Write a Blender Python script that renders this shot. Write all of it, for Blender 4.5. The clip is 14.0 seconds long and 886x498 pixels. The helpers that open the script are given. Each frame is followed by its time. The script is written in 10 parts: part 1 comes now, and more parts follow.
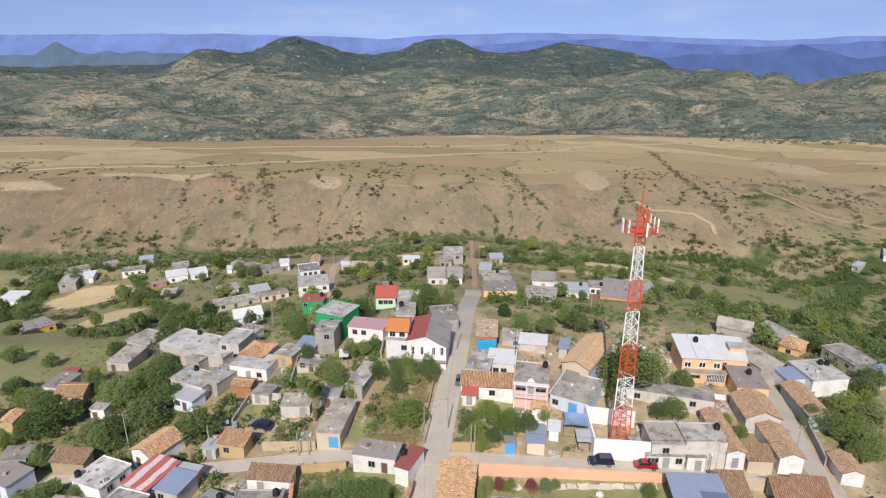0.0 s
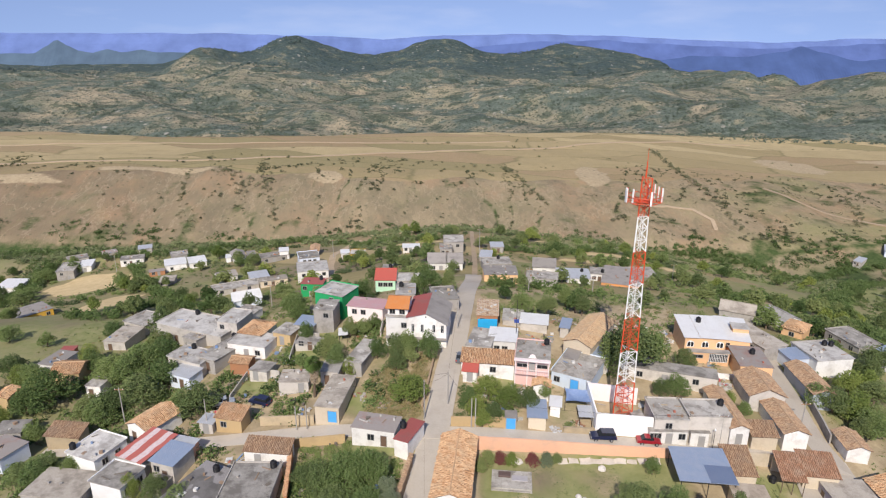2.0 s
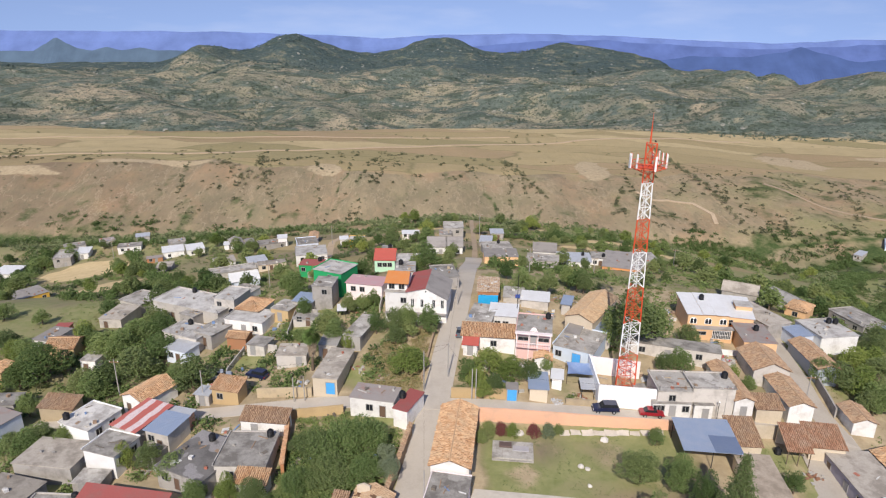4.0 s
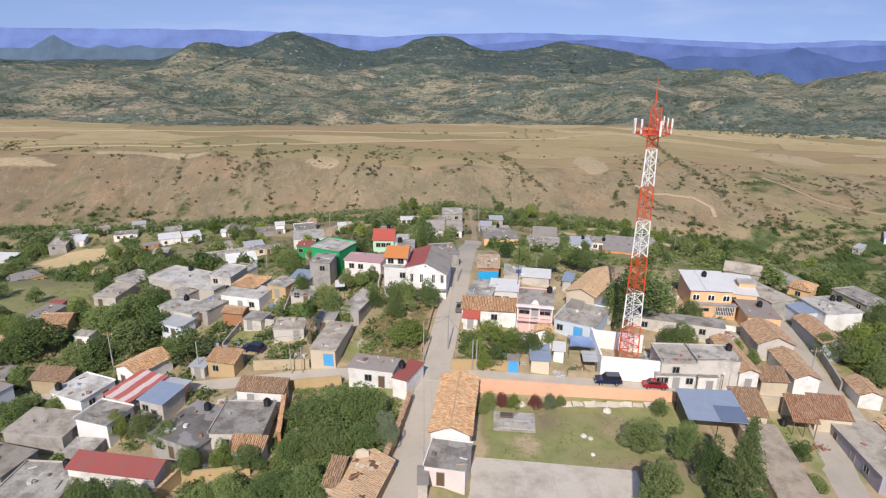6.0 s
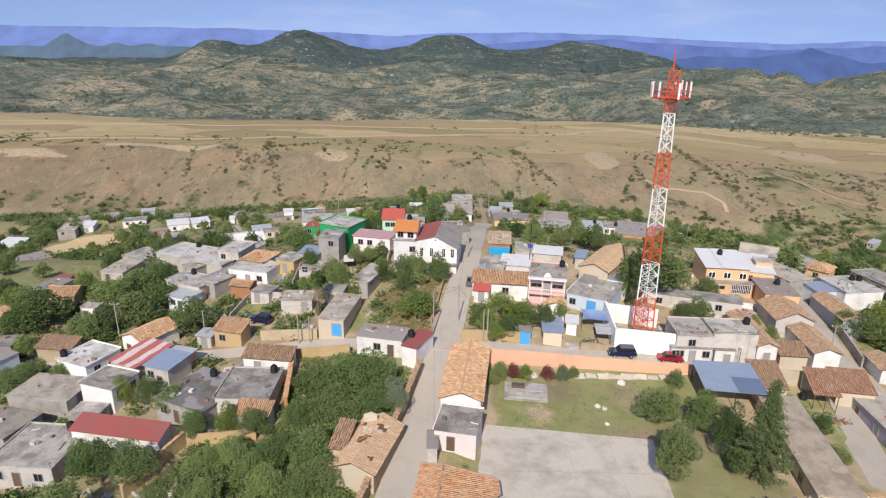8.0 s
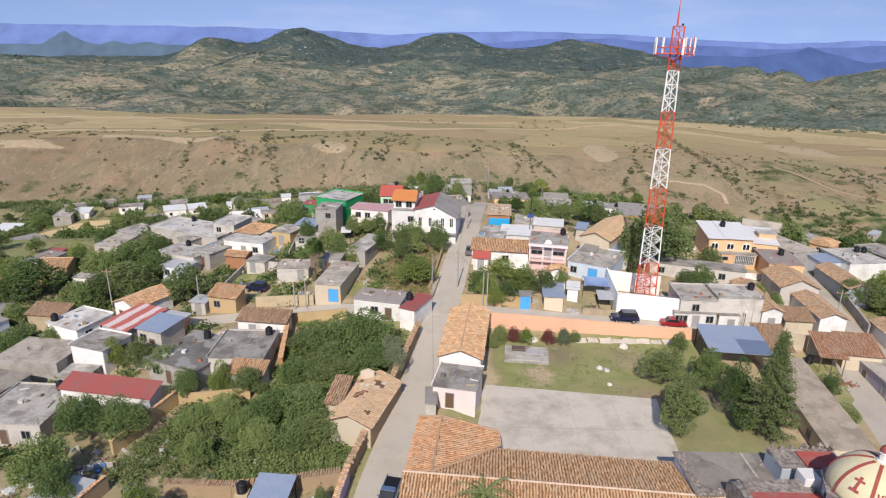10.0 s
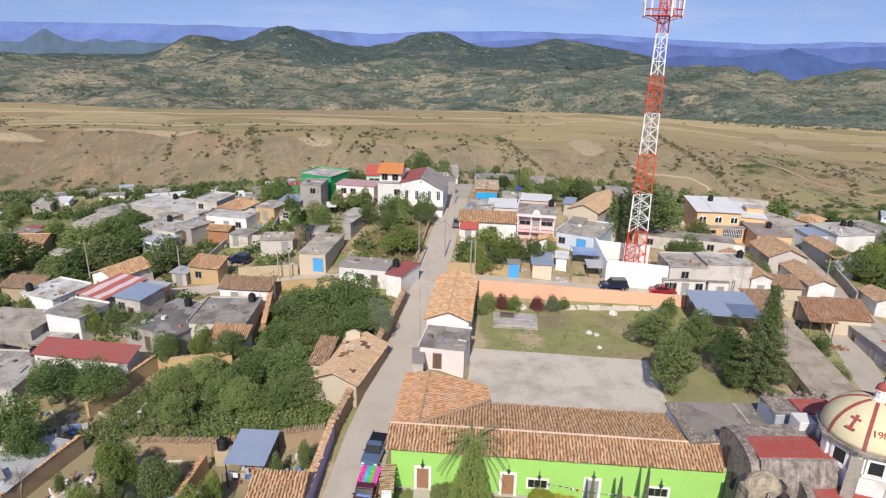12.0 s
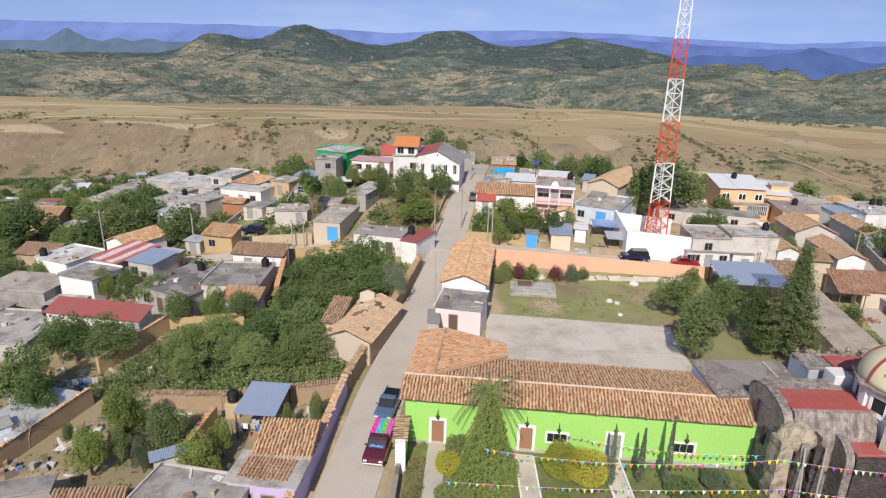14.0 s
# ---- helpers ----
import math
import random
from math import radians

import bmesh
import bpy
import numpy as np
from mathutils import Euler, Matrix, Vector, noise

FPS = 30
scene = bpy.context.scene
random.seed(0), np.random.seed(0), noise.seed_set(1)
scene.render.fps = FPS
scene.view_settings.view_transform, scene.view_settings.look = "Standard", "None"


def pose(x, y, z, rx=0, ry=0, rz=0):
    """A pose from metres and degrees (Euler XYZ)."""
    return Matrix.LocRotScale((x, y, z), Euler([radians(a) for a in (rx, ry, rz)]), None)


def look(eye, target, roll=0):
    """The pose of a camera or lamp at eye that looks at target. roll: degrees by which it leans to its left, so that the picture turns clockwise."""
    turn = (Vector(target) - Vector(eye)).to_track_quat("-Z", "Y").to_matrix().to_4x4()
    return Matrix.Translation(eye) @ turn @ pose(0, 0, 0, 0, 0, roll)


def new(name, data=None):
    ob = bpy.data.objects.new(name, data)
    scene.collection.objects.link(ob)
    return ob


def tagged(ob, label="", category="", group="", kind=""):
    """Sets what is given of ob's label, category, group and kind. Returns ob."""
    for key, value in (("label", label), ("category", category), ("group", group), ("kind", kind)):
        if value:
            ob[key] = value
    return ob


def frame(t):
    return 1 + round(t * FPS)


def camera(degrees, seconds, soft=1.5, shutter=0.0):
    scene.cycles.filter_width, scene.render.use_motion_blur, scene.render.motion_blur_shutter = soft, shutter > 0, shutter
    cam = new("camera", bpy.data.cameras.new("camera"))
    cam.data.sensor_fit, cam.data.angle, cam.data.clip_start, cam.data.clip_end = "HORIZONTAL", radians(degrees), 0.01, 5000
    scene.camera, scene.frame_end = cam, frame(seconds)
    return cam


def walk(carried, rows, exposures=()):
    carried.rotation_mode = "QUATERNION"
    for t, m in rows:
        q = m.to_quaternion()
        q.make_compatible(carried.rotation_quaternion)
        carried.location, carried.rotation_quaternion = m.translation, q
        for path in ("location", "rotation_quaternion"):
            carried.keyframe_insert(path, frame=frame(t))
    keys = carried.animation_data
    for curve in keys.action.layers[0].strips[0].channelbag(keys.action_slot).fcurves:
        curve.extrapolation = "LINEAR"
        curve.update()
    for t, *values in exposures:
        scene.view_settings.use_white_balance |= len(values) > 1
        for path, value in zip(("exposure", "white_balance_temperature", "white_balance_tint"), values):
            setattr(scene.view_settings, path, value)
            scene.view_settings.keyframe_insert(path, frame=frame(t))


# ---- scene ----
# the drone sinks straight down over the village
cam = camera(71.4, 14.0, soft=1.2)
METRES, EYE, TILT, LEAN, TURN = 40.0, 73.5, -19.0, 0.0, 0.0
ROWS = [
    (0.0, 0.0, 0.0, 0.0, 0.0, 0.0, -0.0),
    (0.5, -0.0017, 0.0076, -0.0322, -0.01, 0.05, -0.08),
    (1.0, -0.0033, 0.0162, -0.0648, -0.06, 0.07, -0.14),
    (1.5, -0.0046, 0.025, -0.0982, -0.08, 0.09, -0.2),
    (2.0, -0.0061, 0.0343, -0.1314, -0.04, 0.12, -0.28),
    (2.5, -0.0084, 0.0439, -0.1657, 0.0, 0.11, -0.35),
    (3.0, -0.0088, 0.0549, -0.2004, 0.01, 0.12, -0.42),
    (5.5, -0.0207, 0.1111, -0.3692, -0.37, 0.14, -0.58),
    (6.0, -0.0225, 0.1239, -0.4012, -0.36, 0.11, -0.64),
    (6.5, -0.0244, 0.1344, -0.4331, -0.36, 0.12, -0.7),
    (7.0, -0.0262, 0.1464, -0.4663, -0.3, 0.12, -0.75),
    (7.5, -0.0299, 0.1604, -0.4996, -0.14, 0.12, -0.87),
    (8.0, -0.0329, 0.1768, -0.5362, 0.38, 0.12, -1.09),
    (10.5, -0.0297, 0.2369, -0.7216, 0.14, 0.11, -1.19),
    (11.0, -0.0281, 0.245, -0.7541, -1.12, 0.13, -0.84),
    (11.5, -0.0307, 0.2573, -0.7879, -1.11, 0.13, -0.87),
    (12.0, -0.0299, 0.2695, -0.8202, -0.97, 0.15, -0.96),
    (12.5, -0.0309, 0.2849, -0.8516, -0.51, 0.14, -1.1),
    (13.0, -0.0318, 0.297, -0.8842, -0.27, 0.14, -1.2),
    (13.5, -0.0338, 0.3094, -0.9173, 0.35, 0.12, -1.43),
    (14.0, -0.0334, 0.3188, -0.9447, 0.38, 0.13, -1.47),
]
walk(cam, [(t, pose(0, 0, EYE, TILT, LEAN, TURN) @ pose(METRES * x, METRES * y, METRES * z, 90 + pitch, roll, yaw)) for t, x, y, z, yaw, pitch, roll in ROWS])

# ---- sun, sky ----
SUN_TO = Vector((-0.16, -0.97, 0.84)).normalized()  # towards the sun, high and behind the camera
sun = new("sun", bpy.data.lights.new("sun", "SUN"))
sun.data.energy, sun.data.angle, sun.data.color = 4.9, radians(0.6), (1.0, 0.92, 0.82)
sun.matrix_world = look((0, 0, 200), Vector((0, 0, 200)) - SUN_TO)
world = bpy.data.worlds.new("sky")
scene.world = world
world.use_nodes = True
wn, wl = world.node_tree.nodes, world.node_tree.links
sky = wn.new("ShaderNodeTexSky")
sky.sky_type, sky.sun_disc = "NISHITA", False
sky.sun_elevation = math.asin(SUN_TO.z)
sky.sun_rotation = math.atan2(SUN_TO.x, SUN_TO.y)
sky.altitude, sky.air_density, sky.dust_density, sky.ozone_density = 1500, 1.0, 0.6, 2.0
# thin broken cloud, mostly to the east
geo = wn.new("ShaderNodeTexCoord")
stretch = wn.new("ShaderNodeMapping")
stretch.inputs["Scale"].default_value = (3.0, 3.0, 14.0)
wl.new(geo.outputs["Generated"], stretch.inputs["Vector"])
puff = wn.new("ShaderNodeTexNoise")
puff.inputs["Scale"].default_value, puff.inputs["Detail"].default_value = 2.2, 7
wl.new(stretch.outputs["Vector"], puff.inputs["Vector"])
cut = wn.new("ShaderNodeMapRange")
cut.inputs["From Min"].default_value, cut.inputs["From Max"].default_value = 0.50, 0.95
cut.inputs["To Max"].default_value = 0.35
wl.new(puff.outputs["Fac"], cut.inputs["Value"])
blend = wn.new("ShaderNodeMix")
blend.data_type = "RGBA"
wl.new(cut.outputs["Result"], blend.inputs["Factor"])
tint = wn.new("ShaderNodeMix")
tint.data_type, tint.blend_type = "RGBA", "MULTIPLY"
tint.inputs["Factor"].default_value = 1.0
wl.new(sky.outputs["Color"], tint.inputs["A"])
tint.inputs["B"].default_value = (1.14, 0.965, 0.965, 1)
wl.new(tint.outputs["Result"], blend.inputs["A"])
# the clear highland air: the deep blue reaches low down
lift = wn.new("ShaderNodeVectorMath")
lift.operation = "MULTIPLY_ADD"
wl.new(geo.outputs["Generated"], lift.inputs[0])
lift.inputs[1].default_value, lift.inputs[2].default_value = (1, 1, 0.8), (0, 0, 0.30)
wl.new(lift.outputs[0], sky.inputs["Vector"])
blend.inputs["B"].default_value = (4.3, 4.4, 5.2, 1)
wl.new(blend.outputs["Result"], wn["Background"].inputs["Color"])
wn["Background"].inputs["Strength"].default_value = 0.195

# ---- materials ----
def shader(name):
    m = bpy.data.materials.new(name)
    m.use_nodes = True
    return m, m.node_tree.nodes, m.node_tree.links, m.node_tree.nodes["Principled BSDF"]


def seat(n, l, scale=(1, 1, 1)):
    """Object coordinates in metres, shifted at random for each thing."""
    tc, info, vm = n.new("ShaderNodeTexCoord"), n.new("ShaderNodeObjectInfo"), n.new("ShaderNodeVectorMath")
    vm.operation = "MULTIPLY_ADD"
    cmb = n.new("ShaderNodeCombineXYZ")
    for k, f in enumerate((37.0, 91.0, 53.0)):
        mul = n.new("ShaderNodeMath")
        mul.operation = "MULTIPLY"
        mul.inputs[1].default_value = f
        l.new(info.outputs["Random"], mul.inputs[0])
        l.new(mul.outputs[0], cmb.inputs[k])
    l.new(tc.outputs["Object"], vm.inputs[0])
    vm.inputs[1].default_value = scale
    l.new(cmb.outputs[0], vm.inputs[2])
    return vm.outputs[0], info.outputs["Random"]


def grain(n, l, vec, scale, detail=4, rough=0.55):
    t = n.new("ShaderNodeTexNoise")
    t.inputs["Scale"].default_value, t.inputs["Detail"].default_value, t.inputs["Roughness"].default_value = scale, detail, rough
    l.new(vec, t.inputs["Vector"])
    return t.outputs["Fac"]


def span(n, l, value, a, b, lo=0.0, hi=1.0):
    r = n.new("ShaderNodeMapRange")
    for key, v in (("From Min", a), ("From Max", b), ("To Min", lo), ("To Max", hi)):
        r.inputs[key].default_value = v
    l.new(value, r.inputs["Value"])
    return r.outputs["Result"]


def blendc(n, l, fac, a, b, how="MIX"):
    m = n.new("ShaderNodeMix")
    m.data_type, m.blend_type = "RGBA", how
    for key, v in (("Factor", fac), ("A", a), ("B", b)):
        if isinstance(v, (int, float)):
            m.inputs[key].default_value = v
        elif isinstance(v, tuple):
            m.inputs[key].default_value = (*v, 1)
        else:
            l.new(v, m.inputs[key])
    return m.outputs["Result"]


def bump(n, l, p, height, strength, distance):
    b = n.new("ShaderNodeBump")
    b.inputs["Strength"].default_value, b.inputs["Distance"].default_value = strength, distance
    l.new(height, b.inputs["Height"])
    l.new(b.outputs["Normal"], p.inputs["Normal"])


def surface(name, base, dirt, amount=0.5, big=0.25, fine=6.0, rough=0.85, relief=0.03, metal=0.0, spread=0.12):
    """Plaster, concrete, paint: a base colour, blotches of dirt, fine grain and relief."""
    m, n, l, p = shader(name)
    vec, rnd = seat(n, l)
    f1, f2 = grain(n, l, vec, big, 6, 0.65), grain(n, l, vec, fine, 3)
    c = blendc(n, l, span(n, l, f1, 0.48, 0.72, 0, amount), base, dirt)
    c = blendc(n, l, span(n, l, f2, 0.3, 0.7, 0, 0.25), c, tuple(v * 0.62 for v in base))
    hsv = n.new("ShaderNodeHueSaturation")
    l.new(c, hsv.inputs["Color"])
    l.new(span(n, l, rnd, 0, 1, 1 - spread, 1 + spread), hsv.inputs["Value"])
    l.new(hsv.outputs["Color"], p.inputs["Base Color"])
    p.inputs["Roughness"].default_value, p.inputs["Metallic"].default_value = rough, metal
    p.inputs["Specular IOR Level"].default_value = 0.3
    bump(n, l, p, f2, 0.4, relief)
    return m


def tiles(name, a, b, c):
    """Fired clay barrel tiles: every tile its own shade, with lichen."""
    m, n, l, p = shader(name)
    vec, rnd = seat(n, l)
    g = n.new("ShaderNodeNewGeometry")
    f = grain(n, l, vec, 0.6, 5)
    col = blendc(n, l, span(n, l, g.outputs["Random Per Island"], 0, 1), a, b)
    col = blendc(n, l, span(n, l, f, 0.45, 0.7, 0, 0.65), col, c)
    f2 = grain(n, l, vec, 9, 3)
    col = blendc(n, l, span(n, l, f2, 0.35, 0.7, 0, 0.35), col, tuple(v * 0.5 for v in a))
    l.new(col, p.inputs["Base Color"])
    p.inputs["Roughness"].default_value = 0.9
    bump(n, l, p, f2, 0.5, 0.02)
    return m


def sheet(name, a, b, amount=0.35, rough=0.45, pitch=7.0, metal=0.25):
    """Corrugated sheet: ribs run up the slope (local y)."""
    m, n, l, p = shader(name)
    vec, rnd = seat(n, l)
    tc = n.new("ShaderNodeTexCoord")
    w = n.new("ShaderNodeTexWave")
    w.wave_type, w.bands_direction = "BANDS", "X"
    w.inputs["Scale"].default_value = pitch * 0.32
    l.new(tc.outputs["Object"], w.inputs["Vector"])
    f = grain(n, l, vec, 0.7, 5, 0.6)
    col = blendc(n, l, span(n, l, f, 0.45, 0.75, 0, amount), a, b)
    col = blendc(n, l, span(n, l, w.outputs["Fac"], 0, 1, 0, 0.22), col, tuple(v * 0.6 for v in a))
    l.new(col, p.inputs["Base Color"])
    p.inputs["Roughness"].default_value, p.inputs["Metallic"].default_value = rough, metal
    bump(n, l, p, w.outputs["Fac"], 0.6, 0.05)
    return m


def leaves(name, a, b, lit=0.25):
    m, n, l, p = shader(name)
    g, info = n.new("ShaderNodeNewGeometry"), n.new("ShaderNodeObjectInfo")
    col = blendc(n, l, span(n, l, g.outputs["Random Per Island"], 0, 1), a, b)
    hsv = n.new("ShaderNodeHueSaturation")
    l.new(span(n, l, info.outputs["Random"], 0, 1, 0.7, 1.3), hsv.inputs["Value"])
    l.new(span(n, l, info.outputs["Random"], 0, 1, 0.515, 0.48), hsv.inputs["Hue"])
    l.new(col, hsv.inputs["Color"])
    l.new(hsv.outputs["Color"], p.inputs["Base Color"])
    p.inputs["Roughness"].default_value = 0.8
    p.inputs["Specular IOR Level"].default_value = 0.12
    tr = n.new("ShaderNodeBsdfTranslucent")
    l.new(hsv.outputs["Color"], tr.inputs["Color"])
    mix = n.new("ShaderNodeMixShader")
    mix.inputs[0].default_value = lit
    l.new(p.outputs[0], mix.inputs[1])
    l.new(tr.outputs[0], mix.inputs[2])
    l.new(mix.outputs[0], n["Material Output"].inputs["Surface"])
    return m


def roofing(name, base, stain, worn, cut=0.60):
    """Old cast concrete: dark water stains, pale repairs with a sharp edge, fine cracks."""
    m, n, l, p = shader(name)
    vec, rnd = seat(n, l)
    f1, f2, f3 = grain(n, l, vec, 0.33, 7, 0.7), grain(n, l, vec, 5, 4), grain(n, l, vec, 0.21, 4, 0.5)
    c = blendc(n, l, span(n, l, f1, 0.45, 0.61, 0, 0.88), base, stain)
    c = blendc(n, l, span(n, l, f3, cut, cut + 0.02, 0, 0.65), c, worn)
    c = blendc(n, l, span(n, l, f2, 0.3, 0.7, 0, 0.35), c, stain)
    v = n.new("ShaderNodeTexVoronoi")
    v.feature = "DISTANCE_TO_EDGE"
    v.inputs["Scale"].default_value = 0.42
    l.new(vec, v.inputs["Vector"])
    c = blendc(n, l, span(n, l, v.outputs["Distance"], 0.0, 0.015, 0.3, 0), c, stain)
    hsv = n.new("ShaderNodeHueSaturation")
    l.new(c, hsv.inputs["Color"])
    l.new(span(n, l, rnd, 0, 1, 0.72, 1.25), hsv.inputs["Value"])
    l.new(hsv.outputs["Color"], p.inputs["Base Color"])
    p.inputs["Roughness"].default_value = 0.92
    bump(n, l, p, f2, 0.4, 0.03)
    return m


def bricks(name, a, b, mortar):
    m, n, l, p = shader(name)
    tc = n.new("ShaderNodeTexCoord")
    t = n.new("ShaderNodeTexBrick")
    t.inputs["Scale"].default_value, t.inputs["Mortar Size"].default_value = 1.0, 0.05
    t.inputs["Brick Width"].default_value, t.inputs["Row Height"].default_value = 0.80, 0.50
    for key, c in (("Color1", a), ("Color2", b), ("Mortar", mortar)):
        t.inputs[key].default_value = (*c, 1)
    l.new(tc.outputs["Object"], t.inputs["Vector"])
    f = grain(n, l, tc.outputs["Object"], 1.2, 5)
    l.new(blendc(n, l, span(n, l, f, 0.45, 0.7, 0, 0.5), t.outputs["Color"], mortar), p.inputs["Base Color"])
    p.inputs["Roughness"].default_value = 0.9
    bump(n, l, p, t.outputs["Fac"], -0.4, 0.02)
    return m


def stripes(name, a, b):
    m, n, l, p = shader(name)
    tc = n.new("ShaderNodeTexCoord")
    w = n.new("ShaderNodeTexWave")
    w.inputs["Scale"].default_value, w.inputs["Distortion"].default_value, w.inputs["Detail"].default_value = 0.11, 2.2, 3
    w.inputs["Detail Scale"].default_value = 1.6
    l.new(tc.outputs["Object"], w.inputs["Vector"])
    f = grain(n, l, tc.outputs["Object"], 3, 4)
    c = blendc(n, l, span(n, l, w.outputs["Fac"], 0.52, 0.60), a, b)
    c = blendc(n, l, span(n, l, f, 0.4, 0.7, 0, 0.3), c, tuple(v * 0.6 for v in a))
    l.new(c, p.inputs["Base Color"])
    p.inputs["Roughness"].default_value = 0.6
    bump(n, l, p, f, 0.3, 0.02)
    return m


def rubble(name, a, b, mortar, scale=3.0):
    """Rough rubble masonry: stones of many shades, recessed crumbly mortar."""
    m, n, l, p = shader(name)
    vec, rnd = seat(n, l)
    warp = n.new("ShaderNodeTexNoise")
    warp.inputs["Scale"].default_value, warp.inputs["Detail"].default_value = 1.5, 4
    l.new(vec, warp.inputs["Vector"])
    add = n.new("ShaderNodeVectorMath")
    add.operation = "MULTIPLY_ADD"
    l.new(warp.outputs["Color"], add.inputs[0])
    add.inputs[1].default_value = (0.5, 0.5, 0.5)
    l.new(vec, add.inputs[2])
    cell, edge = n.new("ShaderNodeTexVoronoi"), n.new("ShaderNodeTexVoronoi")
    edge.feature = "DISTANCE_TO_EDGE"
    for v in (cell, edge):
        v.inputs["Scale"].default_value = scale
        l.new(add.outputs[0], v.inputs["Vector"])
    sep = n.new("ShaderNodeSeparateColor")
    l.new(cell.outputs["Color"], sep.inputs["Color"])
    c = blendc(n, l, sep.outputs["Red"], a, b)
    c = blendc(n, l, span(n, l, edge.outputs["Distance"], 0.0, 0.10, 0.6, 0), c, mortar)
    f, g = grain(n, l, vec, 0.5, 6, 0.7), grain(n, l, vec, 9, 4)
    c = blendc(n, l, span(n, l, f, 0.48, 0.7, 0, 0.6), c, tuple(v * 0.35 for v in a))
    c = blendc(n, l, span(n, l, g, 0.35, 0.7, 0, 0.4), c, b)
    l.new(c, p.inputs["Base Color"])
    p.inputs["Roughness"].default_value = 0.95
    p.inputs["Specular IOR Level"].default_value = 0.2
    bump(n, l, p, blendc(n, l, 0.5, span(n, l, edge.outputs["Distance"], 0, 0.2), g), 0.7, 0.12)
    return m


def streaked(name, base, stain, pale):
    """Old mortar: soot and rain streaks that run down, pale bare spots."""
    m, n, l, p = shader(name)
    down, _ = seat(n, l, (2.6, 2.6, 0.28))
    vec, _ = seat(n, l)
    f1, f2, f3 = grain(n, l, down, 1.0, 6, 0.65), grain(n, l, vec, 1.1, 7, 0.7), grain(n, l, vec, 9, 4)
    c = blendc(n, l, span(n, l, f2, 0.40, 0.62, 0, 0.7), base, stain)
    c = blendc(n, l, span(n, l, f1, 0.50, 0.60, 0, 0.8), c, stain)
    c = blendc(n, l, span(n, l, f1, 0.42, 0.36, 0, 0.6), c, pale)
    c = blendc(n, l, span(n, l, f3, 0.35, 0.7, 0, 0.35), c, stain)
    l.new(c, p.inputs["Base Color"])
    p.inputs["Roughness"].default_value = 0.95
    bump(n, l, p, f3, 0.6, 0.05)
    return m


def plain(name, base, rough=0.6, metal=0.0):
    return surface(name, base, tuple(v * 0.7 for v in base), 0.3, 1.5, 20, rough, 0.004, metal, 0.05)


WALL = {
    "white": surface("white_plaster", (0.76, 0.74, 0.705), (0.44, 0.40, 0.35), 0.75, 0.45),
    "limewash": surface("clean_limewash", (0.84, 0.83, 0.81), (0.62, 0.59, 0.54), 0.45, 0.35),
    "pale": surface("pale_grey_plaster", (0.54, 0.50, 0.45), (0.28, 0.25, 0.215), 0.75, 0.45),
    "grey": surface("bare_block", (0.37, 0.345, 0.315), (0.19, 0.17, 0.15), 0.8, 0.5, relief=0.05),
    "bluegrey": surface("blue_grey_plaster", (0.40, 0.44, 0.48), (0.28, 0.28, 0.28), 0.6),
    "ochre": surface("ochre_adobe", (0.50, 0.36, 0.19), (0.34, 0.24, 0.13), 0.6, relief=0.06),
    "adobe": surface("brown_adobe", (0.345, 0.25, 0.16), (0.22, 0.165, 0.115), 0.6, 0.5, 5, 0.95, 0.06),
    "brick": surface("brick_red", (0.42, 0.20, 0.10), (0.30, 0.18, 0.11), 0.6),
    "mustard": surface("mustard_plaster", (0.72, 0.42, 0.07), (0.50, 0.32, 0.12), 0.4),
    "apricot": surface("apricot_plaster", (0.78, 0.49, 0.27), (0.56, 0.36, 0.22), 0.55),
    "orange": surface("orange_plaster", (0.66, 0.30, 0.12), (0.45, 0.26, 0.14), 0.4),
    "peach": surface("peach_plaster", (0.78, 0.56, 0.42), (0.55, 0.42, 0.33), 0.4),
    "salmon": surface("salmon_plaster", (0.74, 0.40, 0.27), (0.5, 0.32, 0.24), 0.4),
    "pink": surface("pink_plaster", (0.74, 0.50, 0.46), (0.60, 0.40, 0.36), 0.35),
    "palepink": surface("pale_pink_plaster", (0.80, 0.70, 0.68), (0.60, 0.50, 0.47), 0.4),
    "cream": surface("cream_plaster", (0.60, 0.51, 0.385), (0.40, 0.32, 0.235), 0.75),
    "mint": surface("mint_plaster", (0.45, 0.68, 0.50), (0.40, 0.48, 0.40), 0.4),
    "emerald": surface("emerald_paint", (0.025, 0.36, 0.125), (0.05, 0.25, 0.11), 0.45),
    "paleblue": surface("pale_blue_plaster", (0.60, 0.68, 0.76), (0.45, 0.46, 0.48), 0.4),
    "bluewhite": surface("bluish_white_plaster", (0.66, 0.71, 0.80), (0.45, 0.47, 0.52), 0.4),
    "lilac": surface("lilac_plaster", (0.50, 0.40, 0.60), (0.40, 0.33, 0.42), 0.4),
    "lilacgrey": surface("lilac_grey_plaster", (0.42, 0.39, 0.45), (0.28, 0.25, 0.26), 0.6),
    "sandy": surface("sandy_adobe", (0.45, 0.36, 0.235), (0.29, 0.24, 0.17), 0.8, 0.6, relief=0.06),
    "lime": surface("lime_green_paint", (0.36, 0.67, 0.16), (0.33, 0.53, 0.19), 0.25, 0.4),
    "stone": surface("old_rubble_stone", (0.32, 0.275, 0.225), (0.09, 0.076, 0.066), 0.9, 0.7, 3.2, 0.95, 0.12),
    "terracotta": surface("terracotta_paint", (0.80, 0.46, 0.30), (0.60, 0.40, 0.29), 0.6, 0.4),
}
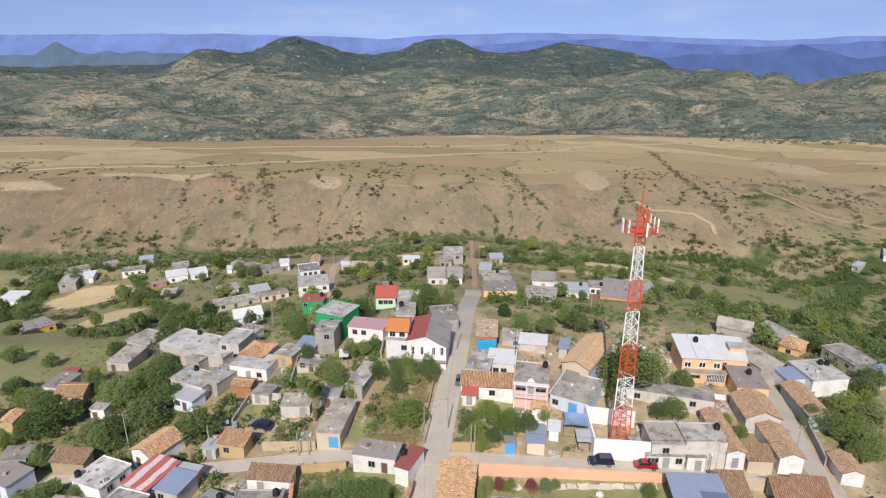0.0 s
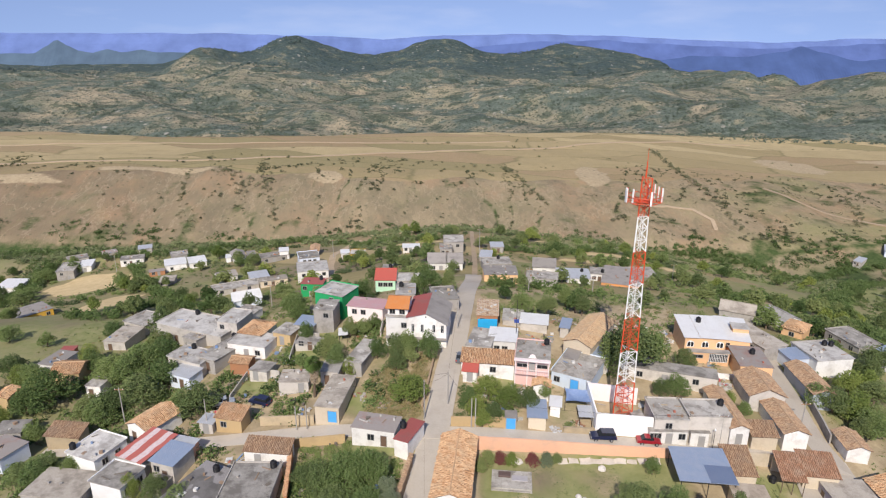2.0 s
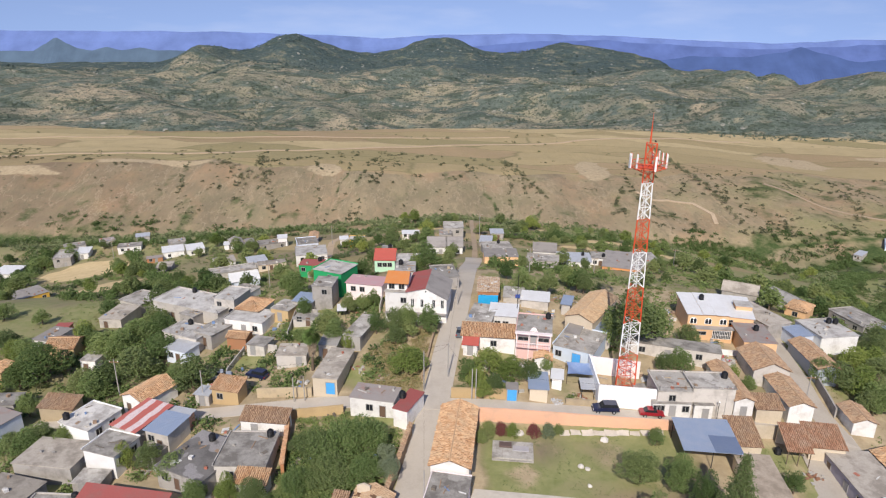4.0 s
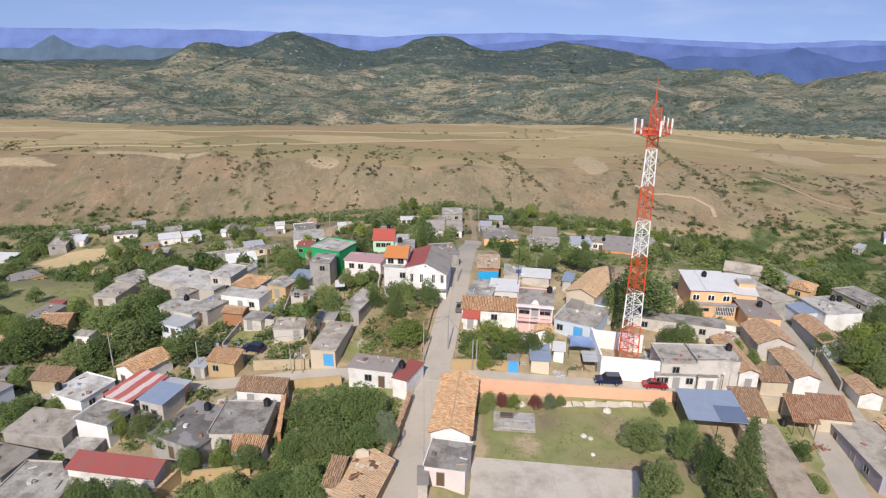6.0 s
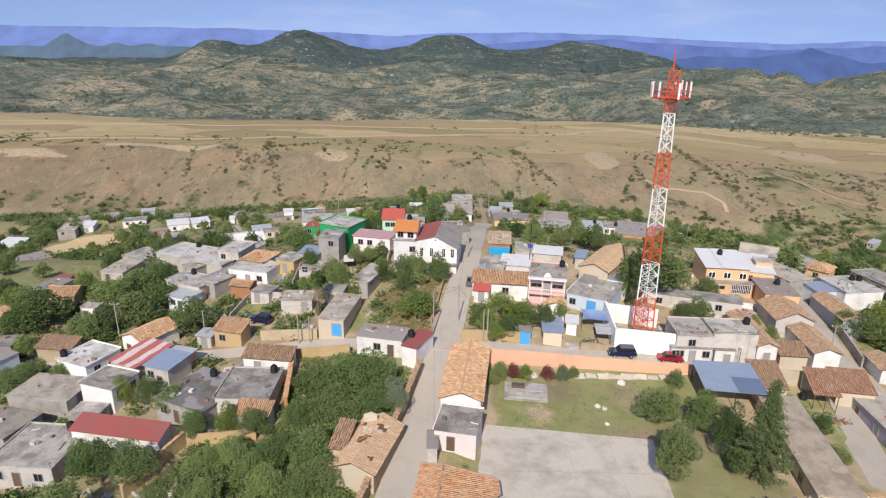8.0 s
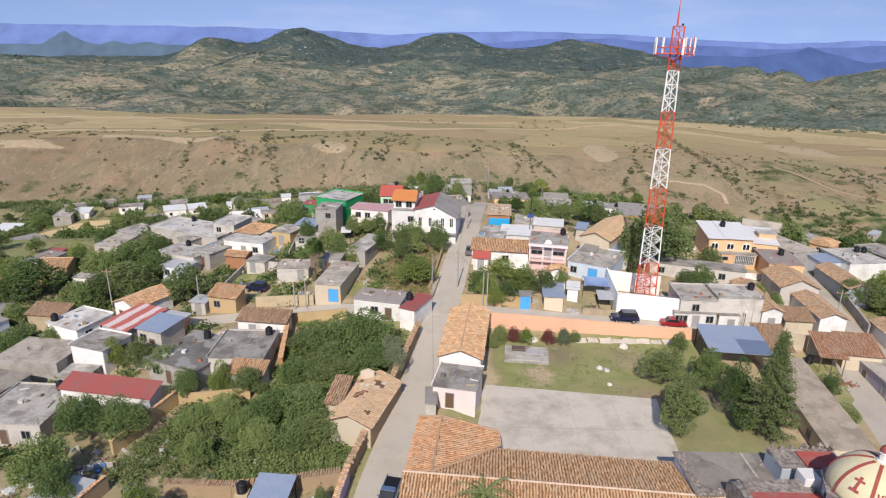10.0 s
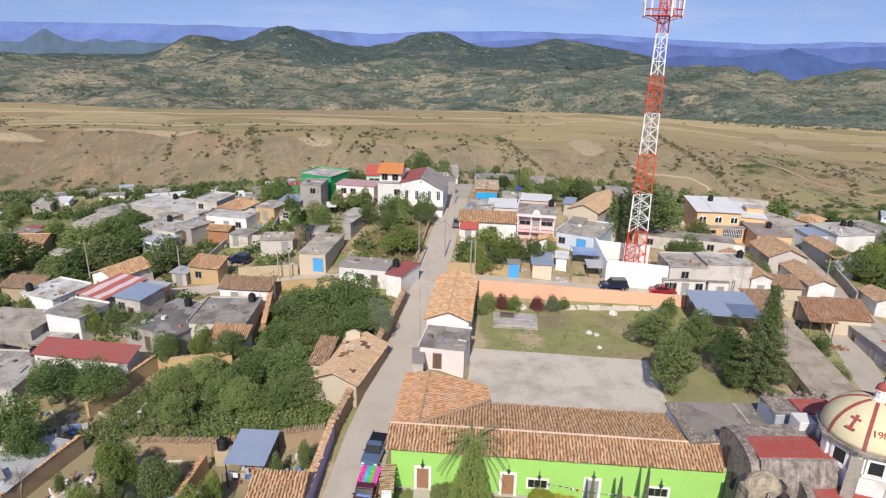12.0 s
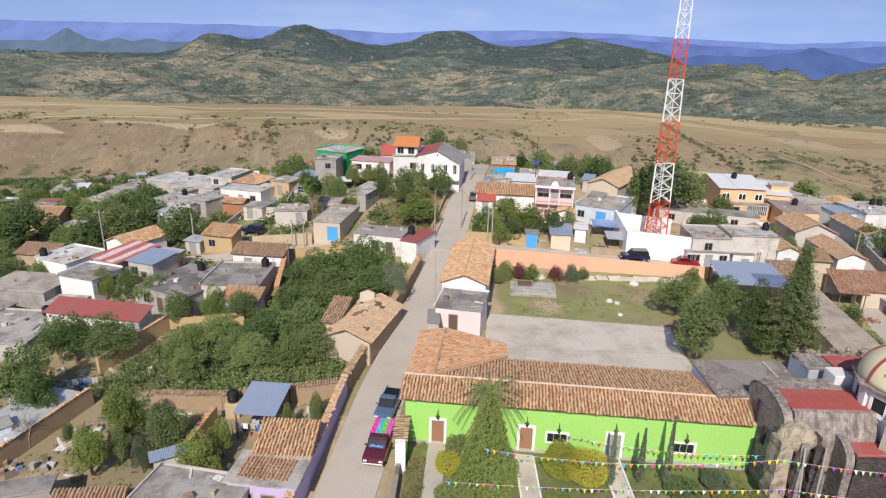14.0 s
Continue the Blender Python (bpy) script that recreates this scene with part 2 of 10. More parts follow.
ROOF = {
    "slab": roofing("weathered_concrete_roof", (0.39, 0.365, 0.325), (0.165, 0.148, 0.128), (0.50, 0.475, 0.43)),
    "paleslab": roofing("pale_concrete_roof", (0.50, 0.48, 0.445), (0.25, 0.23, 0.205), (0.58, 0.56, 0.52)),
    "oldslab": roofing("old_concrete_roof", (0.41, 0.365, 0.305), (0.215, 0.185, 0.15), (0.47, 0.425, 0.365), 0.62),
    "stainslab": roofing("patched_concrete_roof", (0.24, 0.225, 0.21), (0.14, 0.13, 0.12), (0.50, 0.47, 0.46), 0.53),
    "rustslab": surface("rust_stained_roof", (0.32, 0.285, 0.26), (0.33, 0.16, 0.12), 0.75, 0.4, 4),
    "redslab": surface("red_painted_roof", (0.335, 0.094, 0.083), (0.235, 0.125, 0.108), 0.75, 0.35, 4, 0.8),
    "pinkslab": surface("pink_roof", (0.50, 0.30, 0.31), (0.42, 0.36, 0.36), 0.8, 0.5, 4),
    "churchslab": roofing("stained_church_roof", (0.345, 0.305, 0.262), (0.17, 0.148, 0.125), (0.44, 0.40, 0.35), 0.57),
    "asbestos": surface("grey_fibre_sheet", (0.30, 0.275, 0.25), (0.17, 0.15, 0.14), 0.7, 0.4, 5, 0.85),
    "brickroof": bricks("bare_brick_roof", (0.50, 0.32, 0.17), (0.27, 0.145, 0.075), (0.56, 0.49, 0.39)),
    "tin": sheet("pale_metal_sheet", (0.58, 0.59, 0.60), (0.36, 0.32, 0.29)),
    "whitesheet": sheet("white_metal_sheet", (0.76, 0.755, 0.74), (0.54, 0.51, 0.47), 0.35, 0.55, metal=0.05),
    "bluetin": sheet("blue_metal_sheet", (0.34, 0.41, 0.53), (0.46, 0.49, 0.56), 0.6),
    "redsheet": sheet("red_sheet", (0.50, 0.11, 0.08), (0.40, 0.12, 0.08), 0.4, 0.6, metal=0),
    "striped": stripes("red_white_sheet", (0.46, 0.13, 0.10), (0.66, 0.55, 0.53)),
    "tile": tiles("clay_tile", (0.70, 0.46, 0.265), (0.41, 0.21, 0.098), (0.45, 0.34, 0.22)),
    "oldtile": tiles("old_clay_tile", (0.51, 0.345, 0.21), (0.28, 0.165, 0.10), (0.29, 0.23, 0.17)),
    "tantile": tiles("sun_bleached_tile", (0.58, 0.41, 0.25), (0.42, 0.27, 0.15), (0.41, 0.33, 0.23)),
    "redtile": tiles("mottled_red_tile", (0.50, 0.28, 0.17), (0.30, 0.15, 0.085), (0.48, 0.38, 0.28)),
    "sandslab": roofing("sandy_concrete_roof", (0.37, 0.305, 0.235), (0.215, 0.175, 0.13), (0.43, 0.365, 0.29), 0.60),
    "tilepatch": tiles("orange_tile", (0.60, 0.34, 0.18), (0.36, 0.18, 0.095), (0.46, 0.35, 0.24)),
}
LEAF = {
    "a": leaves("leaf_green", (0.124, 0.188, 0.056), (0.209, 0.266, 0.105)),
    "b": leaves("leaf_olive", (0.139, 0.189, 0.067), (0.217, 0.260, 0.106)),
    "y": leaves("leaf_bright", (0.168, 0.232, 0.053), (0.261, 0.307, 0.093)),
    "d": leaves("leaf_dark", (0.076, 0.124, 0.040), (0.128, 0.180, 0.064)),
    "s": leaves("leaf_silver", (0.174, 0.220, 0.128), (0.244, 0.278, 0.174)),
    "belt": leaves("leaf_belt", (0.100, 0.136, 0.060), (0.168, 0.200, 0.098), 0.15),
    # blue of distance haze put into the two leaf colours below
    "far": leaves("leaf_far_hazed", (0.092, 0.120, 0.088), (0.140, 0.165, 0.122), 0.1),
    "peak": leaves("leaf_peak_hazed", (0.055, 0.084, 0.080), (0.100, 0.130, 0.116), 0.1),
    "dry": leaves("leaf_dry", (0.105, 0.115, 0.062), (0.165, 0.165, 0.095), 0.1),
    "straw": leaves("dry_grass", (0.22, 0.20, 0.085), (0.33, 0.28, 0.14), 0.15),
    "deadleaf": leaves("dead_palm_leaf", (0.30, 0.24, 0.16), (0.42, 0.35, 0.25), 0.1),
    "gold": leaves("leaf_golden", (0.38, 0.38, 0.05), (0.50, 0.48, 0.10)),
    "cone": leaves("leaf_conifer", (0.135, 0.200, 0.055), (0.215, 0.285, 0.090)),
    "red": leaves("leaf_red", (0.20, 0.065, 0.060), (0.13, 0.085, 0.055)),
}
CLAYBED = surface("clay_bed", (0.17, 0.095, 0.055), (0.10, 0.07, 0.05), 0.6)
BARK = surface("bark", (0.16, 0.12, 0.085), (0.08, 0.06, 0.045), 0.6, 2, 15, 0.95, 0.05)
GLASS = plain("dark_window_glass", (0.025, 0.028, 0.032), 0.15)
WHITE = plain("white_paint", (0.80, 0.80, 0.78), 0.55)
FRAME = plain("grey_frame_paint", (0.34, 0.33, 0.31), 0.6)
DARK = plain("black_plastic", (0.015, 0.015, 0.017), 0.5)
IRON = plain("dark_iron", (0.06, 0.055, 0.05), 0.6, 0.3)
WOOD = plain("brown_wooden_door", (0.34, 0.185, 0.105), 0.6)
DOORBROWN = plain("dark_brown_door", (0.15, 0.095, 0.065), 0.6)
BLUEDOOR = plain("blue_door_paint", (0.08, 0.36, 0.74), 0.5)
GREYDOOR = plain("grey_steel_door", (0.33, 0.32, 0.31), 0.5)
STEELRED = plain("red_steel_paint", (0.62, 0.085, 0.03), 0.5)
CONCRETE = surface("street_concrete", (0.47, 0.42, 0.355), (0.36, 0.31, 0.255), 0.6, 0.22, 4, 0.9, 0.02)
COURT = surface("court_concrete", (0.54, 0.49, 0.42), (0.35, 0.31, 0.25), 1.0, 0.25, 3, 0.9, 0.02)
POLE = surface("pole_concrete", (0.36, 0.34, 0.31), (0.24, 0.22, 0.2), 0.5)
DIRT = surface("trodden_earth", (0.44, 0.335, 0.225), (0.32, 0.24, 0.155), 0.7, 0.3, 2, 0.95, 0.06)


# ---- shape of the land ----
def smooth(a, b, v):
    s = min(1.0, max(0.0, (v - a) / (b - a)))
    return s * s * (3 - 2 * s)


def knots(v, xs, zs):
    """A smooth line through a few knots."""
    if v <= xs[0]:
        return zs[0]
    for a, b, za, zb in zip(xs, xs[1:], zs, zs[1:]):
        if v <= b:
            s = (v - a) / (b - a)
            s = 0.5 * s + 0.5 * s * s * (3 - 2 * s)
            return za + (zb - za) * s
    return zs[-1]


# height of the land along the main street, southward to northward
ALONG = (-400, 0, 40, 60, 75, 92, 110, 130, 150, 175, 190, 240, 285, 310, 350, 390, 412, 440)
RISE = (-6, -2.4, -1.7, -0.4, 0.6, 2.6, 4.6, 6.0, 4.2, -1.0, -5, -13.5, -20.5, -27, -52, -70, -72, -66)


def land(x, y):
    """Height of the ground, without small roughness."""
    if x < 0:
        k = 0.115 + 0.04 * smooth(88, 108, y)
        fall = -k * max(0.0, -x - 8) if x > -75 else -k * 67 - 0.04 * (-x - 75) - 0.09 * min(140.0, -x - 75) * smooth(150, 215, y) * (1 - 0.5 * smooth(275, 320, y))
    else:
        fall = -0.082 * max(0.0, x - 8) if x < 150 else -0.082 * 142 - 0.03 * (x - 150)
        fall -= 0.14 * min(120.0, max(0.0, x - 75)) * smooth(122, 155, y)
    if x < 0:
        fall *= 1.0 - 0.35 * smooth(245, 300, y)
    fall *= 1.0 - 0.8 * smooth(330, 430, y)
    fall *= 0.6 + 0.4 * smooth(0, 90, y)
    valley = knots(y, ALONG, RISE) + fall
    # a hollow below the western meadow
    valley -= 2.0 * math.exp(-((x + 144) / 16) ** 2 - ((y - 196) / 14) ** 2)
    # the right-hand side of the valley rises early
    valley += smooth(190, 330, x) * smooth(300, 380, y) * (1 - smooth(400, 520, y)) * 12
    # sunken lawn behind the long garden wall
    s = smooth(1.2, 3.4, x) * (1 - smooth(42, 52, x)) * smooth(52, 60, y) * (1 - smooth(88.2, 90.4, y))
    valley += s * (-0.9 - valley)
    if y <= 412:
        return valley
    # opposite slope and its plateau
    brow = 520 + 0.10 * max(0.0, x) + 60 * smooth(60, 400, x) + 12 * math.sin(x * 0.021) + 7 * math.sin(x * 0.057 + 1)
    top = -39 - 13 * smooth(-150, 150, x) - 22 * smooth(150, 500, x)
    slope = -72 + (top + 72) * smooth(405, brow + 18, y) ** 0.85
    slope += 2.5 * math.sin(x * 0.09 + 0.6 * math.sin(y * 0.03)) * smooth(415, 450, y) * (1 - smooth(brow - 25, brow + 15, y))
    far = top - (0.034 - 0.042 * smooth(-150, 150, x)) * (y - brow)
    edge = 800 + 120 * smooth(-100, 400, x) + 25 * math.sin(x * 0.012 + 2)
    s = smooth(brow - 30, brow + 40, y)
    z = slope * (1 - s) + far * s
    w = smooth(412, 432, y)
    z = valley * (1 - w) + z * w
    down = smooth(edge - 30, edge + 170, y)
    return z * (1 - down) + wild(x, y) * down


PEAKS = [(-602, 2690, 70, 150, 300), (-690, 2640, 22, 200, 200), (-860, 2350, 84, 80, 200), (-10, 2900, 74, 115, 300), (-170, 2850, 22, 110, 200), (540, 3000, 50, 125, 260), (790, 2850, 22, 110, 200),
         (1055, 2000, 46, 50, 90), (1230, 1700, 26, 80, 120), (-600, 2080, 42, 180, 150), (1190, 1600, 66, 170, 170), (725, 1330, 30, 300, 110), (-300, 1750, 20, 420, 110), (350, 1600, 25, 380, 100), (1180, 2250, 14, 90, 160), (1574, 2450, -38, 130, 320)]  # x, y, height, half-width across, half-width along


def wild(x, y):
    """The hill country behind the plateau."""
    base = -118 + 62 * smooth(1000, 2300, y) + 28 * smooth(2300, 2800, y) - 80 * smooth(3050, 3500, y) * smooth(-1700, -1300, x) - 72 * smooth(850, 1250, x) * smooth(1700, 2600, y)
    base += (12 + 20 * smooth(-150, 150, x)) * math.exp(-((y - 2850) / 260) ** 2) * (1 - smooth(600, 950, x))
    base -= 72 * smooth(-1000, -1500, x) * smooth(2300, 2750, y) + 50 * smooth(880, 980, x) * smooth(1750, 1950, y)
    r = 0.0
    for k, (f, a, p) in enumerate(((0.0021, 22, 0.4), (0.0047, 21, 1.9), (0.0093, 14, 3.1), (0.019, 6, 0.2))):
        r += a * math.sin(f * x + p + 1.3 * math.sin(f * 0.8 * y + k)) * math.cos(f * 1.15 * y + 0.7 * p + 0.9 * math.sin(f * 0.7 * x - k))
    z = base + r * (0.45 + 0.55 * smooth(1000, 1500, y)) * (1 - 0.80 * smooth(2050, 2500, y))
    for px, py, h, wx, wy in PEAKS:
        d = ((x - px) / wx) ** 2 + ((y - py) / wy) ** 2
        if d < 9:
            z += h * math.exp(-0.8 * d) * (1 + 0.1 * math.sin(x * 0.013 + y * 0.004) + 0.06 * math.sin(x * 0.031 - y * 0.02))
    return z


# ---- building helpers ----
def part(name, mesh, material, parent=None, label=""):
    """One mesh object under a thing or under a part. mesh: a bmesh, or (vertices, faces)."""
    me = mesh
    if isinstance(mesh, bmesh.types.BMesh):
        me = bpy.data.meshes.new(name)
        mesh.to_mesh(me)
        mesh.free()
    elif isinstance(mesh, tuple):
        me = bpy.data.meshes.new(name)
        me.from_pydata(mesh[0], [], mesh[1])
        me.update()
    if material is not None and not me.materials:
        me.materials.append(material)
    ob = new(name, me)
    ob.parent = parent
    if label:
        tagged(ob, label)
    return ob


def thing(name, m, label, category, group="", kind=""):
    ob = new(name)
    ob.empty_display_size = 0.3
    ob.matrix_world = m
    return tagged(ob, label, category, group, kind)


def add_box(bm, x0, x1, y0, y1, z0, z1, bev=0.0):
    vs = [bm.verts.new(p) for p in ((x0, y0, z0), (x1, y0, z0), (x1, y1, z0), (x0, y1, z0), (x0, y0, z1), (x1, y0, z1), (x1, y1, z1), (x0, y1, z1))]
    fs = [bm.faces.new([vs[i] for i in q]) for q in ((3, 2, 1, 0), (4, 5, 6, 7), (0, 1, 5, 4), (1, 2, 6, 5), (2, 3, 7, 6), (3, 0, 4, 7))]
    if bev:
        bmesh.ops.bevel(bm, geom=list({e for f in fs for e in f.edges}), offset=bev, segments=1, affect="EDGES")


def box(x0, x1, y0, y1, z0, z1, bev=0.0):
    bm = bmesh.new()
    add_box(bm, x0, x1, y0, y1, z0, z1, bev)
    return bm


def add_prism(bm, outline, y0, y1):
    """A closed outline in x, z drawn out along y."""
    a, b = [bm.verts.new((x, y0, z)) for x, z in outline], [bm.verts.new((x, y1, z)) for x, z in outline]
    n = len(outline)
    bm.faces.new(a)
    bm.faces.new(b[::-1])
    for i in range(n):
        bm.faces.new((a[i], b[i], b[(i + 1) % n], a[(i + 1) % n]))


def add_tube(bm, a, b, r0, r1=None, sides=6):
    a, b = Vector(a), Vector(b)
    r1 = r0 if r1 is None else r1
    w = (b - a).normalized()
    u = w.orthogonal().normalized()
    v = w.cross(u)
    ring = [[bm.verts.new(p + r * (math.cos(k * math.tau / sides) * u + math.sin(k * math.tau / sides) * v)) for k in range(sides)] for p, r in ((a, r0), (b, r1))]
    for k in range(sides):
        bm.faces.new((ring[0][k], ring[0][(k + 1) % sides], ring[1][(k + 1) % sides], ring[1][k]))
    bm.faces.new(ring[0][::-1])
    bm.faces.new(ring[1])


def tube(a, b, r0, r1=None, sides=6):
    bm = bmesh.new()
    add_tube(bm, a, b, r0, r1, sides)
    return bm


def lathe(profile, sides=16):
    """A solid of revolution round z from (radius, height) pairs."""
    bm = bmesh.new()
    rings = [[bm.verts.new((r * math.cos(k * math.tau / sides), r * math.sin(k * math.tau / sides), z)) for k in range(sides)] for r, z in profile]
    for a, b in zip(rings, rings[1:]):
        for k in range(sides):
            bm.faces.new((a[k], a[(k + 1) % sides], b[(k + 1) % sides], b[k]))
    bm.faces.new(rings[0][::-1])
    bm.faces.new(rings[-1])
    return bm


def tile_field(patches, tw=0.30, tl=0.45, seed=1):
    """Barrel tiles in rows on sloping patches. A patch: its lower-left corner, the ways along the eave and up the slope, width, length and,
    for a hipped patch, how far each side leans in per metre up."""
    rng = np.random.default_rng(seed)
    V, F, base = [], [], 0
    arc = [(-0.38, 0.0), (-0.2, 0.8), (0.2, 0.8), (0.38, 0.0)]
    for origin, u, v, width, length, lean_l, lean_r in patches:
        origin, u, v = np.array(origin, float), np.array(u, float), np.array(v, float)
        n = np.cross(u, v)
        rows = max(1, round(length / tl))
        cols = max(1, round(width / tw))
        for r in range(rows):
            lo, hi = lean_l * (r + 0.5) * tl, width - lean_r * (r + 0.5) * tl
            for c in range(cols):
                x = (c + 0.5) * width / cols
                if x < lo or x > hi:
                    continue
                jx, jy, jz, tilt = rng.normal(0, 0.024), rng.normal(0, 0.045), rng.normal(0, 0.012), rng.normal(0, 0.045)
                for end, (s, lift, wide) in enumerate(((r * length / rows + jy - 0.04, 0.05, 1.06), ((r + 1) * length / rows + 0.03, 0.0, 0.86))):
                    for ax, az in arc:
                        V.append(origin + u * (x + jx + tilt * (end - 0.5) + ax * tw * wide) + v * s + n * (0.012 + lift + jz + az * tw * 0.36))
                for k in range(3):
                    F.append((base + k, base + k + 1, base + 5 + k, base + 4 + k))
                F.append((base, base + 1, base + 2, base + 3))
                base += 8
    return np.array(V), F


def tile_polys(polys, tw=0.30, tl=0.42, seed=1, holes=()):
    """Barrel tiles on planar roof faces, each a corner loop whose first edge is the eave. holes: (x, y, radius) where tiles are gone."""
    rng = np.random.default_rng(seed)
    V, F, base = [], [], 0
    arc = ((-0.38, 0.0), (-0.2, 0.8), (0.2, 0.8), (0.38, 0.0))
    for loop in polys:
        p = [Vector(q) for q in loop]
        u = (p[1] - p[0]).normalized()
        n = u.cross(p[-1] - p[0]).normalized()
        v = n.cross(u)
        flat2 = [((q - p[0]).dot(u), (q - p[0]).dot(v)) for q in p]
        x0, x1 = min(a for a, b in flat2), max(a for a, b in flat2)
        y1 = max(b for a, b in flat2)
        for c in range(int((x1 - x0) / tw)):
            for r in range(max(1, int(y1 / tl + 0.5))):
                x, y = x0 + (c + 0.5) * tw, (r + 0.45) * tl
                inside = False
                for (ax, ay), (bx, by) in zip(flat2, flat2[1:] + flat2[:1]):
                    if (ay > y) != (by > y) and x < (bx - ax) * (y - ay) / (by - ay) + ax:
                        inside = not inside
                if not inside:
                    continue
                at = p[0] + u * x + v * y
                if any((at.x - hx) ** 2 + (at.y - hy) ** 2 < (hr * (0.8 + 0.4 * rng.random())) ** 2 for hx, hy, hr in holes):
                    continue
                jx, jy, jz, tilt = rng.normal(0, 0.014), rng.normal(0, 0.02), rng.normal(0, 0.008), rng.normal(0, 0.02)
                for end, (s, lift, wide) in enumerate(((-0.5 * tl + jy - 0.04, 0.05, 1.06), (0.5 * tl + 0.03, 0.0, 0.88))):
                    for ax, az in arc:
                        V.append(at + u * (jx + tilt * (end - 0.5) + ax * tw * wide) + v * s + n * (0.012 + lift + jz + az * tw * 0.34))
                for k in range(3):
                    F.append((base + k, base + k + 1, base + 5 + k, base + 4 + k))
                F.append((base, base + 1, base + 2, base + 3))
                base += 8
    return V, F


FOOT = []  # x, y, radius of what stands on the ground
ROOFTOPS = []  # pose, width and depth of flat concrete roofs


def clear_of(x, y, gap):
    return all((x - a) ** 2 + (y - b) ** 2 > (r + gap) ** 2 for a, b, r in FOOT)


def opening(parent, where, kind, x, z, side, wall):
    """A window or door on a wall face: side 'front' (y = where, facing -y) or 'right' (x = where, facing +x)."""
    if kind in "wl":
        ww, hh = (1.1, 1.1) if kind == "w" else (2.1, 0.7)
    elif kind == "u":
        ww, hh, z = 1.0, 2.0, z - 0.9
    else:
        ww, hh = (1.6, 2.3) if kind == "D" else (1.0, 2.1)
        z = 0.0

    def slab_of(a0, a1, z0, z1, out, depth):
        if side == "front":
            return box(a0, a1, where - out, where + depth, z0, z1)
        return box(where - depth, where + out, a0, a1, z0, z1)
    fr, th = 0.09, 0.07
    bm = bmesh.new()
    for a0, a1, z0, z1 in ((-ww / 2 - fr, -ww / 2, 0, hh), (ww / 2, ww / 2 + fr, 0, hh), (-ww / 2 - fr, ww / 2 + fr, hh, hh + fr)) + (((-ww / 2 - fr, ww / 2 + fr, -fr, 0), (-0.03, 0.03, 0, hh)) if kind in "wl" else ()):
        if side == "front":
            add_box(bm, x + a0, x + a1, where - th, where + 0.02, z + z0, z + z1)
        else:
            add_box(bm, where - 0.02, where + th, x + a0, x + a1, z + z0, z + z1)
    if kind in "wl":
        w = part("window", bm, FRAME, parent)
        part("pane", slab_of(x - ww / 2, x + ww / 2, z, z + hh, 0.015, 0.02), GLASS, w, "dark window glass")
    else:
        d = part("door", slab_of(x - ww / 2, x + ww / 2, z, z + hh, 0.03, 0.02), BLUEDOOR if kind == "D" else (DOORBROWN if (int(x * 7) % 2) else GREYDOOR), parent)
        part("door_frame", bm, FRAME, d)


def openings(parent, spec, side, w, d, h, wall):
    for token in spec.split():
        kind, at = token[0], float(token[1:])
        z = h - 2.0 if h > 3.4 else 1.0
        if side == "front":
            opening(parent, -d / 2, kind, -w / 2 + at * w, z, side, wall)
        else:
            opening(parent, w / 2, kind, -d / 2 + at * d, z, side, wall)


def house_at(x, y, turn, w, d, label):
    FOOT.append((x, y, 0.5 * max(w, d) + 0.3))
    return thing("house", pose(x, y, land(x, y), 0, 0, turn), label, "house")


def usual(front, w, d):
    """Door and windows of a plain front."""
    if front or w < 3.2 or d < 2.0:
        return front
    return "d.35" if w < 4.5 else ("w.25 d.6" if w < 6.5 else "w.18 d.45 w.78")


